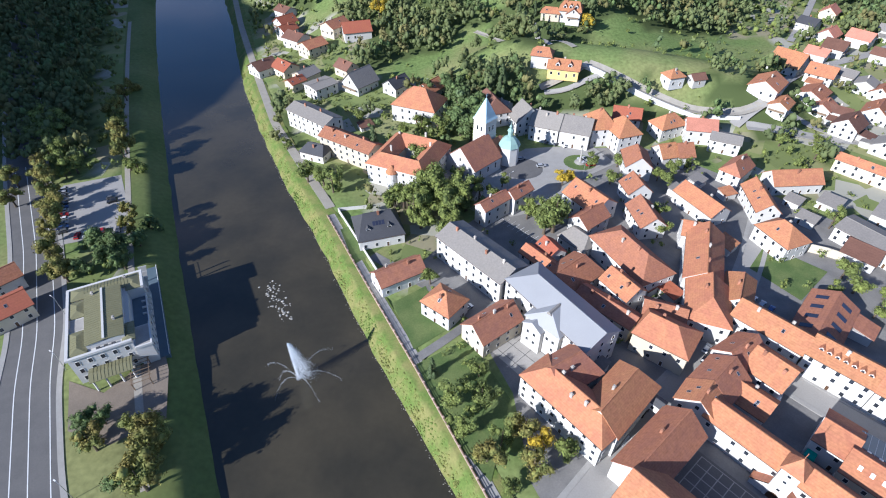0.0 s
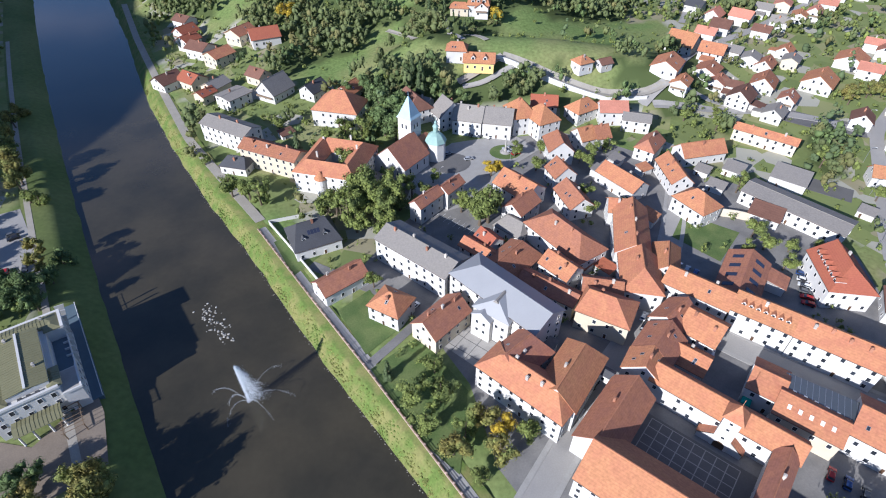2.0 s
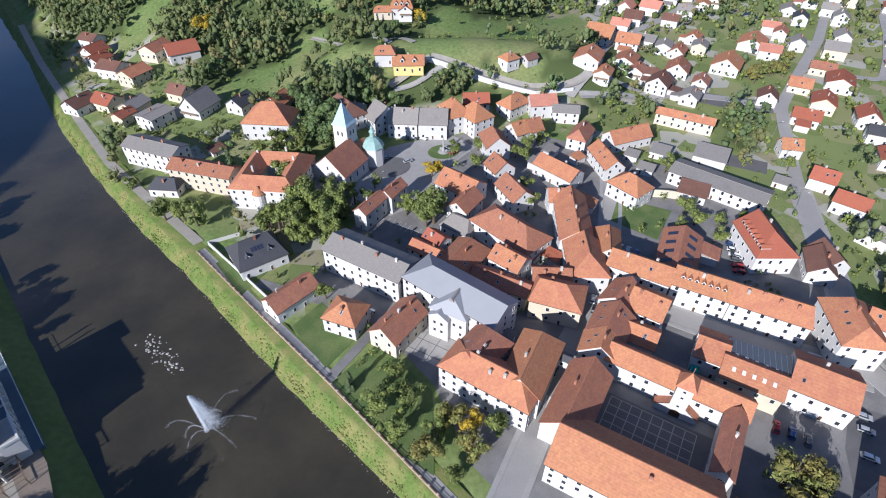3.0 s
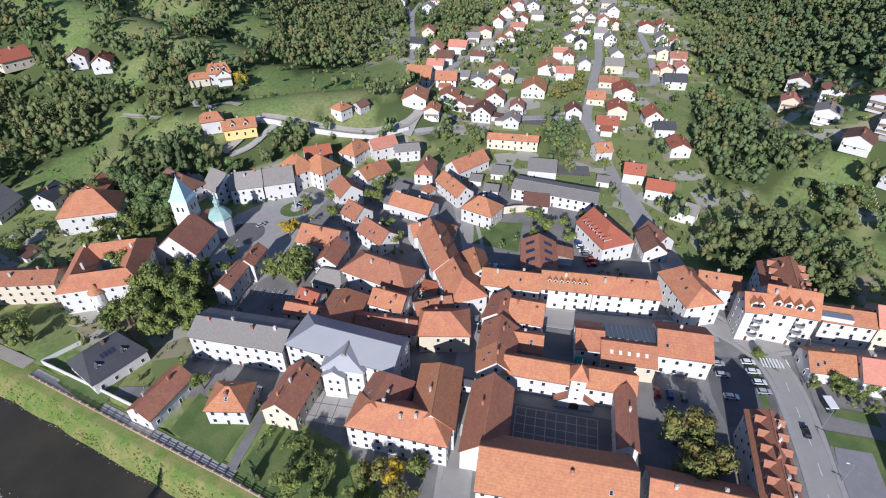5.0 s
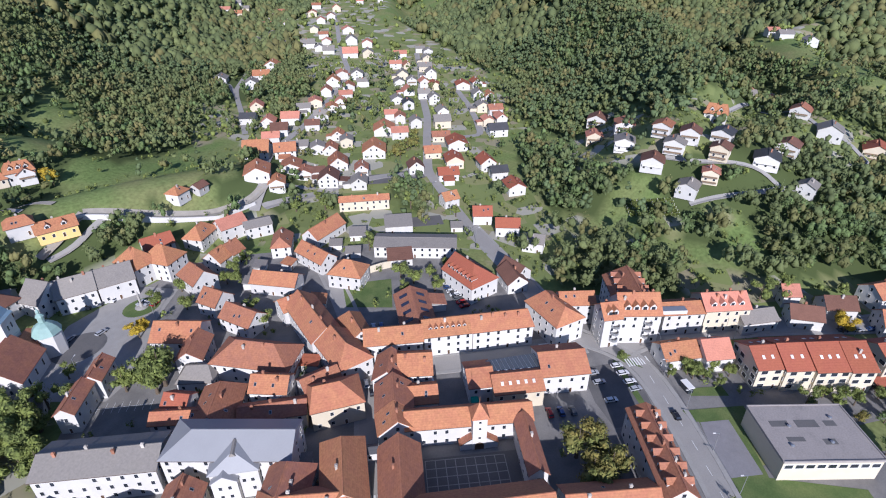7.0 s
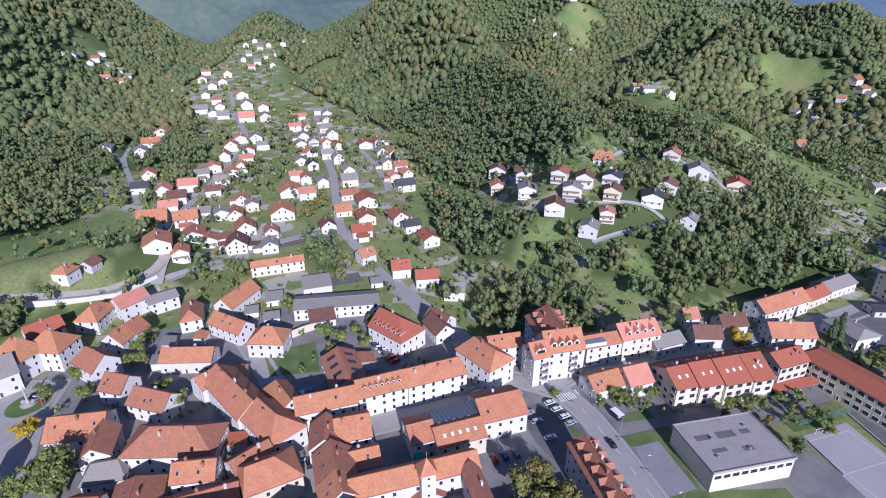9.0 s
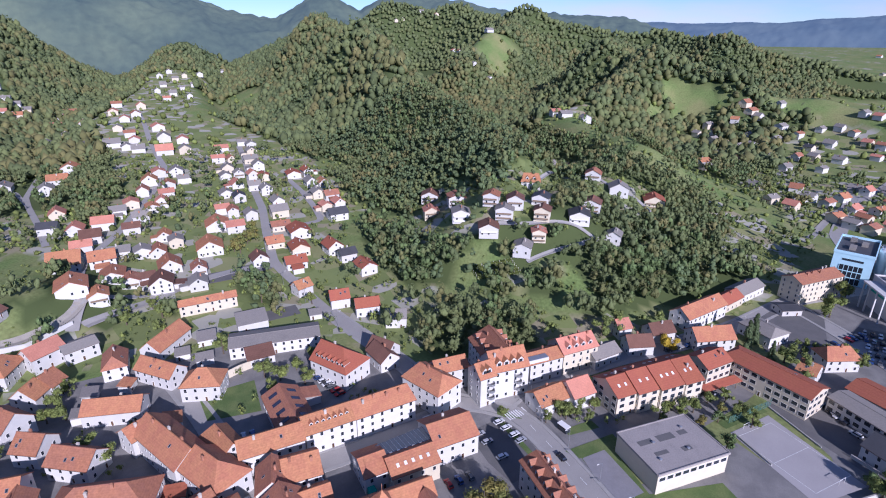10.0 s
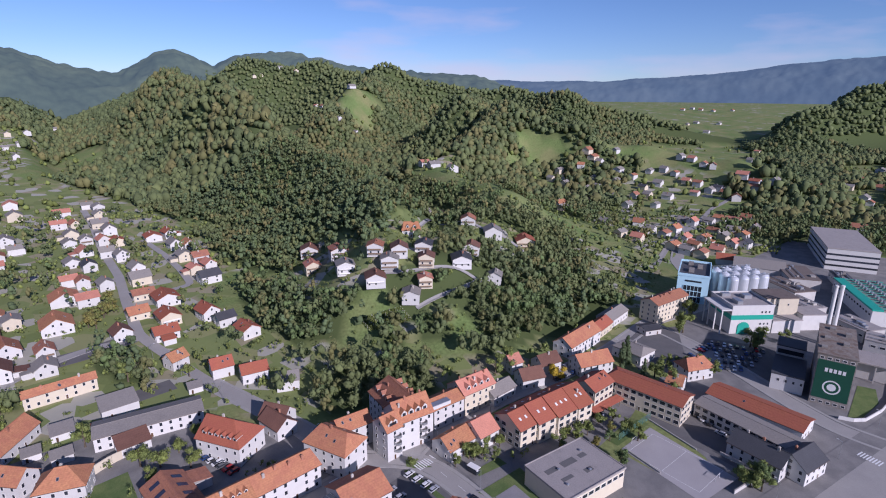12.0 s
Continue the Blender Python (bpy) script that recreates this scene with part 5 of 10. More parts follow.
house(99.4, 12.5, -144, 29.8, 8.6, 11, 42, 0.4, 0, "old", "white", dorm=12, chim=5)
house(230.7, -74.5, -141, 16.4, 13.0, 5.5, 20, 0.5, 0.5, "grey", "white", chim=1)
house(262.0, -93.5, -71, 10.5, 9.0, 3.2, 12, 0, 0, "dark", "grey", chim=0)

HOUSES += [(-14.5, 202, 17), (15, 205, 16), (24, 200, 8), (32, 107, 10), (133, -22, 17), (-102, 109, 18), (325, -153, 15), (314, -174, 22), (267, -150, 20), (200, -147, 18), (307, -249, 30), (412, -306, 40)]
# ---- church ----
church = thing("church", "white baroque church with a blue-capped bell tower and green dome", "church", pose(13.5, 205.5, 0, 0, 0, 45))
gables(church, 17, 17.5, 6.5, 42, 0, 0, "old", "white", chim=0, detail=0)
tower = part("tower", solid([[(-s, -s, z), (s, -s, z), (s, s, z), (-s, s, z)] for s, z in ((3.7, -1), (3.6, 12), (3.75, 12.1), (3.75, 12.5), (3.6, 12.6), (3.55, 19.6), (3.9, 19.8), (3.9, 20.2))]), WALL["white"], church)
tower.location = (10.5, 3.2, 0)
sp = part("spire", solid([[(-s, -s, z), (s, -s, z), (s, s, z), (-s, s, z)] for s, z in ((4.0, 20.2), (3.3, 21.2), (0.25, 29.2), (0.06, 29.4), (0.06, 30.8))]), ROOF["steel"], church)
sp.location = (10.5, 3.2, 0)
for turn in (0, 90, 180, 270):
    for dx in (-1.1, 1.1):
        w = part("belfry_window", framed(1.2, 2.4, 0.1, 0.15, (FRAME, GLASS)), None, tower)
        w.matrix_local = pose(0, 0, 0, 0, 0, turn) @ pose(dx, -3.6, 15.2)
chap = part("chapel", solid([circle(r, z, 8) for r, z in ((4.5, -1), (4.5, 8.6), (4.8, 8.8), (4.8, 9.2))]), WALL["white"], church)
chap.location = (15.5, -7.5, 0)
dome = part("dome", solid([circle(r, z, 8) for r, z in ((5.1, 9.1), (4.9, 9.5), (4.2, 11.0), (3.1, 12.3), (1.9, 13.1), (1.2, 13.4))]), ROOF["copper"], church)
dome.location = (15.5, -7.5, 0)
lan = part("lantern", solid([circle(r, z, 8) for r, z in ((1.1, 13.5), (1.1, 15.8), (1.5, 16.0), (1.2, 16.6), (0.5, 17.2), (0.7, 18.0), (0.3, 18.7), (0.07, 19.2), (0.06, 20.4))]), ROOF["copper"], church)
lan.location = (15.5, -7.5, 0)
choir = part("choir", wall_shape(12, 9, 7, 11, 0, 1), WALL["white"], church)
choir.location = (14.5, -1.5, 0)
cr = part("choir_roof", roof_shape(12, 9, 7, math.tan(radians(42)), 0, 1)[0], ROOF["old"], church)
cr.location = (14.5, -1.5, 0)
porch = part("porch", roof_shape(3.4, 3.2, 2.6, 0.7, 0, 0)[0], ROOF["old"], church)
porch.location = (-9.6, 0, 0)
for y, z in ((-4.5, 1.8), (4.5, 1.8), (0, 7.5)):
    w = part("window", framed(1.2, 2.0, 0.1, 0.15, (FRAME, GLASS)), None, church)
    w.matrix_local = pose(-8.5, y, z, 0, 0, -90)
for x in (-5, 0, 5):
    w = part("window", framed(1.3, 3.0, 0.1, 0.15, (FRAME, GLASS)), None, church)
    w.matrix_local = pose(x, -8.75, 2.2)
pt = part("portal", door_mesh(1.8, 3.0), None, church)
pt.matrix_local = pose(-8.5, 0, 0, 0, 0, -90)


# ---- manor round a court ----
def court_block(name, label, x, y, rot, L, W, deep, he, pitch, roof, wall):
    """A closed block of four wings round an open court."""
    ob = thing(name, label, "manor", pose(x, y, 0, 0, 0, rot))
    tan = math.tan(radians(pitch))
    a, b, c, d = L / 2, W / 2, L / 2 - deep, W / 2 - deep
    ring = lambda p, q, z: [(-p, -q, z), (p, -q, z), (p, q, z), (-p, q, z)]
    part("wall", solid([ring(c, d, -1), ring(a, b, -1), ring(a, b, he), ring(c, d, he), ring(c, d, -1)], cap=False), WALL[wall], ob)
    o = 0.5
    hr = he + deep / 2 * tan
    part("roof", solid([ring(c - o, d - o, he - o * tan), ring(a + o, b + o, he - o * tan), ring(a + o, b + o, he - o * tan + 0.25), ring(a - deep / 2, b - deep / 2, hr + 0.25), ring(c - o, d - o, he - o * tan + 0.25), ring(c - o, d - o, he - o * tan)], cap=False), ROOF[roof], ob)
    for turn, half, length in ((0, b, L), (90, a, W), (180, b, L), (270, a, W)):
        n = int(length / 3.4)
        for lv in range(3):
            for i in range(n):
                w = part("window", window_mesh(1.05, 1.45), None, ob)
                w.matrix_local = pose(0, 0, 0, 0, 0, turn) @ pose((i + 0.5) / n * length - length / 2, -half, 0.9 + lv * he / 3.1)
    return ob


manor = court_block("manor_house", "large white manor round a court, orange tiled hipped roofs", -14.5, 202, -24, 27, 27.5, 9, 10, 38, "orange", "white")
turret = part("turret", solid([circle(r, z, 14) for r, z in ((2.3, -1), (2.3, 8.2), (2.5, 8.3))]), WALL["white"], manor)
turret.location = (-1.5, -13.6, 0)
tr = part("turret_roof", solid([circle(r, z, 14) for r, z in ((2.7, 8.2), (2.7, 8.4), (0.3, 11.4))]), ROOF["orange"], manor)
tr.location = (-1.5, -13.6, 0)
for x, y in ((-6, -4), (7, 5), (2, 12), (-8, 8)):
    c = part("chimney", chimney_mesh(0), None, manor)
    c.location = (x * 1.1, y, 13.2)

# ---- wing of the white hall ----
hall = thing("hall_wing", "white rendered hall wing with a folded white metal roof", "hall", pose(32.9, 107.1, 0, 0, 0, 44))
gables(hall, 10, 12.4, 11, 30, 0.6, 0, "white", "white", chim=0, detail=0)
vent = part("roof_light", solid([[(-2.6, -0.9, 14.0), (2.6, -0.9, 14.0), (2.6, 0.9, 14.0), (-2.6, 0.9, 14.0)], [(-2.6, -0.2, 15), (2.6, -0.2, 15), (2.6, 0.2, 15), (-2.6, 0.2, 15)]]), ROOF["grey"], hall)
bay = part("bay", wall_shape(4.6, 6.6, 9.4, 11.6, 0, 0), WALL["white"], hall)
bay.location = (-4.4, 2.4, 0)
part("bay_roof", roof_shape(4.6, 6.6, 9.4, 0.67, 0, 0, 0.25)[0], ROOF["white"], bay)
for y, z in ((1.2, 3), (3.6, 3), (1.2, 6.4), (3.6, 6.4)):
    w = part("window", window_mesh(1.05, 1.45), None, hall)
    w.matrix_local = pose(-6.7, y, z, 0, 0, -90)
for y, z in ((-4.4, 3), (-4.4, 6.4), (-2.2, 6.4)):
    w = part("window", window_mesh(1.05, 1.45), None, hall)
    w.matrix_local = pose(-5, y, z, 0, 0, -90)

# ---- balconies and roof light of the hotel row ----
for k, (bx, by, rot) in enumerate(((155.2, 31.4, -55), (146.6, 40.6, -47))):
    stack_ = thing("balcony_stack", "stack of curved dark metal balconies on a white hotel front", "balcony", pose(bx, by, 0, 0, 0, rot))
    for lv in range(3):
        b = part("balcony", lathe(((1.5, 0), (1.5, 0.16)), 12), CONCRETE, stack_)
        b.location = (0, 0, 3.6 + 3.0 * lv)
        r = part("railing", solid([circle(1.46, 0.16, 12), circle(1.46, 1.05, 12), circle(1.38, 1.05, 12), circle(1.38, 0.16, 12)], cap=False), STEEL, b)

# long flat roof light on the middle house of the hotel row
rl = thing("roof_light", "long pale glazed roof light set in a tiled roof", "roof light", pose(166.9, 26.4, 0, 0, 0, -53))
part("kerb", boxed(-5.6, 5.6, -1.5, 1.5, 9.8, 11.3), WALL["white"], rl)
part("glazing", boxed(-5.5, 5.5, -1.4, 1.4, 11.3, 11.45), STEEL, rl)

# ---- gate tower of the mansion ----
gate = thing("gate_tower", "white gate tower with an arched doorway and pointed tiled roof", "tower", pose(81.3, 59.4, 0, 0, 0, -49))
part("wall", solid([[(-s, -s, z), (s, -s, z), (s, s, z), (-s, s, z)] for s, z in ((2.1, 0), (2.1, 12.6), (2.3, 12.7), (2.3, 13.0))]), WALL["white"], gate)
part("roof", solid([[(-s, -s, z), (s, -s, z), (s, s, z), (-s, s, z)] for s, z in ((2.7, 12.9), (2.6, 13.1), (0.1, 17.0), (0.05, 17.1), (0.05, 19.4))]), ROOF["orange"], gate)
gw_ = part("gatehouse", wall_shape(7, 11.4, 1.7, 5.9, 0, 0), WALL["white"], gate)
gw_.matrix_local = pose(0, 1.55, 0, 0, 0, 90)
gr = part("gatehouse_roof", roof_shape(6.2, 11.4, 1.7, 4.2 / 5.7, 0, 0, 0.3)[0], ROOF["old"], gate)
gr.matrix_local = pose(0, 1.75, 0, 0, 0, 90)
arch = part("gateway", solid([[(1.4 * math.cos(math.pi * i / 10), y, 1.5 + 1.4 * math.sin(math.pi * i / 10)) for i in range(11)] + [(-1.4, y, 0), (1.4, y, 0)] for y in (-2.16, -1.7)]), DOOR, gate)
for z in (4.4, 8.2, 10.8):
    w = part("window", window_mesh(0.9, 1.0), None, gate)
    w.location = (0, -2.12, z)

# ---- glazed roof behind the workshop ----
glz = thing("glazed_annex", "workshop annex under a dark sloping glazed roof", "annex", pose(109.6, 62.2, 0, 0, 0, -43))
part("wall", boxed(-8.6, 8.6, -4.6, 4.6, -1, 7.6), WALL["white"], glz)
gq = [(-8.9, -4.9, 8.8), (8.9, -4.9, 8.8), (8.9, 4.9, 7.7), (-8.9, 4.9, 7.7)]
gp = part("glazed_roof", solid([gq, [(x, y, z + 0.2) for x, y, z in gq]]), surface("roof_glass_dark", (0.10, 0.115, 0.13), 0.35, 0.15, 2, 0.1, 0.3, 0.0, 0.0), glz)
for i in range(12):
    b = part("glazing_bar", solid([[(-0.05, -4.85, 9.0), (0.05, -4.85, 9.0), (0.05, 4.85, 7.92), (-0.05, 4.85, 7.92)], [(-0.05, -4.85, 9.1), (0.05, -4.85, 9.1), (0.05, 4.85, 8.0), (-0.05, 4.85, 8.0)]]), STEEL, gp)
    b.location = (-8.2 + 1.49 * i, 0, 0)

# ---- villa on the far bank ----
villa = thing("villa", "white riverside villa with stepped olive metal roofs and cornices", "villa", pose(-102, 109.3, 0, 0, 0, 117))
part("wall", boxed(-15, 15, -6, 10.5, -1, 10.2), WALL["white"], villa)
part("far_wing", boxed(7.5, 15, -10.5, -6.01, -1, 10.2), WALL["white"], villa)
part("low_wing", boxed(-16, -7, -10.5, -6.01, -1, 7.6), WALL["white"], villa)
deck_m = surface("terrace_deck", (0.10, 0.14, 0.17), 0.7, 0.15, 3, 0.1, 0.4, 0.1)
part("roof_terrace", boxed(-6.99, 7.49, -10.4, -6.01, -1, 6.4), (WALL["white"],), villa)
part("terrace_floor", boxed(-6.8, 7.3, -10.2, -6.1, 6.4, 6.46), deck_m, villa)
part("terrace_parapet", boxed(-6.99, 7.49, -10.5, -10.25, 6.4, 7.3), WALL["white"], villa)
part("low_wing_floor", boxed(-15.7, -7.3, -10.2, -6.3, 7.6, 7.66), CONCRETE, villa)
for x0, x1, y0, y1, z in ((-15.4, 15.4, 10.1, 10.9, 10.2), (14.6, 15.4, -10.9, 10.1, 10.2), (-15.4, -14.6, -6.2, 10.1, 10.2), (7.3, 14.6, -10.9, -10.1, 10.2), (-16.3, -6.8, -10.8, -10.3, 7.6), (-16.3, -15.8, -10.3, -6.2, 7.6)):
    part("cornice", boxed(x0, x1, y0, y1, z, z + 0.75), WALL["white"], villa)
roof_m = ROOF["olive"]
seam = mesh_of(boxed(-0.05, 0.05, -0.5, 0.5, 0, 0.09), "roof_seam", roof_m)


def sheet_roof(name, x, y, rot, l, w, z, tan, ha, hb, step=0.95):
    """A standing-seam metal roof on its own low base."""
    r = part(name, roof_shape(l, w, z, tan, ha, hb, 0.15)[0], roof_m, villa)
    r.matrix_local = pose(x, y, 0, 0, 0, rot)
    run = math.hypot(w / 2, w / 2 * tan)
    n = int((l - w * (ha + hb) / 2) / step)
    for i in range(max(n, 0)):
        for sgn in (-1, 1):
            s = part("roof_seam", seam, None, r)
            s.matrix_local = pose(-l / 2 + ha * w / 2 + (i + 0.5) * step, sgn * w / 4, z + w / 4 * tan + 0.2, -sgn * math.degrees(math.atan(tan)), 0, 0) @ Matrix.Diagonal((1, run, 1, 1))
    return r


part("clerestory", boxed(-13, 9.4, -4.6, 5.2, 10.2, 12.0), WALL["white"], villa)
sheet_roof("middle_roof", -1.8, 0.3, 0, 22.6, 10, 12.0, 0.10, 0, 0)
part("middle_ridge", boxed(-13, 9.4, 0.1, 0.7, 12.6, 13.0), WALL["white"], villa)
sheet_roof("far_roof", 12.2, 0, 90, 19.5, 5.4, 10.5, 0.28, 1, 1)
sheet_roof("side_roof", -9.4, 7.8, 0, 9.6, 4.8, 10.4, 0.28, 1, 1)
sheet_roof("side_roof", 5.2, 7.8, 0, 7.2, 4.8, 10.4, 0.28, 1, 1)
sheet_roof("river_roof", -11, -5.4, 0, 7.4, 3.2, 10.4, 0.28, 1, 1)
sheet_roof("river_roof", 10.2, -8, 0, 5.2, 4.4, 10.4, 0.28, 1, 1)
part("balcony_recess", boxed(-3.8, 1.0, 5.6, 10.0, 10.2, 10.26), CONCRETE, villa)
for turn, half, length in ((0, 10.5, 30), (90, 15, 16), (180, 10.5, 30), (270, 15, 16)):
    n = int(length / 3)
    for lv in range(2 if turn == 0 else 3):
        for i in range(n):
            w = part("window", window_mesh(1.2, 1.8), None, villa)
            w.matrix_local = pose(0, 2.2 if turn in (90, 270) else 0, 0, 0, 0, turn) @ pose((i + 0.5) / n * length - length / 2, -half, 1 + 3.1 * lv)
sheet_roof("porch_roof", -17.6, 1.5, 90, 11, 5.4, 4.6, 0.2, 0, 0)
for y in (-3.6, -0.4, 3.2, 6.4):
    c = part("column", lathe(((0.35, 0), (0.28, 0.3), (0.25, 4.2), (0.38, 4.7)), 10), WALL["white"], villa)
    c.location = (-19.6, y, 0)
for k in range(3):
    c = part("dark_vent", boxed(-0.7, 0.7, -0.5, 0.5, 0, 0.5), ROOF["dark"], villa)
    c.location = (-14.2, -1.5 + 2.0 * k, 10.3)
for x, y, z in ((8, 3, 12.0), (-6, -2.5, 12.2), (13, -6, 10.9)):
    c = part("chimney", chimney_mesh(0), None, villa)
    c.location = (x, y, z)
terrace = thing("terrace", "dark paved riverside terrace with slanted white fins and a rail", "terrace", pose(-95.2, 120.2, 0, 0, 0, 117))
part("deck", boxed(-22, 22, -2.2, 2.2, -4, 0.3), deck_m, terrace)
part("rail", boxed(-22, 22, -2.3, -2.15, 0.9, 1.0), FRAME, terrace)
for i in range(23):
    p = part("rail_post", boxed(-0.05, 0.05, -2.28, -2.18, 0.3, 0.9), FRAME, terrace)
    p.location = (-22 + 2 * i, 0, 0)
for i in range(9):
    f = part("fin", solid([[(-0.12, 2.1, 0.3), (0.12, 2.1, 0.3), (0.12, 1.2, 0.3), (-0.12, 1.2, 0.3)], [(-0.12, 2.1, 7.2), (0.12, 2.1, 7.2), (0.12, -0.6, 7.0), (-0.12, -0.6, 7.0)]]), WALL["white"], terrace)
    f.location = (-8 + 2.9 * i, 0, 0)
BROWN = surface("brown_gravel", (0.215, 0.175, 0.135), 0.95, 0.25, 5, 0.2, 0.4, 0.2, 0.0)
area("forecourt", (-109, 92, -97, 88, -86, 104, -81.5, 96, -76, 80, -88, 72, -101, 76), BROWN, "brown gravel forecourt of the villa", "yard", 0.1)
arb = thing("pergola", "dark timber pergola frame on the forecourt", "pergola", pose(-88, 93.5, 0.1, 0, 0, 117))
for x in (-4, 4):
    for y in (-2.4, 2.4):
        part("post", boxed(x - 0.12, x + 0.12, y - 0.12, y + 0.12, 0, 2.9), WOOD, arb)
for y in (-2.4, 2.4):
    part("beam", boxed(-4.6, 4.6, y - 0.1, y + 0.1, 2.9, 3.1), WOOD, arb)
for i in range(7):
    part("rafter", boxed(-4.2 + 1.4 * i - 0.06, -4.2 + 1.4 * i + 0.06, -2.9, 2.9, 3.1, 3.24), WOOD, arb)

# ---- school gymnasium ----
gym = thing("gymnasium", "flat-roofed cream gymnasium with a band of windows", "gymnasium", pose(133.4, -22.3, 0, 0, 0, -55))
part("wall", boxed(-14, 14, -10, 10, -1, 7.6), WALL["cream"], gym)
part("roof", boxed(-14.2, 14.2, -10.2, 10.2, 7.6, 8.0), ROOF["flat"], gym)
for x0, x1, y0, y1 in ((-14.3, 14.3, -10.35, -10.0), (-14.3, 14.3, 10.0, 10.35), (-14.4, -14.05, -10, 10), (14.05, 14.4, -10, 10)):
    part("parapet", boxed(x0, x1, y0, y1, 7.5, 8.25), ROOF["flat"], gym)
for x0, x1, y0, y1 in ((-11, -5.5, 2, 4.2), (-3.5, 3, 1.6, 4.4), (5, 8.4, 2, 4), (-9, -4, -3.4, -1.8), (1, 4.6, -4.6, -2.6)):
    part("roof_patch", boxed(x0, x1, y0, y1, 8.0, 8.035), ASPHALT, gym, "dark repaired patch of roofing felt")
for i in range(9):
    w = part("window", framed(2.5, 1.7, 0.1, 0.12, (FRAME, GLASS)), None, gym)
    w.location = (-12.2 + i * 3.05, -10, 4.9)
for x, y in ((-6, 2), (3, -4), (8, 5), (-9, -5)):
    p = part("roof_vent", lathe(((0.4, 8), (0.4, 8.4), (0.6, 8.45), (0.1, 8.7))), STEEL, gym)
    p.location = (x, y, 0)

# covered walk, hedge and low walls of the school
cw = thing("covered_walk", "low red tiled roof over a school walk", "canopy", pose(181.6, -47.9, 0, 0, 0, -53))
part("roof", solid([[(-11.4, -1.9, z), (11.4, -1.9, z), (11.4, 1.9, z + 0.7), (-11.4, 1.9, z + 0.7)] for z in (2.8, 3.0)]), ROOF["red"], cw)
for k in range(5):
    part("post", boxed(-11.1 + 5.55 * k - 0.12, -11.1 + 5.55 * k + 0.12, -1.7, -1.5, -0.1, 2.85), WOOD, cw)
for (x0, y0), (x1, y1), h in (((151.7, -82.2), (145.1, -87.7), 1.3), ((130.4, -76.8), (136.6, -86.7), 1.6), ((174.0, -62.8), (154.1, -74.3), 0.5), ((153.6, -46.8), (140.4, -55.2), 0.7)):
    lw = thing("low_wall", "low pale concrete wall beside the school yard", "wall", pose(x0, y0, 0, 0, 0, math.degrees(math.atan2(y1 - y0, x1 - x0))))
    part("body", boxed(0, math.hypot(x1 - x0, y1 - y0), -0.15, 0.15, -0.3, h), WALL["grey"], lw)
    part("coping", boxed(-0.05, math.hypot(x1 - x0, y1 - y0) + 0.05, -0.22, 0.22, h, h + 0.08), CONCRETE, lw)

# ---- brewery ----
teal = surface("teal_cladding", (0.02, 0.33, 0.24), 0.5, 0.1, 3, 0.05, 0.3, 0.0, 0.05)
pale = surface("pale_blue_cladding", (0.50, 0.74, 0.82), 0.5, 0.08, 3, 0.04, 0.3, 0.0, 0.02)
office = thing("brewery_office", "pale blue brewery office block with a dark glass front", "office", pose(324, -145, 0, 0, 0, -26))
part("wall", boxed(-17, 17, -9.5, 9.5, -1, 18), pale, office)
for x0, x1, y0, y1 in ((-17.3, 17.3, -9.8, -9.2), (-17.3, 17.3, 9.2, 9.8), (-17.3, -16.7, -9.2, 9.2), (16.7, 17.3, -9.2, 9.2)):
    part("parapet", boxed(x0, x1, y0, y1, 18, 19.6), pale, office)
part("roof", boxed(-16.7, 16.7, -9.2, 9.2, 18, 18.3), ROOF["dark"], office)
for x, y, l in ((-6, 2, 3), (4, -3, 2.4), (10, 3, 2)):
    part("roof_unit", boxed(x - l, x + l, y - 1.6, y + 1.6, 18.3, 20.2), ROOF["grey"], office)
front = part("glass_front", boxed(-17.12, -17.01, -5.6, 5.6, 0.6, 11.6), GLASS, office, "dark glass front in a pale blue frame")
for k in range(6):
    part("mullion", boxed(-17.28, -17.13, -5.6 + 2.24 * k - 0.14, -5.6 + 2.24 * k + 0.14, 0.6, 11.6), pale, front)
for z in (4.2, 7.9):
    part("spandrel", boxed(-17.22, -17.13, -5.6, 5.6, z, z + 0.5), pale, front)
part("slot_window", boxed(-17.12, -17.01, -5.0, 5.0, 14.2, 15.4), GLASS, office)
for i in range(8):
    for lv in range(5):
        w = part("window", framed(2.8, 1.9, 0.12, 0.14, (pale, GLASS)), None, office)
        w.matrix_local = pose(-14 + 4 * i, 9.5, 1.6 + 3.2 * lv, 0, 0, 180)
tank_mesh = lathe(((3.3, 0), (3.3, 13.5), (3.1, 14.3), (2.2, 15.2), (0.8, 15.8), (0.5, 15.8), (0.5, 16.6)), 20)
tank_mesh = mesh_of(tank_mesh, "tank", surface("tank_steel", (0.62, 0.64, 0.66), 0.35, 0.08, 2, 0.05, 0.3, 0.0, 0.05, metal=0.3))
for i in range(4):
    for j in range(3):
        ob = new("storage_tank", tank_mesh)
        ob.matrix_world = pose(306 + 8.2 * j + 2 * i, -162 - 7.6 * i + 1.5 * j, 4, 0, 0, 0)
        tagged(ob, "tall pale steel cylindrical storage tank with a domed top", "tank", "brewery tanks")
deck = thing("tank_walkway", "grey steel walkway with rails over storage tanks", "walkway", pose(317.5, -172, 0, 0, 0, 10))
for x in (-9, 0, 9):
    part("deck", boxed(x - 0.6, x + 0.6, -14, 14, 19.6, 19.75), STEEL, deck)
    for side in (-0.55, 0.55):
        part("rail", boxed(x + side - 0.05, x + side + 0.05, -14, 14, 20.6, 20.7), STEEL, deck)
        for y in (-14, -7, 0, 7, 14):
            part("post", boxed(x + side - 0.05, x + side + 0.05, y - 0.05, y + 0.05, 4, 20.6), STEEL, deck)
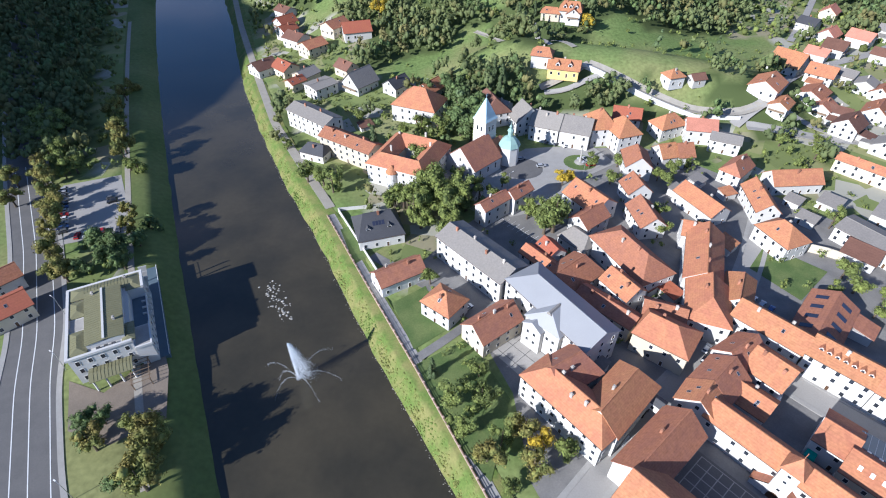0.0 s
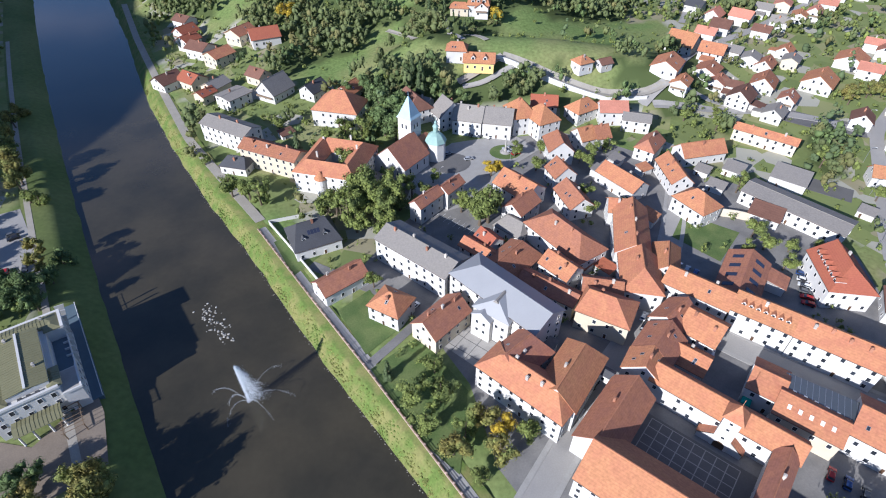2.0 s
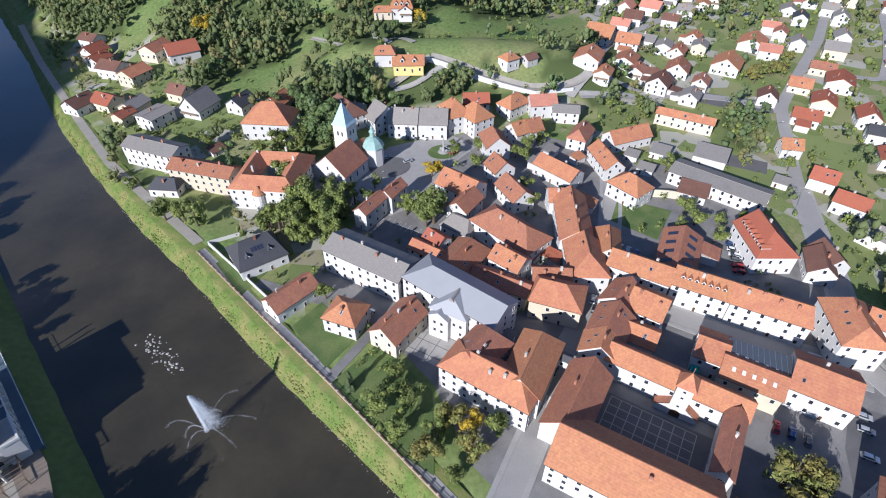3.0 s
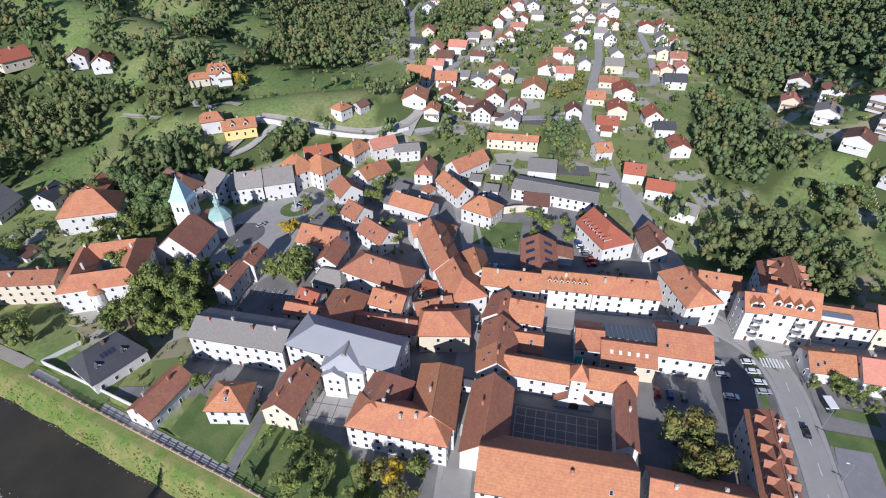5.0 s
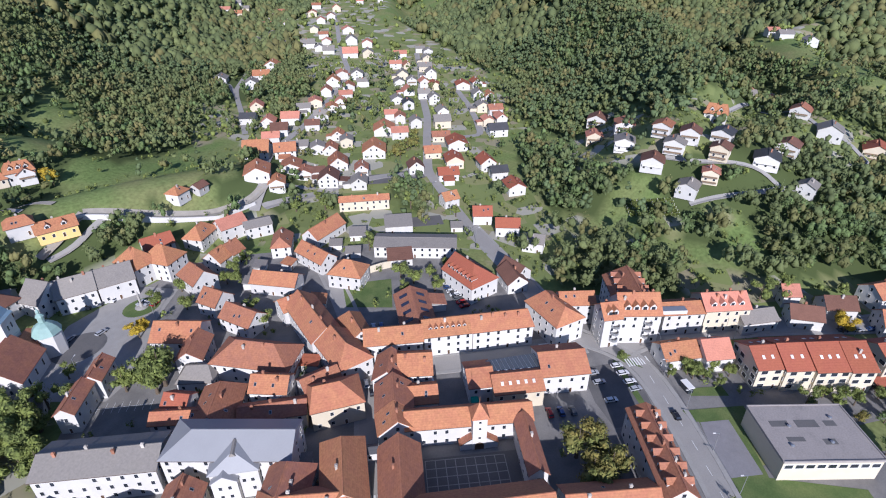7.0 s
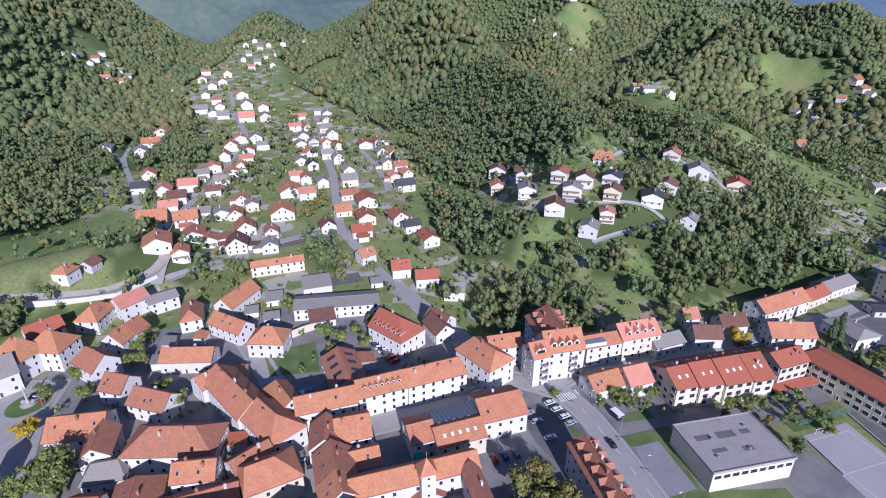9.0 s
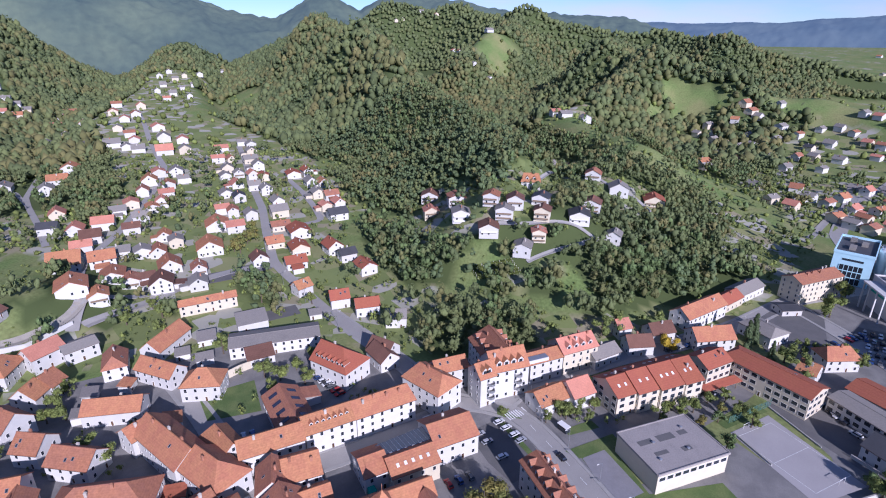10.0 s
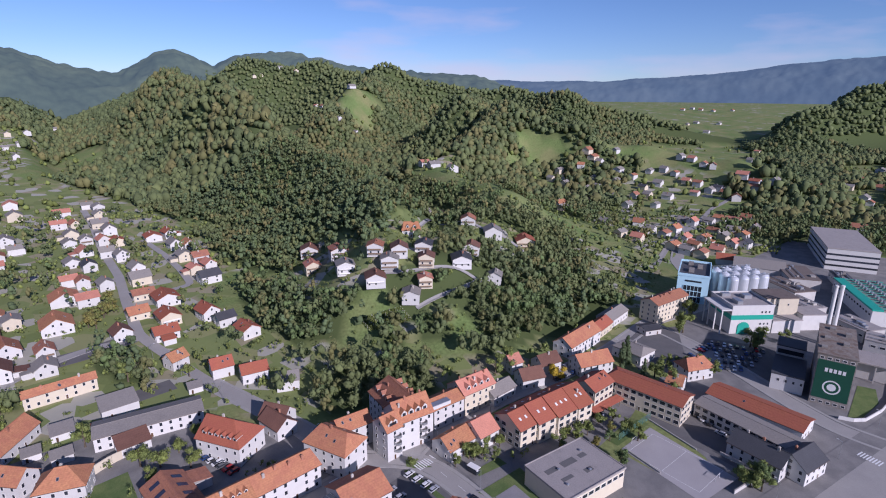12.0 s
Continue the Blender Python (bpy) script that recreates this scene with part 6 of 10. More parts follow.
plinth = new("tank_base", mesh_of(boxed(-16, 16, -17, 17, -1, 4), "tank_base", CONCRETE))
plinth.matrix_world = pose(314, -174, 0, 0, 0, 10)
tagged(plinth, "concrete plinth under storage tanks", "plinth", kind="structure")
brew = thing("brewery_hall", "white brewery hall with a teal band and arched teal gate", "brewery", pose(273, -150.7, 0, 0, 0, 4))
part("wall", boxed(-11.5, 11.5, -12.3, 12.3, -1, 16.4), WALL["white"], brew)
part("band", boxed(-11.65, 11.65, -12.45, 12.45, 8.6, 11.4), teal, brew)
for x0, x1, y0, y1 in ((-11.7, 11.7, 12.0, 12.5), (-11.7, 11.7, -12.5, -12.0), (-11.7, -11.2, -12, 12), (11.2, 11.7, -12, 12)):
    part("parapet", boxed(x0, x1, y0, y1, 16.4, 17.4), WALL["white"], brew)
part("roof", boxed(-11.2, 11.2, -12, 12, 16.4, 16.6), ROOF["flat"], brew)
for x, y, l, w in ((-5, 6, 3, 1.6), (3, -4, 2.2, 2.2), (6, 7, 1.4, 2.6)):
    part("roof_unit", boxed(x - l, x + l, y - w, y + w, 16.6, 18.6), STEEL, brew)
gt = part("gate", solid([[(3.4 * math.cos(math.pi * i / 10), y, 4.4 + 2.8 * math.sin(math.pi * i / 10)) for i in range(11)] + [(-3.4, y, 0), (3.4, y, 0)] for y in (-0.3, 0.3)]), teal, brew)
gt.matrix_local = pose(-11.6, 4.6, 0, 0, 0, 90)
for k in range(3):
    for z in (3.2, 6.0, 13.2):
        w = part("window", window_mesh(1.05, 1.45), None, brew)
        w.matrix_local = pose(-11.5, -9.8 + 2.2 * k, z - 0.8, 0, 0, -90)
part("cream_wing", boxed(-4, 11.5, -32, -12.52, -1, 18), WALL["cream"], brew)
part("wing_roof", boxed(-4.3, 11.8, -32.3, -12.52, 18, 18.5), ROOF["rust"], brew)
for y in (-16, -19.4, -26):
    w = part("window", window_mesh(1.05, 1.45), None, brew)
    w.matrix_local = pose(-4, y, 13.6, 0, 0, -90)
part("low_wing", boxed(-9, 4, -47, -32.32, -1, 9.4), WALL["white"], brew)
part("low_roof", boxed(-9.3, 4.3, -47.3, -32.32, 9.4, 9.9), ROOF["flat"], brew)
part("store_wall", boxed(-12, -4.02, -30, -12.52, -1, 7.6), WALL["white"], brew)
part("store_roof", boxed(-12.3, -4.02, -30.3, -12.52, 7.6, 8.1), ROOF["flat"], brew)
canopy = part("canopy", boxed(-11.7, 8, 12.5, 18.5, 14.2, 15.0), WALL["white"], brew)
for x in (-11.2, -4.6, 2, 7.4):
    part("canopy_post", boxed(x - 0.3, x + 0.3, 17.6, 18.2, -1, 14.2), WALL["white"], brew)
silo = thing("malt_tower", "tall weathered concrete brewery tower with a big green painted sign", "tower", pose(194.7, -151.5, 0, 0, 0, 56))
dkc = surface("weathered_concrete", (0.33, 0.295, 0.255), 0.9, 0.45, 5, 0.3, 0.5, 0.1, 0.0, other=(0.2, 0.18, 0.16))
part("wall", boxed(-7, 7, -28, 10, -1, 24), dkc, silo)
part("roof", boxed(-7.3, 7.3, -28.3, 10.3, 24, 24.5), surface("stained_roof_felt", (0.27, 0.235, 0.20), 0.95, 0.6, 3.5, 0.4, 0.8, 0.2, 0.0, other=(0.15, 0.11, 0.085)), silo)
for x, y, h in ((-3, -4, 1.2), (4, -9, 0.8), (-4, -16, 1.6), (2, -22, 1.0), (5, 3, 0.7)):
    part("roof_hatch", boxed(x - 1.1, x + 1.1, y - 1.4, y + 1.4, 24.5, 24.5 + h), ROOF["grey"], silo)
for k in range(9):
    w = part("window", framed(2.2, 1.3, 0.1, 0.12, (FRAME, GLASS)), None, silo)
    w.matrix_local = pose(-7, 6 - 4 * k, 21.2, 0, 0, -90)
sign = part("sign", boxed(-6.6, 6.6, 10.02, 10.14, 3.2, 21.5), surface("sign_green", (0.012, 0.075, 0.045), 0.6, 0.1, 3, 0.05, 0.4), silo, "dark green painted sign panel with white lettering bars and a ring")
for i in range(5):
    part("letter_bar", boxed(-3.9 + 1.6 * i, -2.8 + 1.6 * i, 10.16, 10.22, 16.2, 18.0), PAINT, sign)
ring_bm = bmesh.new()
for i in range(28):
    a, b = 2 * math.pi * i / 28, 2 * math.pi * (i + 1) / 28
    f = [ring_bm.verts.new((r * math.cos(t), 10.18, 9.2 + r * math.sin(t))) for r, t in ((2.7, a), (3.3, a), (3.3, b), (2.7, b))]
    ring_bm.faces.new(f)
bmesh.ops.remove_doubles(ring_bm, verts=ring_bm.verts, dist=0.01)
part("emblem_ring", ring_bm, PAINT, sign)
part("emblem", solid([[(1.7 * math.cos(2 * math.pi * i / 12), y, 9.2 + 1.7 * math.sin(2 * math.pi * i / 12)) for i in range(12)] for y in (10.16, 10.2)]), PAINT, sign)
for i in range(5):
    for z in (0.8, 21.9):
        w = part("window", framed(1.6, 1.2, 0.1, 0.12, (FRAME, GLASS)), None, silo)
        w.matrix_local = pose(5.4 - 2.7 * i, 10, z, 0, 0, 180)
low = thing("brewery_annex", "white brewery annex with a dark flat roof", "annex", pose(205, -142, 0, 0, 0, 56))
part("wall", boxed(-4, 9, -12, 10, -1, 7.8), WALL["white"], low)
part("roof", boxed(-4.2, 9.2, -12.1, 10.2, 7.8, 8.4), ROOF["dark"], low)
part("upper_wall", boxed(-3, 9, -24, -12.3, -1, 13), WALL["grey"], low)
part("window_band", boxed(-2.4, 8.4, -12.28, -12.18, 9.4, 11.6), GLASS, low)
part("upper_roof", boxed(-3.2, 9.2, -24.2, -12.25, 13, 13.5), ROOF["dark"], low)
for i in range(4):
    w = part("window", window_mesh(1.05, 1.45), None, low)
    w.matrix_local = pose(6 - 3 * i, 10, 4.5, 0, 0, 180)
stack = thing("chimney_stack", "pair of tall slender pale steel stacks", "chimney", pose(247, -184.5, 0, 0, 0, 0))
for y in (0, -3.4):
    s = part("flue", lathe(((1.0, -1), (0.9, 34), (1.0, 34.2), (1.0, 35), (0.7, 35.2)), 14), FRAME, stack)
    s.location = (0, y, 0)
# yard wall, lawn and loading block beside the tower
area("lawn", (177.4, -148.7, 176.7, -154.1, 188.7, -170.4, 200.8, -178.2, 204, -172), LAWN, "green lawn inside a white wall", "lawn", 0.16)
yw = thing("yard_wall", "low curved white wall round a lawn", "wall", pose(0, 0, 0), kind="structure")
for (x0, y0), (x1, y1) in zip(((176.5, -144), (174.6, -149), (175.0, -154.5), (182.0, -166.5), (192, -179)), ((174.6, -149), (175.0, -154.5), (182.0, -166.5), (192, -179), (205, -190))):
    g = part("wall_run", boxed(0, math.hypot(x1 - x0, y1 - y0), -0.2, 0.2, -0.4, 1.6), WALL["white"], yw)
    g.matrix_local = pose(x0, y0, 0, 0, 0, math.degrees(math.atan2(y1 - y0, x1 - x0)))
blk = thing("loading_block", "grey concrete loading block with a canopy", "works building", pose(214, -186, 0, 0, 0, 56))
part("wall", boxed(-9, 9, -6, 6, -1, 9), WALL["grey"], blk)
part("roof", boxed(-9.4, 9.4, -6.4, 9.5, 9, 9.6), ROOF["flat"], blk)
for x in (-8, 0, 8):
    part("post", boxed(x - 0.25, x + 0.25, 8.6, 9.1, -1, 9), CONCRETE, blk)
works = thing("works_hall", "large white works hall with dark window bands", "hall", pose(412, -306, 0, 0, 0, -24))
part("wall", boxed(-38, 38, -17, 17, -3, 17), WALL["white"], works)
part("roof", boxed(-38.3, 38.3, -17.3, 17.3, 17, 17.8), ROOF["flat"], works)
for z in (3, 7.4, 11.8):
    part("window_band", boxed(-38.1, 38.1, -17.1, 17.1, z, z + 1.5), GLASS, works)
shed = thing("works_shed", "low shed with a teal and grey sheet roof", "shed", pose(299, -251, 0, 0, 0, -16))
part("wall", boxed(-30, 30, -14, 14, -1, 9.6), WALL["white"], shed)
part("teal_edge", boxed(-30.3, 30.3, 8.5, 14.4, 9.6, 10.6), teal, shed)
part("roof", boxed(-30.3, 30.3, -14.3, 8.49, 9.6, 10.4), ROOF["grey"], shed)
for k in range(30):
    part("roof_rib", boxed(-29.6 + 2.03 * k, -29.2 + 2.03 * k, -14.2, 8.4, 10.4, 10.62), teal if k % 3 else ROOF["dark"], shed)
for i in range(13):
    for y in (-9.5, -3, 3.5):
        v = part("roof_vent", SHARED.setdefault("roof_vent", mesh_of(lathe(((0.8, 10.4), (0.8, 11.6), (1.1, 11.7), (0.2, 12.2))), "roof_vent", STEEL)), None, shed)
        v.location = (-26 + 4.3 * i, y, 0)
for i in range(14):
    w = part("window", framed(2.4, 1.6, 0.1, 0.12, (FRAME, GLASS)), None, shed)
    w.matrix_local = pose(-27 + 4.2 * i, 14, 5.6, 0, 0, 180)
grain = thing("works_hall", "grey gabled works hall with a shallow sheet roof", "hall", pose(372, -216, 0, 0, 0, 62))
gables(grain, 34, 26, 7.5, 16, 0, 0, "grey", "grey", chim=0, detail=0)
rw = random.Random(29)
for x, y, l, w, h, turn, cover in ((318, -205, 30, 16, 10, 12, "rust"), (292, -199, 24, 13, 8, 12, "flat"), (350, -232, 34, 20, 8, -16, "rust"), (262, -212, 22, 14, 7, 12, "flat"), (240, -212, 18, 14, 7, 50, "flat"), (345, -262, 30, 10, 6, -20, "dark")):
    b = thing("works_building", {"rust": "grey works building with a rusty brown flat roof", "flat": "grey flat-roofed works building with roof units", "dark": "low works building with a dark flat roof"}[cover], "works building", pose(x, y, 0, 0, 0, turn))
    part("wall", boxed(-l / 2, l / 2, -w / 2, w / 2, -2, h), WALL["grey"], b)
    part("roof", boxed(-l / 2 - 0.2, l / 2 + 0.2, -w / 2 - 0.2, w / 2 + 0.2, h, h + 0.5), ROOF[cover], b)
    for i in range(int(l / 4)):
        v = part("window", framed(2.4, 1.4, 0.1, 0.12, (FRAME, GLASS)), None, b)
        v.matrix_local = pose(-l / 2 + 2 + 4 * i, w / 2, h * 0.5, 0, 0, 180)
    for k in range(5):
        u, v = rw.uniform(-0.4, 0.4) * l, rw.uniform(-0.36, 0.36) * w
        a, c = rw.uniform(0.6, 2.2), rw.uniform(0.6, 1.6)
        part("roof_unit", boxed(u - a, u + a, v - c, v + c, h + 0.5, h + 0.5 + rw.uniform(0.7, 2.0)), rw.choice((STEEL, ROOF["grey"], CONCRETE)), b)
    for k in range(2):
        v = rw.uniform(-0.4, 0.4) * w
        part("pipe", boxed(-0.46 * l, 0.46 * l, v - 0.2, v + 0.2, h + 0.9, h + 1.3), STEEL, b)

# ---- passage over the street, square, sheds and walls of the old town ----
bridge = thing("covered_passage", "white covered passage bridging a narrow street, dark sheet roof", "passage", pose(55.6, 82.4, 0, 0, 0, -48))
part("wall", boxed(-4.6, 4.6, -1.5, 1.5, 4.4, 7.2), WALL["white"], bridge)
part("roof", solid([[(-4.6, -1.8, 7.2), (4.6, -1.8, 7.2), (4.6, 1.8, 7.2), (-4.6, 1.8, 7.2)], [(-4.6, -1.8, 7.35), (4.6, -1.8, 7.35), (4.6, 1.8, 7.35), (-4.6, 1.8, 7.35)], [(-4.6, -0.1, 8.3), (4.6, -0.1, 8.3), (4.6, 0.1, 8.3), (-4.6, 0.1, 8.3)]]), ROOF["dark"], bridge)
for x in (-2.2, 0, 2.2):
    part("window", window_mesh(1.05, 1.45), None, bridge).location = (x, -1.5, 5.0)

column = thing("monument_column", "pale stone column on a round stepped base in the square", "monument", pose(62.7, 210.6, 0.1))
part("steps", lathe(((2.6, 0), (2.6, 0.2), (2.0, 0.22), (2.0, 0.42), (1.4, 0.44), (1.4, 0.64)), 16), CONCRETE, column)
part("shaft", lathe(((0.7, 0.6), (0.7, 1.6), (0.42, 1.8), (0.36, 5.4), (0.55, 5.6), (0.55, 5.9)), 12), CONCRETE, column)
part("figure", lathe(((0.3, 5.9), (0.42, 6.4), (0.26, 7.2), (0.18, 7.4), (0.2, 7.7), (0.05, 7.9)), 10), CONCRETE, column)
area("flower_bed", [c for k in range(18) for c in (62.7 + 7.5 * math.cos(k * math.pi / 9), 210.6 + 6.5 * math.sin(k * math.pi / 9))], LAWN, "round lawn bed about the column", "lawn", 0.17)
area("square", [c for k in range(20) for c in (35.5 + 9.5 * math.cos(k * math.pi / 10), 205.5 + 8.5 * math.sin(k * math.pi / 10))], ASPHALT, "dark round patch of paving in the square", "square", 0.115)

bays = thing("parking_lines", "white painted parking bay lines on asphalt", "road marking", pose(28.5, 163.5, 0.11, 0, 0, -47), kind="structure")
for i in range(9):
    part("line", boxed(-9.6 + 2.4 * i, -9.5 + 2.4 * i, -2.4, 2.4, 0, 0.01), PAINT, bays)
part("line", boxed(-9.6, 9.7, -0.05, 0.05, 0.004, 0.014), PAINT, bays)


def shed(x, y, rot, L, W, he, roof, wall="white"):
    """A low lean-to or garage with a single pitch."""
    ob = thing("shed", f"low {wall} outbuilding with a {WORDS[roof]} lean-to roof", "shed", pose(x, y, 0, 0, 0, rot), "outbuildings")
    part("wall", boxed(-L / 2, L / 2, -W / 2, W / 2, -0.5, he), WALL[wall], ob)
    q = [(-L / 2 - 0.3, -W / 2 - 0.4, he), (L / 2 + 0.3, -W / 2 - 0.4, he), (L / 2 + 0.3, W / 2 + 0.3, he + W * 0.22), (-L / 2 - 0.3, W / 2 + 0.3, he + W * 0.22)]
    part("roof", solid([q, [(u, v, w + 0.16) for u, v, w in q]]), ROOF[roof], ob)
    d = part("door", door_mesh(1.1, 2.1), None, ob)
    d.location = (-L / 4, -W / 2, 0.05)
    HOUSES.append((x, y, max(L, W) / 2))


for place in ((75.9, 126.7, -60, 9, 4.5, 3.0, "red"), (76.1, 114.5, -20, 8, 5, 3.4, "old"), (68.0, 131.1, -60, 11, 4.5, 2.8, "old"), (109.3, 192.3, 40, 7, 5, 3.0, "grey"), (142.9, 165.9, -50, 7, 5, 2.8, "grey"), (157.5, 176.1, -50, 8, 7, 3.0, "grey"), (176.0, 164.5, -48, 14, 10, 4.2, "grey"), (143.7, 178.1, -50, 6, 5, 2.6, "grey"), (105.0, 150.5, 40, 7, 6, 3.0, "orange"), (-38.4, 241.1, 30, 7, 5, 2.8, "brown"), (88.6, 126.5, -20, 5, 4, 3.0, "grey"), (60.8, 150.6, 30, 7, 4, 2.8, "red"), (118.5, 183.5, 20, 6, 4.5, 2.8, "orange"), (98.0, 186.0, 40, 6, 4, 2.8, "grey"), (160.5, 160.5, -50, 9, 5, 3.2, "brown"), (131.5, 109.0, 44, 7, 6, 3.4, "old"), (192.5, 139.0, -55, 6, 5, 2.6, "grey"), (44.6, 97.4, -47, 8, 4, 3.2, "grey")):
    shed(*place)

yard_wall_m = WALL["cream"]
old_wall = thing("yard_wall", "tall cream rendered wall along a garden lawn", "wall", pose(0, 0, 0), kind="structure")
for (x0, y0), (x1, y1) in (((121.5, 155.0), (140.4, 147.0)), ((140.4, 147.0), (146.5, 143.0))):
    g = part("wall_run", boxed(0, math.hypot(x1 - x0, y1 - y0), -0.2, 0.2, -0.3, 3.6), yard_wall_m, old_wall)
    g.matrix_local = pose(x0, y0, 0, 0, 0, math.degrees(math.atan2(y1 - y0, x1 - x0)))

# ---- fountain and stones in the river ----
spray = bpy.data.materials.new("water_spray")
spray.use_nodes = True
spray.node_tree.nodes["Principled BSDF"].inputs["Base Color"].default_value = (0.97, 0.98, 1.0, 1)
spray.node_tree.nodes["Principled BSDF"].inputs["Roughness"].default_value = 0.5
spray_n = spray.node_tree.nodes
spray_t, spray_m = spray_n.new("ShaderNodeBsdfTranslucent"), spray_n.new("ShaderNodeMixShader")
spray_t.inputs["Color"].default_value = (0.9, 0.93, 0.95, 1)
spray_m.inputs[0].default_value = 0.4
spray.node_tree.links.new(spray_n["Principled BSDF"].outputs[0], spray_m.inputs[1])
spray.node_tree.links.new(spray_t.outputs[0], spray_m.inputs[2])
spray.node_tree.links.new(spray_m.outputs[0], spray_n["Material Output"].inputs["Surface"])
rf = random.Random(5)


def drops(points, size):
    """A cloud of small drops."""
    bm = bmesh.new()
    for c in points:
        r = size * rf.uniform(0.5, 1.3)
        v = [bm.verts.new(Vector(c) + Vector(p) * r) for p in ((1.1, 0, -0.5), (-0.55, 0.95, -0.5), (-0.55, -0.95, -0.5), (0, 0, 0.9))]
        for q in ((0, 1, 3), (1, 2, 3), (2, 0, 3), (2, 1, 0)):
            bm.faces.new([v[i] for i in q])
    return bm


def arc(dx, dy, up, n, spread):
    for _ in range(n):
        t = rf.random()
        s = spread * (0.3 + t)
        yield dx * t + rf.gauss(0, s), dy * t + rf.gauss(0, s), max(0.02, up * 4 * t * (1 - t) + rf.gauss(0, s))


def plume(n):
    """Water rising in one column and blown aside as it falls."""
    for _ in range(n):
        h = 16.5 * rf.random() ** 0.8
        s = 0 if rf.random() < 0.3 else rf.random() ** 0.9 * (1 - h / 16.5) ** 0.8 * 6.4
        g = 0.2 + 0.16 * s
        yield s * 0.70 + rf.gauss(0, g), s * 0.45 + rf.gauss(0, g) - 0.3 * s, max(0.05, h + rf.gauss(0, 0.2))


fountain = thing("fountain", "white spraying fountain jet rising from the river", "fountain", pose(-44.0, 96.6, -5.2))
part("nozzle", lathe(((0.7, -0.6), (0.7, 0.15), (0.25, 0.2), (0.2, 0.6)), 12), STEEL, fountain)
tagged(part("jet", drops(plume(9500), 0.075), spray, fountain), kind="stuff")
for dx, dy in ((8.7, 11.2), (13.6, -0.6), (7.9, -8.1), (-5.7, -0.7), (-11, 4.6), (-5.2, -7.5), (4, 5)):
    tagged(part("side_jet", drops(arc(dx, dy, 4.4, 260, 0.16), 0.05), spray, fountain), kind="stuff")
EDGE_STONE = surface("bank_stone", (0.24, 0.22, 0.18), 0.95, 0.3, 2, 0.3, 0.3, 0.3, 0.3, tone="tone")
stone_m = surface("river_stone", (0.36, 0.34, 0.30), 0.9, 0.3, 1, 0.3, 0.2, 0.4, 0.3)
stones = []
for k in range(5):
    bm = bmesh.new()
    bmesh.ops.create_icosphere(bm, subdivisions=2, radius=1)
    for v in bm.verts:
        v.co *= 1 + 0.35 * noise.noise(v.co * 1.3 + Vector((k * 7, 0, 0)))
        v.co.z *= 0.55
    stones.append(mesh_of(bm, "river_stone", stone_m))
for k in range(88):
    s = rf.random()
    x, y = -63.0 + 10.5 * s + rf.gauss(0, 1.5), 138.0 - 18.0 * s + rf.gauss(0, 1.7)
    ob = new("river_stone", stones[k % 5])
    r = rf.uniform(0.12, 0.5)
    ob.matrix_world = pose(x, y, -5.25, 0, 0, rf.uniform(0, 360)) @ Matrix.Scale(r, 4)
    tagged(ob, "pale rounded river stone in shallow water", "stone", "stones in the river")

# ---- houses of the side valley, the terrace and the far villages ----
house(-111.1, 394.7, 141, 12.0, 10.2, 5.4, 26, 0, 0, "brown", "white", chim=1, detail=2, group="hillside houses", over=0.7)
house(-107.5, 377.0, 49, 12.4, 10.5, 5.4, 34, 0, 0, "red", "white", chim=1, detail=2, group="hillside houses", over=0.7, balc=1)
house(-103.6, 363.5, 50, 11.2, 9.5, 5.8, 30, 0, 0, "red", "white", chim=1, detail=2, group="hillside houses", over=0.7)
house(-94.3, 349.5, 144, 13.9, 11.8, 5.4, 26, 0, 0, "brown", "white", chim=1, detail=2, group="hillside houses", over=0.7, balc=1)
house(-81.2, 334.3, 47, 14.0, 11.9, 5.8, 26, 0, 0, "orange", "cream", chim=1, detail=2, group="hillside houses", over=0.7)
house(-70.0, 357.2, 51, 14.6, 12.4, 5.4, 26, 0, 0, "old", "cream", chim=1, detail=2, group="hillside houses", over=0.7, balc=1)
house(-106.6, 310.2, 48, 13.4, 11.4, 4.8, 30, 0, 0, "brown", "white", chim=1, detail=2, group="hillside houses", over=0.7)
house(-92.9, 308.3, 137, 12.5, 10.7, 4.8, 30, 0, 0, "red", "cream", chim=1, detail=2, group="hillside houses", over=0.7)
house(-78.7, 297.8, 54, 12.0, 10.2, 4.8, 26, 0, 0, "grey", "cream", chim=1, detail=2, group="hillside houses", over=0.7, balc=1)
house(-83.0, 288.3, 49, 9.0, 7.6, 4.8, 26, 0, 0, "red", "cream", chim=1, detail=2, group="hillside houses", over=0.7)
house(-67.0, 280.1, 45, 13.9, 11.8, 6.2, 8, 0, 0, "grey", "white", chim=1, detail=2, group="hillside houses", over=0.7)
house(-55.9, 302.9, 138, 10.7, 9.1, 4.8, 34, 0, 0, "brown", "cream", chim=1, detail=2, group="hillside houses", over=0.7, balc=1)
house(-45.9, 284.3, 50, 15.2, 12.9, 4.8, 44, 0, 0, "grey", "white", chim=1, detail=2, group="hillside houses", over=0.7, balc=1)
house(-25.2, 278.9, 49, 11.7, 10.0, 4.8, 34, 0, 0, "dark", "white", chim=1, detail=2, group="hillside houses", over=0.7)
house(-6.6, 269.9, 52, 11.9, 10.1, 4.8, 34, 0, 0, "orange", "white", chim=1, detail=2, group="hillside houses", over=0.7)
house(-139.9, 116.4, 47, 12.3, 10.4, 5.8, 26, 0, 0, "red", "cream", chim=1, detail=2, group="hillside houses", over=0.7)
house(-149.4, 130.0, 48, 9.5, 8.1, 5.8, 34, 0, 0, "old", "white", chim=1, detail=2, group="hillside houses", over=0.7)
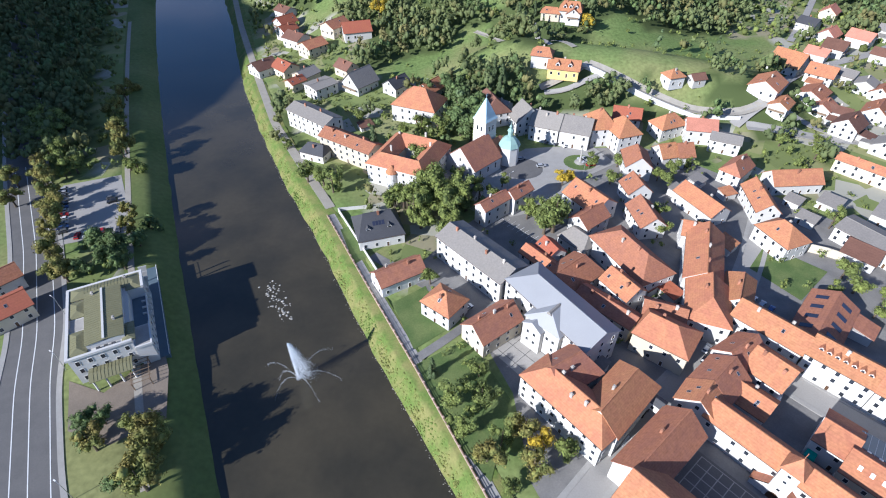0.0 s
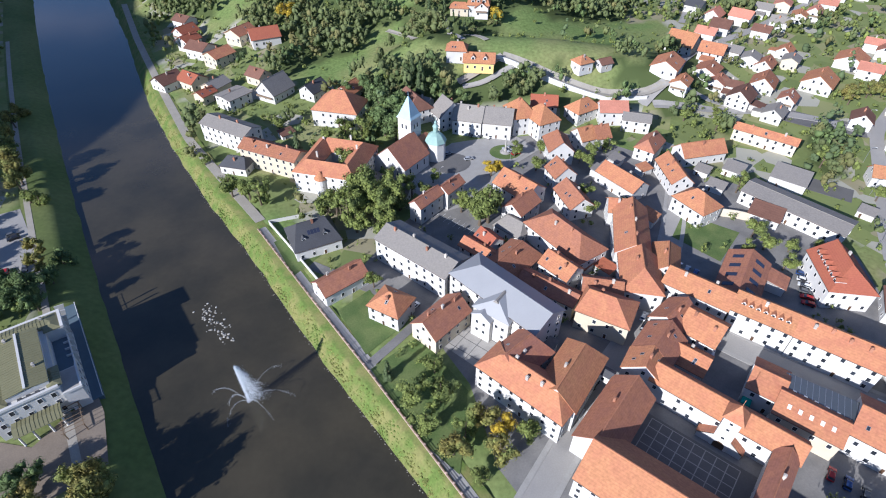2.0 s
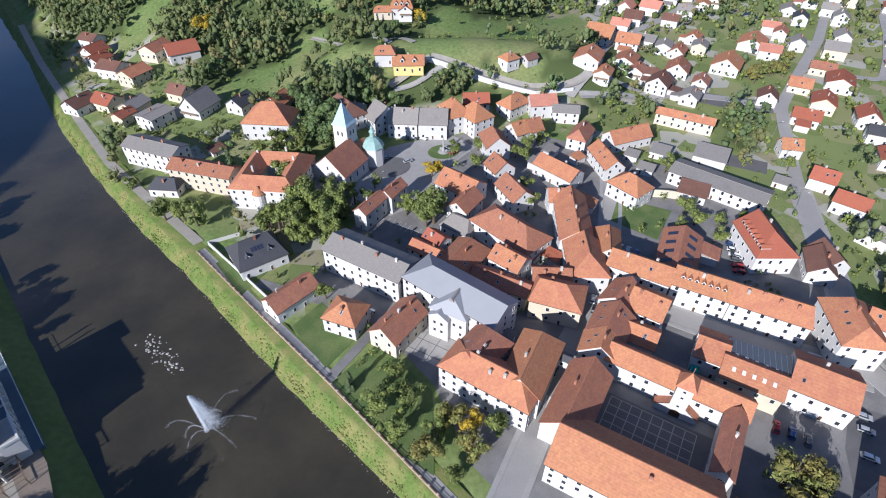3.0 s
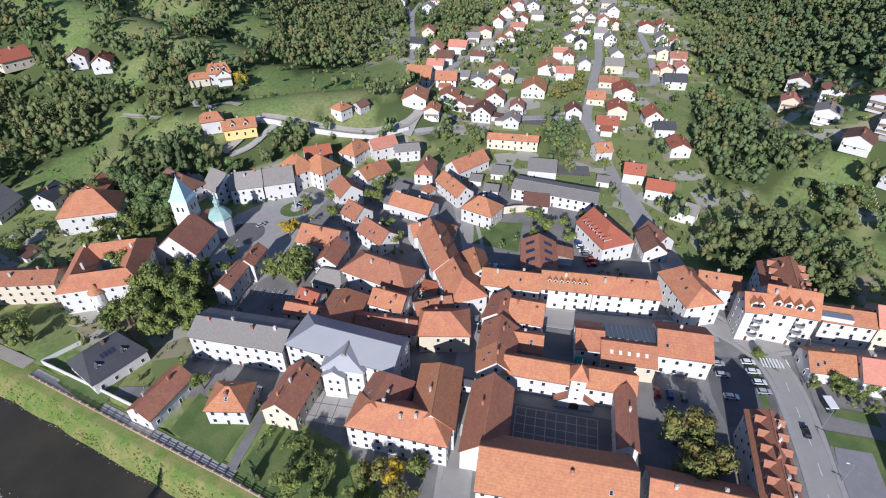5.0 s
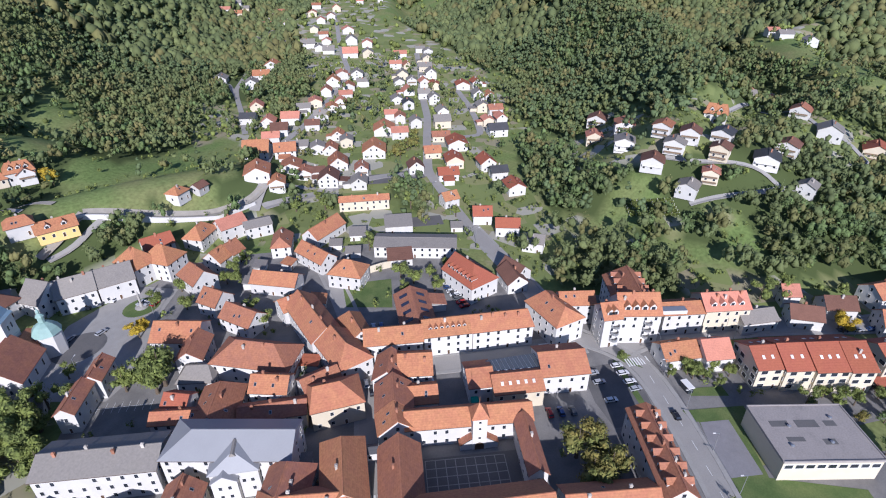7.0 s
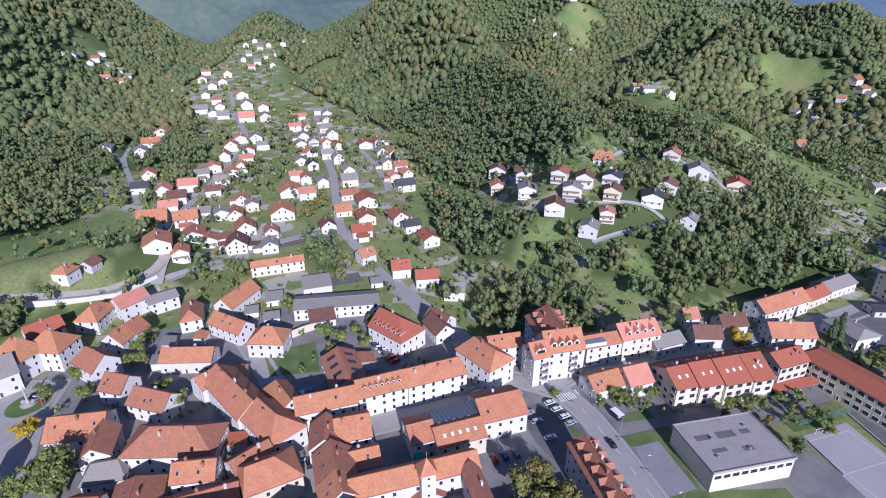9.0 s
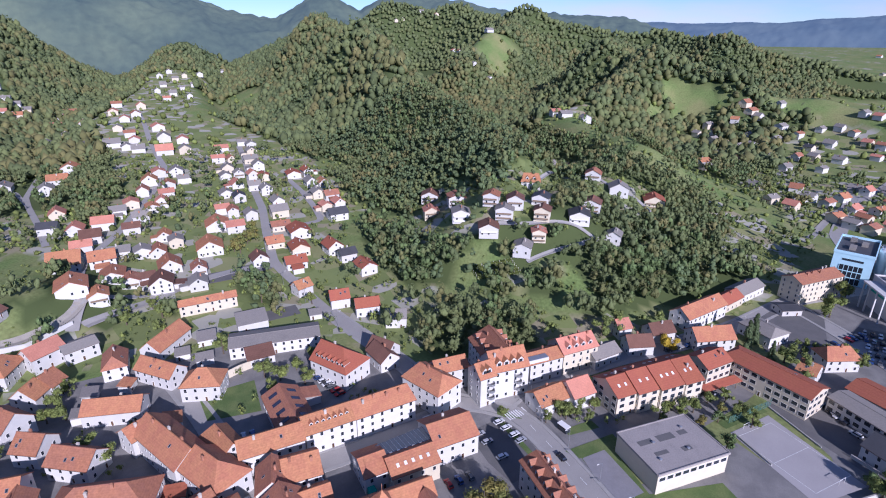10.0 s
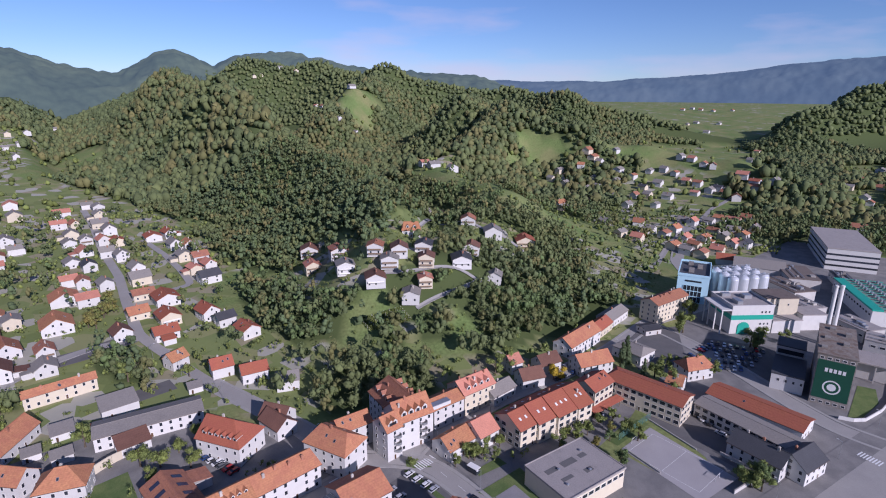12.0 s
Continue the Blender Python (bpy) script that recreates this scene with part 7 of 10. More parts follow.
house(77.5, 339.5, -17, 13.0, 10.4, 5.6, 36, 0.4, 0.4, "orange", "white", chim=2, dorm=3, detail=2, group="hillside houses", over=0.7)
house(65.9, 340.8, -17, 11.0, 8.0, 3.4, 28, 0.5, 0.5, "orange", "cream", chim=0, detail=2, group="hillside houses", over=0.6)
house(79.2, 337.4, 73, 10.0, 8.0, 5.2, 36, 0, 0.5, "old", "white", chim=1, detail=2, group="hillside houses", over=0.6, balc=1)
house(51.5, 275.2, -16, 10.2, 8.7, 5.4, 32, 0.5, 0.5, "orange", "white", chim=1, detail=2, group="hillside houses", over=0.7)
house(62.2, 268.4, -16, 15.5, 9.0, 4.4, 36, 0, 0, "orange", "yellow", chim=1, dorm=2, detail=2, group="hillside houses", over=0.7)
house(116.0, 260.4, 18, 8.6, 7.6, 4.8, 36, 0.9, 0.9, "orange", "white", chim=1, detail=2, group="hillside houses", over=0.5)
house(128.0, 260.0, 15, 7.0, 6.0, 3.0, 32, 0, 0, "brown", "grey", chim=0, detail=1, group="hillside houses", over=0.6)
house(-18.2, 407.8, 19, 17.0, 14.4, 4.8, 34, 0, 0, "red", "cream", chim=1, detail=2, group="hillside houses", over=0.7, balc=1)
house(23.9, 378.4, 68, 11.8, 10.0, 5.4, 34, 0, 0, "red", "white", chim=1, detail=2, group="hillside houses", over=0.7)
house(13.4, 389.2, 69, 11.3, 9.6, 5.8, 30, 0, 0, "old", "white", chim=1, detail=2, group="hillside houses", over=0.7)
house(-55.2, 348.9, 16, 17.0, 14.4, 4.8, 30, 0, 0, "red", "white", chim=1, detail=2, group="hillside houses", over=0.7)
house(384.7, 505.1, 40, 16.5, 14.9, 5, 28, 0, 0, "orange", "white", chim=1, detail=0, group="hillside houses", over=0.7)
house(353.8, 486.1, 135, 16.5, 15.0, 4.4, 28, 0, 0, "orange", "white", chim=1, detail=1, group="hillside houses", over=0.7)
house(325.5, 467.4, 48, 15.7, 12.4, 5.8, 32, 0, 0, "grey", "white", chim=1, detail=1, group="hillside houses", over=0.7)
house(449.6, 555.3, 41, 16.2, 13.7, 4.4, 24, 0, 0, "grey", "white", chim=1, detail=0, group="hillside houses", over=0.7)
house(459.0, 525.7, 134, 16.5, 16.0, 4.4, 28, 0, 0, "grey", "white", chim=1, detail=0, group="hillside houses", over=0.7)
house(566.0, 731.4, 135, 16.5, 15.7, 4.4, 24, 0, 0, "pink", "cream", chim=0, detail=0, group="hillside houses", over=0.7)
house(607.0, 762.5, 41, 16.5, 14.0, 5.8, 28, 0, 0, "pink", "white", chim=0, detail=0, group="hillside houses", over=0.7)
house(646.9, 791.8, 136, 16.0, 14.6, 5.8, 32, 0, 0, "old", "cream", chim=0, detail=0, group="hillside houses", over=0.7)
house(500.8, 640.1, 41, 12.9, 11.2, 5.8, 24, 0, 0, "grey", "white", chim=1, detail=0, group="hillside houses", over=0.7)
house(523.0, 632.0, 42, 13.0, 11.8, 5.8, 36, 0, 0, "pink", "white", chim=1, detail=0, group="hillside houses", over=0.7)
house(582.5, 799.7, 134, 16.5, 14.4, 4.4, 24, 0, 0, "grey", "cream", chim=0, detail=0, group="hillside houses", over=0.7)
house(533.4, 781.1, 136, 16.5, 15.0, 5.4, 24, 0, 0, "pink", "white", chim=0, detail=0, group="hillside houses", over=0.7)
house(549.4, 774.5, 136, 15.0, 13.6, 5.4, 28, 0, 0, "orange", "cream", chim=0, detail=0, group="hillside houses", over=0.7)
house(471.3, 635.5, 48, 16.5, 15.7, 4.4, 32, 0, 0, "grey", "cream", chim=1, detail=0, group="hillside houses", over=0.7)
house(320.7, 509.8, 44, 16.5, 13.1, 4.4, 28, 0, 0, "grey", "white", chim=1, detail=1, group="hillside houses", over=0.7)
house(590.5, 652.0, 43, 14.9, 12.2, 5.4, 28, 0, 0, "pink", "cream", chim=1, detail=0, group="hillside houses", over=0.7)
house(635.5, 689.2, 133, 13.7, 11.9, 5.8, 24, 0, 0, "old", "white", chim=0, detail=0, group="hillside houses", over=0.7)
house(559.8, 603.9, 43, 13.0, 11.7, 5, 32, 0, 0, "pink", "white", chim=1, detail=0, group="hillside houses", over=0.7)
house(516.5, 573.3, 41, 12.3, 10.5, 5, 28, 0, 0, "grey", "cream", chim=1, detail=0, group="hillside houses", over=0.7)
house(586.6, 611.2, 48, 14.4, 11.9, 5.8, 32, 0, 0, "old", "white", chim=1, detail=0, group="hillside houses", over=0.7)
house(637.2, 648.3, 46, 13.3, 12.3, 5.8, 36, 0, 0, "pink", "cream", chim=0, detail=0, group="hillside houses", over=0.7)
house(499.3, 540.0, 139, 11.7, 10.3, 5.8, 24, 0, 0, "old", "white", chim=1, detail=0, group="hillside houses", over=0.7)
house(482.3, 517.5, 40, 12.0, 11.0, 4.4, 28, 0, 0, "pink", "white", chim=1, detail=0, group="hillside houses", over=0.7)
house(454.6, 502.5, 47, 12.4, 10.7, 4.4, 28, 0, 0, "grey", "white", chim=1, detail=0, group="hillside houses", over=0.7)
house(451.2, 483.6, 130, 12.9, 11.0, 4.4, 36, 0, 0, "grey", "white", chim=1, detail=0, group="hillside houses", over=0.7)
house(541.5, 537.3, 49, 16.5, 14.6, 5, 28, 0, 0, "pink", "white", chim=1, detail=0, group="hillside houses", over=0.7)
house(502.0, 494.6, 43, 16.5, 13.9, 5.8, 36, 0, 0, "grey", "white", chim=1, detail=0, group="hillside houses", over=0.7)
house(453.8, 452.5, 133, 16.5, 14.6, 5.4, 36, 0, 0, "pink", "white", chim=1, detail=0, group="hillside houses", over=0.7)
house(504.6, 471.2, 39, 14.2, 11.9, 5.4, 28, 0, 0, "pink", "white", chim=1, detail=0, group="hillside houses", over=0.7)
house(465.7, 436.6, 43, 13.8, 12.0, 5.8, 32, 0, 0, "grey", "cream", chim=1, detail=0, group="hillside houses", over=0.7)
house(383.0, 399.1, 48, 12.7, 11.0, 5.8, 24, 0, 0, "pink", "white", chim=1, detail=1, group="hillside houses", over=0.7, annex=1)
house(359.7, 388.4, 41, 13.5, 12.3, 5.4, 36, 0, 0, "orange", "white", chim=1, detail=1, group="hillside houses", over=0.7)
house(333.7, 371.8, 40, 11.6, 9.1, 5.8, 36, 0, 0, "old", "white", chim=1, detail=1, group="hillside houses", over=0.7)
house(305.4, 357.2, 48, 12.0, 10.4, 5.4, 24, 0, 0, "pink", "cream", chim=1, detail=1, group="hillside houses", over=0.7)
house(287.2, 352.0, 135, 10.6, 9.7, 5.4, 28, 0, 0, "grey", "white", chim=1, detail=1, group="hillside houses", over=0.7, annex=1)
house(302.6, 335.1, 49, 11.1, 8.8, 5, 24, 0, 0, "orange", "white", chim=1, detail=1, group="hillside houses", over=0.7, balc=1)
house(280.6, 325.6, 139, 10.6, 8.7, 5.8, 32, 0, 0, "grey", "white", chim=1, detail=1, group="hillside houses", over=0.7, balc=1)
house(261.8, 315.8, 133, 10.6, 9.7, 5, 28, 0, 0, "brown", "white", chim=1, detail=1, group="hillside houses", over=0.7, annex=1)
house(335.8, 350.1, 135, 11.3, 10.1, 5.4, 24, 0, 0, "pink", "white", chim=1, detail=1, group="hillside houses", over=0.7)
house(315.2, 336.8, 40, 10.1, 8.7, 5.8, 36, 0, 0, "pink", "white", chim=1, detail=1, group="hillside houses", over=0.7, balc=1)
house(359.6, 368.6, 42, 11.9, 11.0, 4.4, 28, 0, 0, "old", "white", chim=1, detail=1, group="hillside houses", over=0.7)
house(391.9, 386.9, 41, 13.3, 11.6, 5.8, 32, 0, 0, "grey", "white", chim=1, detail=1, group="hillside houses", over=0.7, annex=1)
house(376.2, 365.6, 134, 11.0, 9.0, 5, 24, 0, 0, "grey", "white", chim=1, detail=1, group="hillside houses", over=0.7, balc=1)
house(274.1, 395.9, 47, 12.3, 10.5, 5.8, 36, 0, 0, "pink", "cream", chim=1, detail=1, group="hillside houses", over=0.7)
house(248.6, 375.0, 129, 12.0, 11.1, 5.4, 28, 0, 0, "dark", "white", chim=1, detail=1, group="hillside houses", over=0.7)
house(250.8, 353.4, 40, 12.2, 10.5, 4.4, 36, 0, 0, "pink", "white", chim=1, detail=1, group="hillside houses", over=0.7)
house(240.5, 328.5, 134, 11.9, 10.4, 5.4, 36, 0, 0, "brown", "white", chim=1, detail=1, group="hillside houses", over=0.7, balc=1)
house(225.2, 320.1, 135, 11.6, 10.1, 5.4, 28, 0, 0, "pink", "white", chim=1, detail=1, group="hillside houses", over=0.7)
house(263.1, 341.1, 129, 13.6, 11.1, 5.8, 32, 0, 0, "pink", "white", chim=1, detail=1, group="hillside houses", over=0.7)
house(257.0, 284.6, 39, 10.1, 8.0, 4.4, 36, 0, 0, "orange", "white", chim=1, detail=1, group="hillside houses", over=0.7, annex=1)
house(249.7, 269.3, 44, 10.1, 8.5, 5.4, 24, 0, 0, "grey", "cream", chim=1, detail=2, group="hillside houses", over=0.7)
house(199.8, 304.1, 131, 16.5, 15.7, 5.8, 36, 0, 0, "orange", "white", chim=1, detail=2, group="hillside houses", over=0.7)
house(210.5, 288.4, 137, 13.6, 11.0, 5.8, 36, 0, 0, "orange", "white", chim=1, detail=2, group="hillside houses", over=0.7, annex=1)
house(224.5, 289.9, 130, 12.2, 10.0, 5, 24, 0, 0, "grey", "white", chim=1, detail=2, group="hillside houses", over=0.7)
house(228.2, 276.0, 46, 10.1, 9.1, 5.4, 24, 0, 0, "grey", "white", chim=1, detail=2, group="hillside houses", over=0.7)
house(233.2, 268.7, 41, 11.1, 8.8, 4.4, 36, 0, 0, "old", "white", chim=1, detail=2, group="hillside houses", over=0.7)
house(193.4, 263.7, 42, 13.3, 11.9, 4.4, 24, 0, 0, "old", "white", chim=1, detail=2, group="hillside houses", over=0.7)
house(217.9, 247.3, 46, 13.6, 11.9, 4.4, 36, 0, 0, "old", "white", chim=1, detail=2, group="hillside houses", over=0.7)
house(198.1, 246.6, 138, 10.1, 8.0, 5.4, 24, 0, 0, "brown", "white", chim=1, detail=2, group="hillside houses", over=0.7, annex=1)
house(192.7, 251.3, 43, 10.1, 8.8, 5, 28, 0, 0, "old", "white", chim=1, detail=2, group="hillside houses", over=0.7, balc=1)
house(195.2, 233.0, 40, 12.6, 11.3, 5.8, 36, 0, 0, "brown", "white", chim=1, detail=2, group="hillside houses", over=0.7, annex=1)
house(163.0, 256.7, 48, 15.3, 13.6, 4.4, 28, 0, 0, "orange", "white", chim=1, detail=2, group="hillside houses", over=0.7)
house(166.0, 244.5, 47, 10.1, 8.6, 5, 28, 0, 0, "orange", "white", chim=1, detail=2, group="hillside houses", over=0.7, balc=1)
house(218.2, 227.2, 42, 10.1, 7.9, 5, 36, 0, 0, "old", "white", chim=1, detail=2, group="hillside houses", over=0.7, balc=1)
house(203.6, 216.4, 41, 10.1, 9.1, 4.4, 32, 0, 0, "grey", "white", chim=1, detail=2, group="hillside houses", over=0.7, annex=1)
house(247.9, 242.2, 40, 16.5, 15.0, 5, 32, 0, 0, "orange", "white", chim=1, detail=2, group="hillside houses", over=0.7)
house(286.4, 265.0, 40, 16.5, 15.2, 4.4, 28, 0, 0, "orange", "white", chim=1, detail=1, group="hillside houses", over=0.7)
house(284.3, 248.7, 134, 11.7, 9.7, 5.8, 28, 0, 0, "pink", "white", chim=1, detail=1, group="hillside houses", over=0.7)
house(483.0, 403.7, 133, 13.7, 11.9, 5.8, 24, 0, 0, "pink", "white", chim=1, detail=0, group="hillside houses", over=0.7)
house(445.4, 380.4, 131, 12.2, 10.1, 5.8, 24, 0, 0, "pink", "white", chim=1, detail=1, group="hillside houses", over=0.7)
house(448.1, 367.3, 49, 10.6, 8.4, 5.8, 36, 0, 0, "old", "cream", chim=1, detail=1, group="hillside houses", over=0.7)
house(419.8, 351.4, 41, 12.6, 10.6, 5, 36, 0, 0, "grey", "cream", chim=1, detail=1, group="hillside houses", over=0.7, annex=1)
house(395.7, 336.8, 46, 10.9, 9.6, 5.4, 28, 0, 0, "grey", "white", chim=1, detail=1, group="hillside houses", over=0.7)
house(407.9, 331.0, 42, 10.1, 9.3, 5, 32, 0, 0, "grey", "white", chim=1, detail=1, group="hillside houses", over=0.7, balc=1)
house(378.8, 313.0, 48, 12.0, 9.8, 4.4, 36, 0, 0, "pink", "white", chim=1, detail=1, group="hillside houses", over=0.7, annex=1)
house(352.0, 305.0, 47, 10.9, 9.9, 4.4, 28, 0, 0, "grey", "white", chim=1, detail=1, group="hillside houses", over=0.7)
house(345.4, 287.5, 44, 11.6, 9.1, 5.4, 32, 0, 0, "dark", "white", chim=1, detail=1, group="hillside houses", over=0.7)
house(314.6, 281.2, 135, 10.1, 8.1, 5.4, 28, 0, 0, "pink", "white", chim=1, detail=1, group="hillside houses", over=0.7)
house(312.9, 270.6, 40, 10.1, 7.9, 5.4, 32, 0, 0, "old", "white", chim=1, detail=1, group="hillside houses", over=0.7)
house(310.7, 253.9, 46, 10.1, 8.6, 5.4, 32, 0, 0, "grey", "white", chim=1, detail=1, group="hillside houses", over=0.7)
house(519.3, 402.5, 130, 10.5, 9.0, 5, 24, 0, 0, "grey", "white", chim=1, detail=0, group="hillside houses", over=0.7)
house(513.4, 386.9, 42, 11.8, 10.7, 5.4, 28, 0, 0, "grey", "white", chim=1, detail=0, group="hillside houses", over=0.7)
house(485.0, 368.1, 44, 12.6, 10.3, 5.8, 32, 0, 0, "grey", "cream", chim=1, detail=1, group="hillside houses", over=0.7, annex=1)
house(456.3, 349.7, 131, 13.2, 11.8, 5.4, 28, 0, 0, "grey", "cream", chim=1, detail=1, group="hillside houses", over=0.7, balc=1)
house(438.6, 329.9, 41, 13.3, 10.6, 5.8, 36, 0, 0, "grey", "white", chim=1, detail=1, group="hillside houses", over=0.7, annex=1)
house(407.0, 315.5, 47, 10.1, 9.1, 5.8, 36, 0, 0, "pink", "white", chim=1, detail=1, group="hillside houses", over=0.7)
house(407.8, 304.2, 45, 13.0, 10.1, 5, 24, 0, 0, "red", "cream", chim=1, detail=1, group="hillside houses", over=0.7)
house(376.2, 293.2, 131, 10.1, 8.5, 5.8, 32, 0, 0, "grey", "white", chim=1, detail=1, group="hillside houses", over=0.7)
house(370.1, 277.8, 43, 10.9, 9.4, 5.8, 36, 0, 0, "grey", "white", chim=1, detail=1, group="hillside houses", over=0.7)
house(345.9, 252.9, 48, 11.1, 9.4, 4.4, 36, 0, 0, "grey", "white", chim=1, detail=1, group="hillside houses", over=0.7, balc=1)
house(424.3, 282.9, 40, 14.3, 12.6, 4.4, 24, 0, 0, "red", "white", chim=1, detail=1, group="hillside houses", over=0.7)
house(434.5, 274.0, 48, 11.9, 9.4, 5.8, 32, 0, 0, "red", "white", chim=1, detail=1, group="hillside houses", over=0.7, annex=1)
house(402.7, 253.0, 44, 12.3, 9.7, 5.4, 36, 0, 0, "grey", "white", chim=1, detail=1, group="hillside houses", over=0.7)
house(404.6, 241.9, 43, 11.1, 8.8, 5, 36, 0, 0, "orange", "white", chim=1, detail=1, group="hillside houses", over=0.7, balc=1)
house(373.8, 231.2, 42, 11.4, 9.9, 5.8, 28, 0, 0, "grey", "cream", chim=1, detail=1, group="hillside houses", over=0.7, annex=1)
house(372.2, 217.8, 133, 11.2, 9.2, 5.4, 32, 0, 0, "old", "white", chim=1, detail=1, group="hillside houses", over=0.7, annex=1)
house(346.5, 210.4, 46, 10.1, 8.1, 5, 24, 0, 0, "pink", "cream", chim=1, detail=1, group="hillside houses", over=0.7, annex=1)
house(355.1, 203.1, 45, 10.1, 8.5, 5.4, 36, 0, 0, "pink", "white", chim=1, detail=1, group="hillside houses", over=0.7)
house(329.4, 191.8, 135, 13.7, 10.7, 5.8, 32, 0, 0, "dark", "white", chim=1, detail=1, group="hillside houses", over=0.7)
house(322.8, 237.2, 135, 12.4, 11.0, 5.8, 32, 0, 0, "grey", "cream", chim=1, detail=1, group="hillside houses", over=0.7, annex=1)
house(297.6, 221.0, 130, 12.4, 9.8, 4.4, 24, 0, 0, "old", "cream", chim=1, detail=2, group="hillside houses", over=0.7)
house(290.5, 202.7, 42, 15.5, 13.3, 5.4, 24, 0, 0, "red", "white", chim=1, detail=2, group="hillside houses", over=0.7)
house(267.8, 207.6, 134, 10.7, 9.8, 4.4, 32, 0, 0, "orange", "cream", chim=1, detail=2, group="hillside houses", over=0.7)
house(262.7, 186.8, 42, 13.5, 11.0, 5.4, 28, 0, 0, "red", "cream", chim=1, detail=2, group="hillside houses", over=0.7, balc=1)
house(244.0, 178.8, 131, 12.0, 10.4, 4.4, 28, 0, 0, "red", "white", chim=1, detail=2, group="hillside houses", over=0.7, annex=1)
house(270.1, 166.8, 48, 12.5, 10.0, 5.8, 36, 0, 0, "red", "white", chim=1, detail=2, group="hillside houses", over=0.7)
house(250.2, 135.9, 47, 12.2, 10.1, 5, 28, 0, 0, "red", "white", chim=1, detail=2, group="hillside houses", over=0.7)
house(261.7, 153.0, 136, 10.1, 8.3, 5.4, 32, 0, 0, "dark", "white", chim=1, detail=2, group="hillside houses", over=0.7)
house(240.2, 201.3, 46, 10.1, 9.2, 5, 36, 0, 0, "brown", "white", chim=1, detail=2, group="hillside houses", over=0.7)
house(367.2, 129.7, 12, 13.2, 12.6, 5.6, 25, 0, 0, "brown", "white", chim=1, detail=1, group="hillside houses", over=0.7, balc=2)
house(331.7, 118.8, 25, 10.7, 10.2, 5.6, 28, 0, 0, "pink", "cream", chim=1, detail=2, group="hillside houses", over=0.7, balc=2)
house(329.5, 99.4, 21, 12.5, 11.9, 5.6, 22, 0, 0, "old", "white", chim=1, detail=2, group="hillside houses", over=0.7, balc=2)
house(290.7, 87.2, 18, 11.2, 10.7, 5.4, 22, 0, 0, "grey", "white", chim=1, detail=2, group="hillside houses", over=0.7, balc=2)
house(294.0, 68.4, 2, 9.9, 9.4, 5.6, 22, 0, 0, "old", "white", chim=1, detail=2, group="hillside houses", over=0.7, balc=2)
house(283.9, 58.5, 6, 10.8, 10.3, 5.0, 22, 0, 0, "grey", "white", chim=1, detail=2, group="hillside houses", over=0.7, balc=2)
house(292.5, 53.5, 8, 10.4, 9.9, 5.4, 28, 0, 0, "brown", "white", chim=1, detail=2, group="hillside houses", over=0.7, balc=1)
house(302.2, 38.7, -4, 10.6, 10.1, 5.0, 22, 0, 0, "dark", "white", chim=1, detail=2, group="hillside houses", over=0.7, balc=1)
house(285.9, 36.2, 0, 9.6, 9.1, 5.4, 25, 0, 0, "brown", "cream", chim=1, detail=2, group="hillside houses", over=0.7, balc=2)
house(271.1, 36.4, 9, 8.1, 7.7, 5.0, 22, 0, 0, "pink", "cream", chim=1, detail=2, group="hillside houses", over=0.7, balc=2)
house(273.0, 66.0, 12, 11.8, 11.2, 5.0, 25, 0, 0, "brown", "white", chim=1, detail=2, group="hillside houses", over=0.7, balc=1)
house(261.3, 44.0, -0, 10.2, 9.7, 5.0, 22, 0, 0, "grey", "white", chim=1, detail=2, group="hillside houses", over=0.7)
house(294.0, 15.0, 5, 12.2, 11.6, 5.0, 22, 0, 0, "dark", "white", chim=1, detail=2, group="hillside houses", over=0.7, balc=1)
house(323.8, 7.9, -5, 11.9, 11.3, 5.0, 22, 0, 0, "brown", "white", chim=1, detail=2, group="hillside houses", over=0.7, balc=2)
house(367.8, -9.9, 3, 13.3, 12.7, 5.6, 28, 0, 0, "grey", "white", chim=1, detail=2, group="hillside houses", over=0.7)
house(291.8, -6.1, -9, 8.6, 8.2, 5.0, 28, 0, 0, "grey", "white", chim=1, detail=2, group="hillside houses", over=0.7)
house(378.1, -35.9, 1, 14.6, 13.9, 5.0, 25, 0, 0, "red", "cream", chim=1, detail=1, group="hillside houses", over=0.7, balc=2)
house(511.7, 50.8, -5, 10.1, 9.6, 5.4, 25, 0, 0, "pink", "white", chim=1, detail=1, group="hillside houses", over=0.7)
house(480.3, 29.7, 10, 18.0, 17.1, 5.0, 25, 0, 0, "brown", "white", chim=1, detail=1, group="hillside houses", over=0.7)
house(389.7, 7.8, -4, 11.7, 11.1, 5.0, 28, 0, 0, "old", "white", chim=1, detail=1, group="hillside houses", over=0.7, balc=1)
house(344.5, 50.0, -84, 12.6, 10.1, 5.4, 42, 0.3, 0.3, "orange", "white", chim=1, dorm=2, detail=2, group="hillside houses", over=0.6)
house(496.5, 49.6, 117, 12.9, 11.7, 5, 25, 0, 0, "grey", "cream", chim=1, detail=1, group="hillside houses", over=0.7)
house(641.3, 43.4, 118, 13.3, 11.2, 4.4, 28, 0, 0, "grey", "white", chim=1, detail=0, group="hillside houses", over=0.7)
house(652.5, 55.9, 122, 11.2, 9.4, 5, 28, 0, 0, "pink", "white", chim=1, detail=0, group="hillside houses", over=0.7)
house(632.2, 20.3, 22, 13.1, 10.5, 5.4, 28, 0, 0, "grey", "white", chim=1, detail=0, group="hillside houses", over=0.7)
house(758.1, 724.8, 48, 10.6, 9.1, 5.4, 36, 0, 0, "grey", "white", chim=0, detail=0, group="hillside houses", over=0.7)
house(812.9, 759.6, 136, 11.2, 9.6, 4.4, 36, 0, 0, "grey", "white", chim=0, detail=0, group="hillside houses", over=0.7)
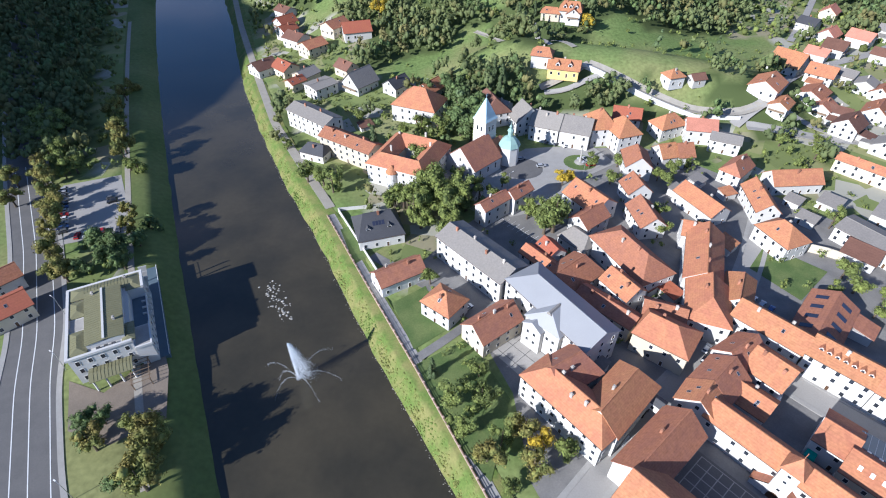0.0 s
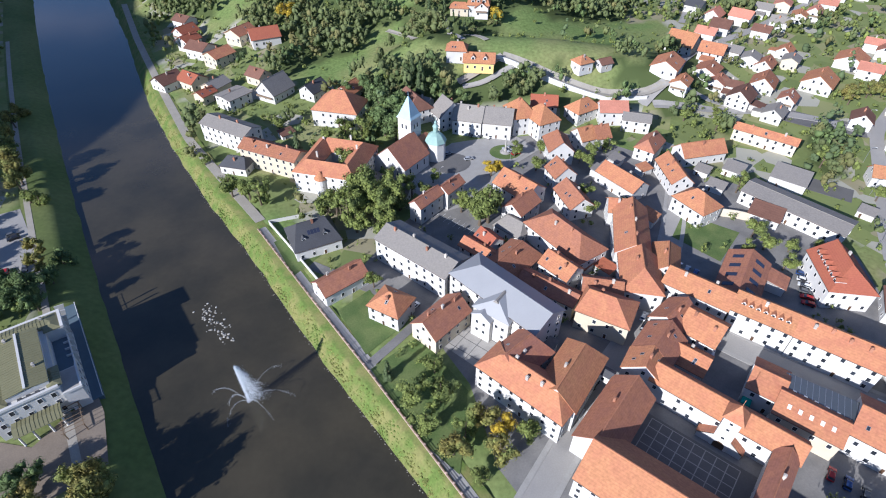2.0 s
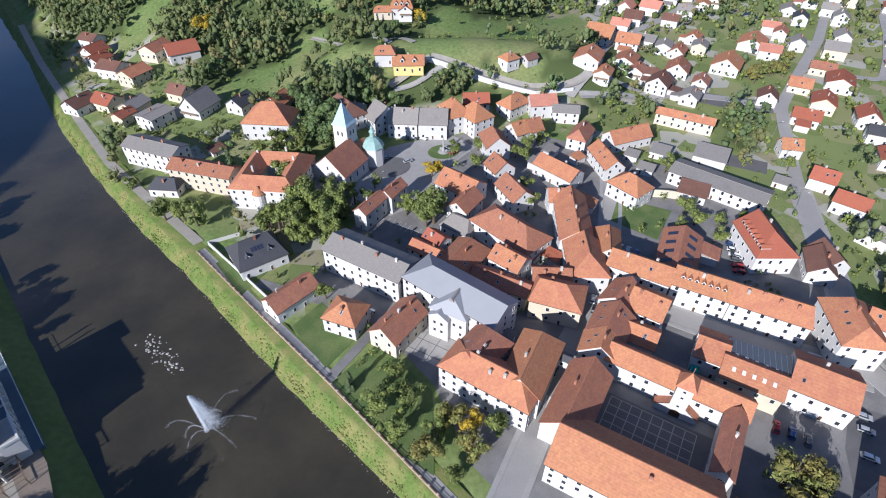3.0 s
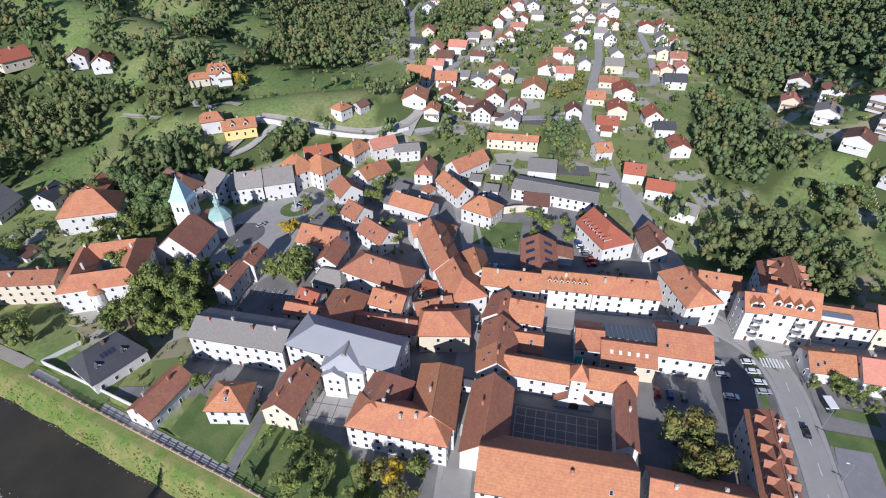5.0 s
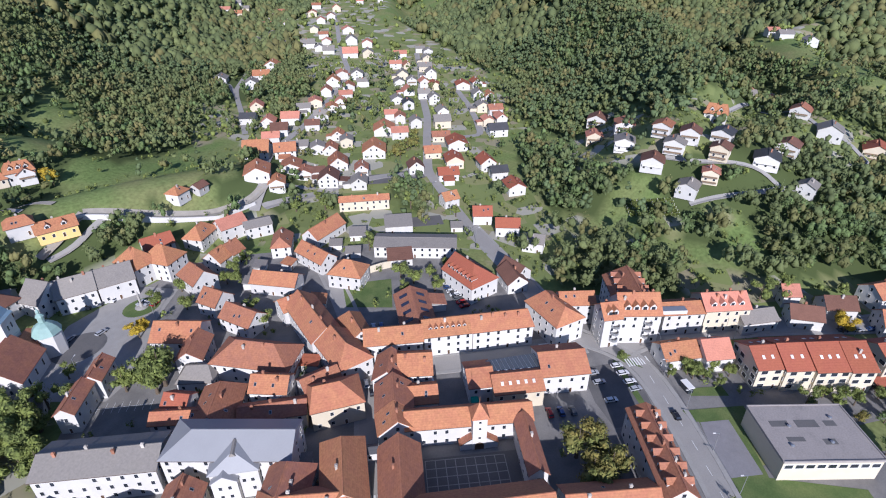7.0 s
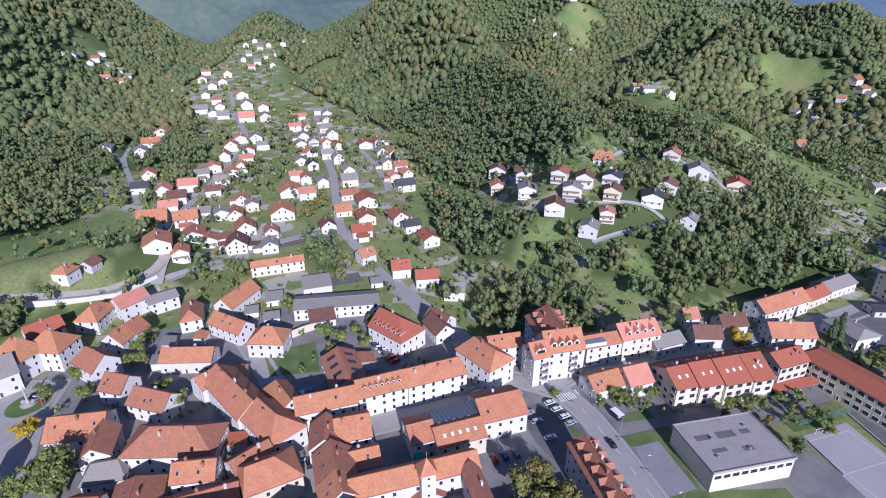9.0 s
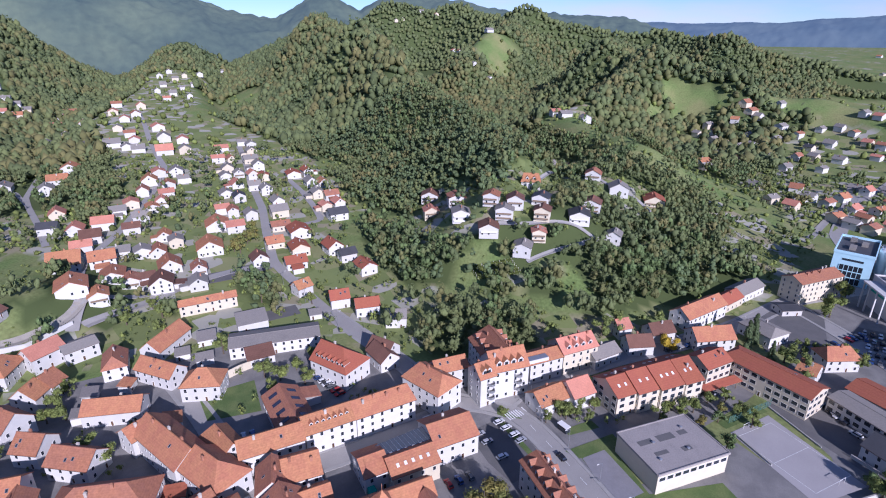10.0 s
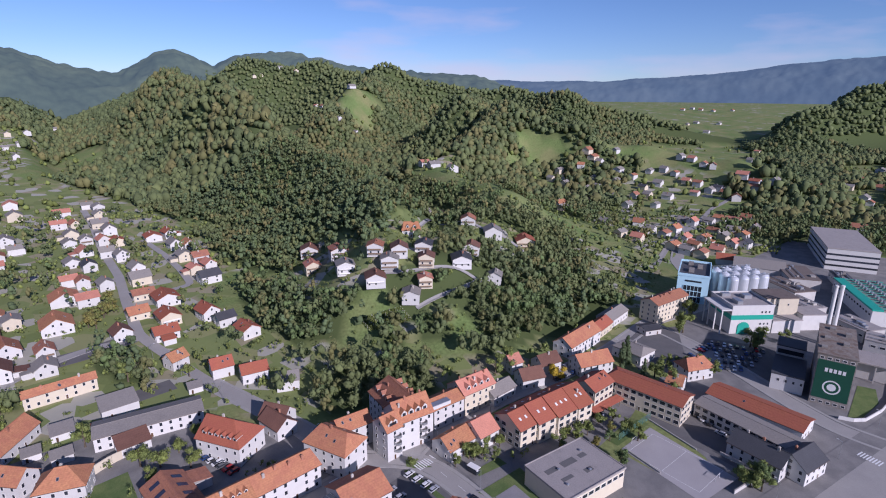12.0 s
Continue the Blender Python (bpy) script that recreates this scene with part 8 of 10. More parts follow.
house(744.9, 682.6, 138, 11.3, 10.3, 5.8, 36, 0, 0, "grey", "white", chim=0, detail=0, group="hillside houses", over=0.7)
house(803.4, 712.8, 134, 10.9, 9.0, 5, 28, 0, 0, "grey", "white", chim=0, detail=0, group="hillside houses", over=0.7)
house(737.8, 644.8, 45, 10.1, 8.5, 5, 36, 0, 0, "grey", "white", chim=0, detail=0, group="hillside houses", over=0.7)
house(703.8, 659.6, 137, 10.9, 8.8, 5.4, 28, 0, 0, "pink", "white", chim=0, detail=0, group="hillside houses", over=0.7)
house(870.9, 781.5, 136, 11.8, 9.4, 5.8, 28, 0, 0, "grey", "cream", chim=0, detail=0, group="hillside houses", over=0.7)
house(906.2, 789.4, 44, 11.8, 9.6, 5.8, 28, 0, 0, "grey", "cream", chim=0, detail=0, group="hillside houses", over=0.7)
house(839.7, 716.2, 137, 11.2, 9.8, 5.4, 24, 0, 0, "grey", "white", chim=0, detail=0, group="hillside houses", over=0.7)
house(952.2, 790.2, 44, 12.5, 11.3, 5.8, 28, 0, 0, "grey", "white", chim=0, detail=0, group="hillside houses", over=0.7)
house(2244.6, 1923.2, 45, 16.5, 13.5, 5, 24, 0, 0, "grey", "white", chim=0, detail=0, group="hillside houses", over=0.7)
house(2267.8, 1873.2, 49, 16.5, 14.6, 4.4, 36, 0, 0, "old", "white", chim=0, detail=0, group="hillside houses", over=0.7)
house(2107.2, 1693.1, 48, 16.5, 14.9, 5.8, 32, 0, 0, "grey", "white", chim=0, detail=0, group="hillside houses", over=0.7)
house(882.3, 826.1, 41, 11.8, 10.5, 5.8, 32, 0, 0, "grey", "white", chim=0, detail=0, group="hillside houses", over=0.7)
house(934.4, 848.7, 48, 11.8, 10.4, 5, 32, 0, 0, "grey", "white", chim=0, detail=0, group="hillside houses", over=0.7)
house(502.1, 811.8, 42, 10.1, 8.3, 5, 24, 0, 0, "pink", "cream", chim=0, detail=0, group="hillside houses", over=0.7)
house(524.7, 823.3, 40, 10.1, 8.5, 5.4, 36, 0, 0, "grey", "white", chim=0, detail=0, group="hillside houses", over=0.7)
house(561.9, 829.1, 129, 11.2, 9.2, 5.4, 32, 0, 0, "old", "white", chim=0, detail=0, group="hillside houses", over=0.7)
house(577.7, 822.6, 129, 11.2, 9.4, 5.4, 28, 0, 0, "grey", "white", chim=0, detail=0, group="hillside houses", over=0.7)
house(578.7, 810.7, 133, 14.5, 11.9, 5, 32, 0, 0, "grey", "white", chim=0, detail=0, group="hillside houses", over=0.7)
house(588.6, 849.4, 133, 10.1, 8.0, 5.4, 24, 0, 0, "grey", "white", chim=0, detail=0, group="hillside houses", over=0.7)
house(544.6, 819.3, 48, 10.1, 8.7, 5, 24, 0, 0, "pink", "white", chim=0, detail=0, group="hillside houses", over=0.7)
house(1122.1, 865.5, 130, 11.8, 10.6, 5.4, 28, 0, 0, "grey", "white", chim=0, detail=0, group="hillside houses", over=0.7)
house(728.7, -269.4, 44, 11.8, 10.7, 4.4, 36, 0, 0, "grey", "white", chim=1, detail=0, group="hillside houses", over=0.7)
house(718.5, -245.2, 40, 10.6, 8.8, 5, 32, 0, 0, "dark", "cream", chim=1, detail=0, group="hillside houses", over=0.7)
house(674.8, -236.5, 38, 10.1, 8.8, 5.8, 36, 0, 0, "grey", "cream", chim=1, detail=0, group="hillside houses", over=0.7)
house(664.0, -258.8, 44, 11.8, 10.7, 5.4, 32, 0, 0, "grey", "white", chim=1, detail=0, group="hillside houses", over=0.7)
house(779.0, -228.0, -46, 13.2, 11.3, 5.8, 28, 0, 0, "grey", "white", chim=1, detail=0, group="hillside houses", over=0.7)
house(808.9, -196.4, -46, 14.5, 12.3, 4.4, 28, 0, 0, "old", "cream", chim=1, detail=0, group="hillside houses", over=0.7)
house(721.3, -167.7, -47, 10.4, 9.1, 4.4, 28, 0, 0, "grey", "white", chim=1, detail=0, group="hillside houses", over=0.7)
house(770.9, -314.3, -51, 10.6, 9.3, 5, 32, 0, 0, "grey", "white", chim=1, detail=0, group="hillside houses", over=0.7)
house(757.5, -325.1, 38, 10.5, 9.6, 4.4, 32, 0, 0, "pink", "white", chim=1, detail=0, group="hillside houses", over=0.7)
house(738.1, -334.0, -44, 10.1, 9.2, 4.4, 28, 0, 0, "old", "white", chim=1, detail=0, group="hillside houses", over=0.7)
house(716.8, -303.4, 43, 10.1, 8.8, 4.4, 36, 0, 0, "pink", "cream", chim=1, detail=0, group="hillside houses", over=0.7)
house(703.6, -313.3, 42, 10.9, 9.4, 5.4, 28, 0, 0, "old", "white", chim=1, detail=0, group="hillside houses", over=0.7)
house(678.7, -319.1, -52, 11.4, 10.1, 5.4, 28, 0, 0, "grey", "white", chim=1, detail=0, group="hillside houses", over=0.7)
house(675.3, -298.3, 41, 10.4, 8.4, 5, 24, 0, 0, "pink", "white", chim=1, detail=0, group="hillside houses", over=0.7)
house(679.9, -330.3, 38, 11.6, 9.4, 5, 24, 0, 0, "dark", "white", chim=1, detail=0, group="hillside houses", over=0.7)
house(663.5, -331.8, 42, 10.5, 8.4, 4.4, 36, 0, 0, "old", "cream", chim=1, detail=0, group="hillside houses", over=0.7)
house(683.9, -361.6, 46, 14.5, 11.8, 5.8, 32, 0, 0, "pink", "white", chim=1, detail=0, group="hillside houses", over=0.7)
house(664.4, -368.0, 42, 12.4, 11.3, 4.4, 24, 0, 0, "red", "white", chim=1, detail=0, group="hillside houses", over=0.7)
house(653.3, -363.1, 42, 11.4, 10.1, 5.8, 28, 0, 0, "old", "white", chim=1, detail=0, group="hillside houses", over=0.7)
house(651.8, -385.6, -50, 13.3, 12.3, 4.4, 32, 0, 0, "grey", "white", chim=1, detail=0, group="hillside houses", over=0.7)
house(616.8, -226.0, -47, 10.1, 8.0, 5.4, 24, 0, 0, "grey", "white", chim=1, detail=0, group="hillside houses", over=0.7)
house(616.3, -191.8, -51, 10.1, 9.2, 5, 36, 0, 0, "grey", "white", chim=1, detail=0, group="hillside houses", over=0.7)
house(662.2, -192.8, 44, 10.6, 8.5, 5.8, 32, 0, 0, "grey", "white", chim=1, detail=0, group="hillside houses", over=0.7)
house(672.6, -218.9, -47, 10.1, 8.5, 5.8, 36, 0, 0, "old", "white", chim=1, detail=0, group="hillside houses", over=0.7)
house(540.1, -228.2, 45, 10.1, 8.1, 4.4, 32, 0, 0, "grey", "white", chim=1, detail=1, group="hillside houses", over=0.7, annex=1)
house(527.3, -232.3, -47, 10.1, 8.7, 5.8, 36, 0, 0, "pink", "white", chim=1, detail=1, group="hillside houses", over=0.7)
house(537.0, -253.9, 41, 10.6, 8.6, 4.4, 28, 0, 0, "grey", "white", chim=1, detail=1, group="hillside houses", over=0.7, annex=1)
house(542.7, -269.2, 46, 13.0, 10.7, 5.8, 24, 0, 0, "orange", "white", chim=1, detail=0, group="hillside houses", over=0.7)
house(534.7, -280.2, 40, 11.6, 10.5, 5, 28, 0, 0, "pink", "cream", chim=1, detail=0, group="hillside houses", over=0.7)
house(545.5, -297.8, 43, 10.4, 9.4, 5.4, 36, 0, 0, "old", "white", chim=1, detail=0, group="hillside houses", over=0.7)
house(487.1, -173.2, 46, 10.1, 9.3, 5.8, 32, 0, 0, "grey", "white", chim=1, detail=1, group="hillside houses", over=0.7, annex=1)
house(472.8, -182.1, -47, 10.1, 8.8, 5.8, 24, 0, 0, "old", "white", chim=1, detail=1, group="hillside houses", over=0.7)
house(497.0, -201.9, -52, 10.1, 9.0, 5, 36, 0, 0, "orange", "white", chim=1, detail=1, group="hillside houses", over=0.7)
house(462.1, -197.0, -48, 10.1, 9.0, 5, 32, 0, 0, "pink", "white", chim=1, detail=1, group="hillside houses", over=0.7, annex=1)
house(436.6, -194.9, 39, 10.1, 8.6, 5.8, 24, 0, 0, "old", "cream", chim=1, detail=1, group="hillside houses", over=0.7)
house(460.6, -214.2, -53, 10.1, 9.0, 5.8, 24, 0, 0, "orange", "white", chim=1, detail=1, group="hillside houses", over=0.7, annex=1)
house(493.4, -238.3, 38, 10.1, 8.6, 4.4, 24, 0, 0, "old", "cream", chim=1, detail=1, group="hillside houses", over=0.7, balc=1)
house(469.4, -236.7, -52, 10.1, 8.4, 5.4, 32, 0, 0, "grey", "cream", chim=1, detail=1, group="hillside houses", over=0.7)
house(446.0, -234.0, -53, 10.1, 9.1, 5, 32, 0, 0, "pink", "white", chim=1, detail=1, group="hillside houses", over=0.7)
house(479.3, -260.5, -48, 10.1, 8.8, 4.4, 28, 0, 0, "orange", "white", chim=1, detail=1, group="hillside houses", over=0.7, annex=1)
house(420.8, -181.4, 40, 10.1, 7.9, 5.8, 28, 0, 0, "grey", "white", chim=1, detail=1, group="hillside houses", over=0.7, annex=1)
house(434.5, -175.1, -52, 10.1, 9.2, 5.4, 24, 0, 0, "orange", "cream", chim=1, detail=1, group="hillside houses", over=0.7, annex=1)
house(412.3, -190.2, -46, 10.1, 9.1, 5.8, 24, 0, 0, "old", "cream", chim=1, detail=1, group="hillside houses", over=0.7)
house(421.2, -208.1, 47, 10.1, 9.0, 5.8, 36, 0, 0, "pink", "cream", chim=1, detail=1, group="hillside houses", over=0.7)
house(502.8, -283.9, -44, 10.1, 8.3, 5.4, 32, 0, 0, "grey", "cream", chim=1, detail=1, group="hillside houses", over=0.7)
house(442.9, -243.6, -48, 10.1, 8.5, 5.8, 32, 0, 0, "dark", "white", chim=1, detail=1, group="hillside houses", over=0.7)
house(743.6, -142.2, -49, 10.6, 8.5, 5.8, 36, 0, 0, "grey", "cream", chim=1, detail=0, group="hillside houses", over=0.7)
house(724.5, -154.2, -49, 10.4, 9.3, 5, 32, 0, 0, "old", "white", chim=1, detail=0, group="hillside houses", over=0.7)
house(685.5, -162.2, -48, 10.1, 8.6, 5, 24, 0, 0, "grey", "cream", chim=1, detail=0, group="hillside houses", over=0.7)
house(648.8, -167.6, 40, 10.1, 8.5, 5, 36, 0, 0, "dark", "white", chim=1, detail=0, group="hillside houses", over=0.7)
house(669.2, -136.2, 41, 10.1, 8.6, 5.4, 24, 0, 0, "grey", "white", chim=1, detail=0, group="hillside houses", over=0.7)
house(634.0, -145.5, -46, 10.1, 8.6, 5.8, 32, 0, 0, "pink", "cream", chim=1, detail=0, group="hillside houses", over=0.7)
house(771.2, -126.6, 41, 10.1, 8.4, 5.8, 32, 0, 0, "grey", "cream", chim=1, detail=0, group="hillside houses", over=0.7)
house(727.5, -183.4, 39, 10.1, 8.4, 5.8, 24, 0, 0, "grey", "white", chim=1, detail=0, group="hillside houses", over=0.7)
house(794.5, -143.1, -50, 11.2, 8.7, 5.8, 32, 0, 0, "grey", "cream", chim=1, detail=0, group="hillside houses", over=0.7)
house(692.4, -189.7, 42, 10.1, 8.5, 5.4, 28, 0, 0, "old", "white", chim=1, detail=0, group="hillside houses", over=0.7)
house(613.6, -109.2, -51, 14.8, 11.8, 5, 28, 0, 0, "orange", "white", chim=1, detail=0, group="hillside houses", over=0.7)
house(583.4, -107.3, -47, 10.1, 8.5, 5.8, 24, 0, 0, "grey", "cream", chim=1, detail=1, group="hillside houses", over=0.7)
house(749.2, -216.3, -49, 11.0, 8.7, 5.8, 28, 0, 0, "grey", "cream", chim=1, detail=0, group="hillside houses", over=0.7)
house(759.3, -243.4, -49, 11.2, 9.0, 5.8, 24, 0, 0, "old", "white", chim=1, detail=0, group="hillside houses", over=0.7)
house(767.0, -269.8, -46, 10.4, 8.6, 4.4, 28, 0, 0, "grey", "white", chim=1, detail=0, group="hillside houses", over=0.7)
house(760.2, -287.6, 37, 10.4, 8.1, 5, 36, 0, 0, "grey", "white", chim=1, detail=0, group="hillside houses", over=0.7)
house(743.2, -297.5, -51, 10.3, 8.7, 4.4, 24, 0, 0, "old", "white", chim=1, detail=0, group="hillside houses", over=0.7)
house(467.5, -138.5, -51, 10.1, 8.5, 5.4, 28, 0, 0, "grey", "cream", chim=1, detail=1, group="hillside houses", over=0.7, balc=1)
house(455.0, -150.4, 46, 10.1, 8.8, 5, 36, 0, 0, "pink", "cream", chim=1, detail=1, group="hillside houses", over=0.7)
house(518.1, -137.5, 40, 10.1, 8.7, 4.4, 32, 0, 0, "grey", "white", chim=1, detail=1, group="hillside houses", over=0.7)
house(2397.0, -982.6, 45, 16.5, 14.8, 5.8, 28, 0, 0, "orange", "white", chim=0, detail=0, group="hillside houses", over=0.7)
house(2446.6, -1044.9, 39, 16.5, 15.1, 5.4, 28, 0, 0, "grey", "white", chim=0, detail=0, group="hillside houses", over=0.7)
house(2383.4, -1054.6, 43, 16.5, 13.5, 5, 36, 0, 0, "old", "white", chim=0, detail=0, group="hillside houses", over=0.7)
house(2319.5, -1078.7, -52, 16.5, 13.7, 5, 32, 0, 0, "old", "white", chim=0, detail=0, group="hillside houses", over=0.7)
house(2329.4, -1163.5, -47, 16.5, 13.9, 4.4, 32, 0, 0, "old", "white", chim=0, detail=0, group="hillside houses", over=0.7)
house(1864.5, -783.4, -46, 14.6, 11.4, 5, 28, 0, 0, "grey", "cream", chim=0, detail=0, group="hillside houses", over=0.7)
house(1250.4, 251.6, -48, 16.5, 13.0, 4.4, 32, 0, 0, "grey", "white", chim=0, detail=0, group="hillside houses", over=0.7)
house(1583.2, 416.3, 39, 16.5, 13.3, 5, 32, 0, 0, "pink", "white", chim=0, detail=0, group="hillside houses", over=0.7)
house(1562.4, 391.7, 40, 16.0, 14.8, 5.4, 32, 0, 0, "old", "white", chim=0, detail=0, group="hillside houses", over=0.7)
house(1086.0, 216.6, 46, 10.1, 8.6, 5.4, 28, 0, 0, "grey", "white", chim=0, detail=0, group="hillside houses", over=0.7)
house(1085.7, 249.8, 45, 10.1, 7.9, 5, 28, 0, 0, "grey", "white", chim=0, detail=0, group="hillside houses", over=0.7)
house(1075.6, -583.2, 38, 11.8, 10.3, 5.8, 36, 0, 0, "grey", "white", chim=0, detail=0, group="hillside houses", over=0.7)
house(1042.1, -699.4, 38, 11.8, 9.7, 4.4, 36, 0, 0, "grey", "white", chim=0, detail=0, group="hillside houses", over=0.7)
house(755.9, -553.6, 42, 15.2, 12.7, 5.4, 28, 0, 0, "grey", "cream", chim=0, detail=0, group="hillside houses", over=0.7)
house(818.4, -623.6, 39, 16.5, 14.8, 5, 32, 0, 0, "old", "white", chim=0, detail=0, group="hillside houses", over=0.7)
house(760.4, -540.6, 45, 13.0, 11.4, 4.4, 24, 0, 0, "orange", "cream", chim=0, detail=0, group="hillside houses", over=0.7)
house(666.6, -512.6, -49, 12.7, 11.0, 5.8, 32, 0, 0, "grey", "white", chim=1, detail=0, group="hillside houses", over=0.7)
house(937.7, -740.5, -49, 16.5, 13.8, 5.4, 24, 0, 0, "grey", "white", chim=0, detail=0, group="hillside houses", over=0.7)
house(1910.4, -833.6, 40, 16.5, 14.5, 4.4, 28, 0, 0, "grey", "white", chim=0, detail=0, group="hillside houses", over=0.7)
house(1650.4, -753.3, 46, 16.5, 13.3, 5.4, 28, 0, 0, "grey", "white", chim=0, detail=0, group="hillside houses", over=0.7)
house(1864.3, -890.4, -46, 16.5, 13.0, 5.4, 24, 0, 0, "grey", "white", chim=0, detail=0, group="hillside houses", over=0.7)
house(1210.3, -670.3, 38, 11.8, 9.2, 5.4, 24, 0, 0, "pink", "cream", chim=0, detail=0, group="hillside houses", over=0.7)
house(817.3, -232.9, -50, 10.1, 8.8, 5.4, 32, 0, 0, "grey", "white", chim=1, detail=0, group="hillside houses", over=0.7)
house(816.9, -189.2, -44, 13.6, 11.7, 5.8, 36, 0, 0, "old", "cream", chim=1, detail=0, group="hillside houses", over=0.7)
house(800.7, -203.6, 42, 11.4, 10.4, 5, 36, 0, 0, "grey", "white", chim=1, detail=0, group="hillside houses", over=0.7)
house(1719.0, 638.8, 29, 14.0, 11.0, 5.8, 32, 0, 0, "grey", "cream", chim=0, detail=0, group="hillside houses", over=0.7)
house(1731.4, 621.5, 28, 11.9, 10.9, 5, 36, 0, 0, "grey", "cream", chim=0, detail=0, group="hillside houses", over=0.7)
house(1782.2, 574.6, 116, 14.3, 11.8, 5.8, 32, 0, 0, "grey", "white", chim=0, detail=0, group="hillside houses", over=0.7)
house(1759.3, 517.8, 32, 14.3, 12.5, 4.4, 32, 0, 0, "old", "cream", chim=0, detail=0, group="hillside houses", over=0.7)
house(773.5, -146.2, -36, 10.3, 7.9, 5.8, 30, 0, 0, "old", "white", chim=0, detail=0, group="hillside houses", over=0.7)
house(761.8, -186.8, -36, 10.9, 9.0, 5, 34, 0, 0, "grey", "white", chim=0, detail=0, group="hillside houses", over=0.7)
house(795.6, -175.3, 68, 9.8, 7.9, 5.4, 38, 0, 0, "orange", "white", chim=0, detail=0, group="hillside houses", over=0.7)
house(725.8, -341.3, -26, 9.9, 8.3, 5.4, 30, 0, 0, "old", "white", chim=0, detail=0, group="hillside houses", over=0.7)
house(641.5, -334.9, -23, 11.8, 10.4, 5.8, 30, 0, 0, "old", "white", chim=0, detail=0, group="hillside houses", over=0.7)
house(494.2, -258.4, -127, 11.5, 9.5, 5, 30, 0, 0, "grey", "white", chim=0, detail=0, group="hillside houses", over=0.7)
house(395.1, -201.9, -114, 12.8, 10.1, 5.4, 34, 0, 0, "red", "white", chim=0, detail=0, group="hillside houses", over=0.7)
house(517.2, -172.4, 63, 10.0, 8.9, 5.4, 38, 0, 0, "old", "white", chim=0, detail=0, group="hillside houses", over=0.7)
house(748.1, -516.3, -119, 11.7, 9.7, 5, 38, 0, 0, "old", "white", chim=0, detail=0, group="hillside houses", over=0.7)
house(754.4, -601.5, 42, 12.7, 10.1, 5, 34, 0, 0, "old", "cream", chim=0, detail=0, group="hillside houses", over=0.7)
house(634.0, -495.9, -43, 9.6, 8.1, 5, 30, 0, 0, "old", "white", chim=0, detail=0, group="hillside houses", over=0.7)
house(504.4, -388.8, 51, 12.8, 9.8, 5.4, 34, 0, 0, "old", "white", chim=0, detail=0, group="hillside houses", over=0.7)
house(1072.4, -798.3, 46, 12.4, 10.1, 5.4, 34, 0, 0, "pink", "white", chim=0, detail=0, group="hillside houses", over=0.7)
house(1086.5, -842.4, -37, 11.0, 8.4, 5, 38, 0, 0, "pink", "white", chim=0, detail=0, group="hillside houses", over=0.7)
tagged(new("far_village", mesh_of(FAR_HOUSES, "far_village", *FAR_KEYS)), "white and cream gabled houses of the far villages", "houses", kind="stuff")


# ---- trees ----
rt = random.Random(11)
ICO = bmesh.new()
bmesh.ops.create_icosphere(ICO, subdivisions=1, radius=1)
ICO_V = np.array([v.co[:] for v in ICO.verts])
ICO_F = np.array([[v.index for v in f.verts] for f in ICO.faces])
ICO.free()


def lumps_and_leaves(lumps, leaves, leaf, shape, seed):
    """Vertices and triangles of a crown about 1 high and 1 wide: uneven clumps with leaf sprays standing off them."""
    g = np.random.default_rng(seed)
    V, T, n = [], [], 0
    cs = []
    big = []
    for _ in range(7):
        d = g.normal(size=3)
        d /= np.linalg.norm(d)
        big.append(d * g.uniform(0.14, 0.34) * np.array([1.0, 1.0, 0.9]) + (0, 0, 0.56))
    for _ in range(lumps):
        if shape == "dome":
            c, r = np.array([g.uniform(-0.05, 0.05), g.uniform(-0.05, 0.05), 0.45]), g.uniform(0.38, 0.46)
        elif shape == "round":
            d = g.normal(size=3)
            d /= np.linalg.norm(d)
            if lumps > 12:
                c = big[g.integers(7)] + d * g.uniform(0.03, 0.15)
                r = g.uniform(0.06, 0.125)
            else:
                c = big[g.integers(7)] + d * g.uniform(0.0, 0.06)
                r = g.uniform(0.10, 0.18) if lumps > 8 else g.uniform(0.10, 0.165)
        else:
            h = g.uniform(0.05, 0.97)
            a = g.uniform(0, 6.28)
            rad = 0.27 * (1 - h) + 0.01
            c = np.array([math.cos(a) * rad * 0.7, math.sin(a) * rad * 0.7, h])
            r = 0.05 + 0.13 * (1 - h)
        v = ICO_V * (r * g.uniform(0.6, 1.3, (len(ICO_V), 1)))
        V.append(v + c)
        T.append(ICO_F + n)
        n += len(v)
        cs.append((c, r))
    for _ in range(leaves):
        c, r = cs[g.integers(len(cs))]
        if shape == "round" and lumps < 12:
            c, r = big[g.integers(7)], g.uniform(0.10, 0.19)
        d = g.normal(size=3)
        d[2] = abs(d[2]) * 0.9 - 0.15
        d /= np.linalg.norm(d)
        p = c + d * (r * g.uniform(0.85, 1.4) + (g.uniform(0, 0.05) if shape == "round" else 0))
        a, b = g.normal(size=3), g.normal(size=3)
        a = (a - d * (a @ d) * 0.8)
        b = (b - d * (b @ d) * 0.75)
        a *= leaf * g.uniform(0.6, 1.4) / np.linalg.norm(a)
        b *= leaf * g.uniform(0.6, 1.2) / np.linalg.norm(b)
        V.append(np.array([p - a, p + b * 0.7, p + a, p - b * 0.7]))
        T.append(np.array([[n, n + 1, n + 2], [n, n + 2, n + 3]]))
        n += 4
    return np.concatenate(V), np.concatenate(T)


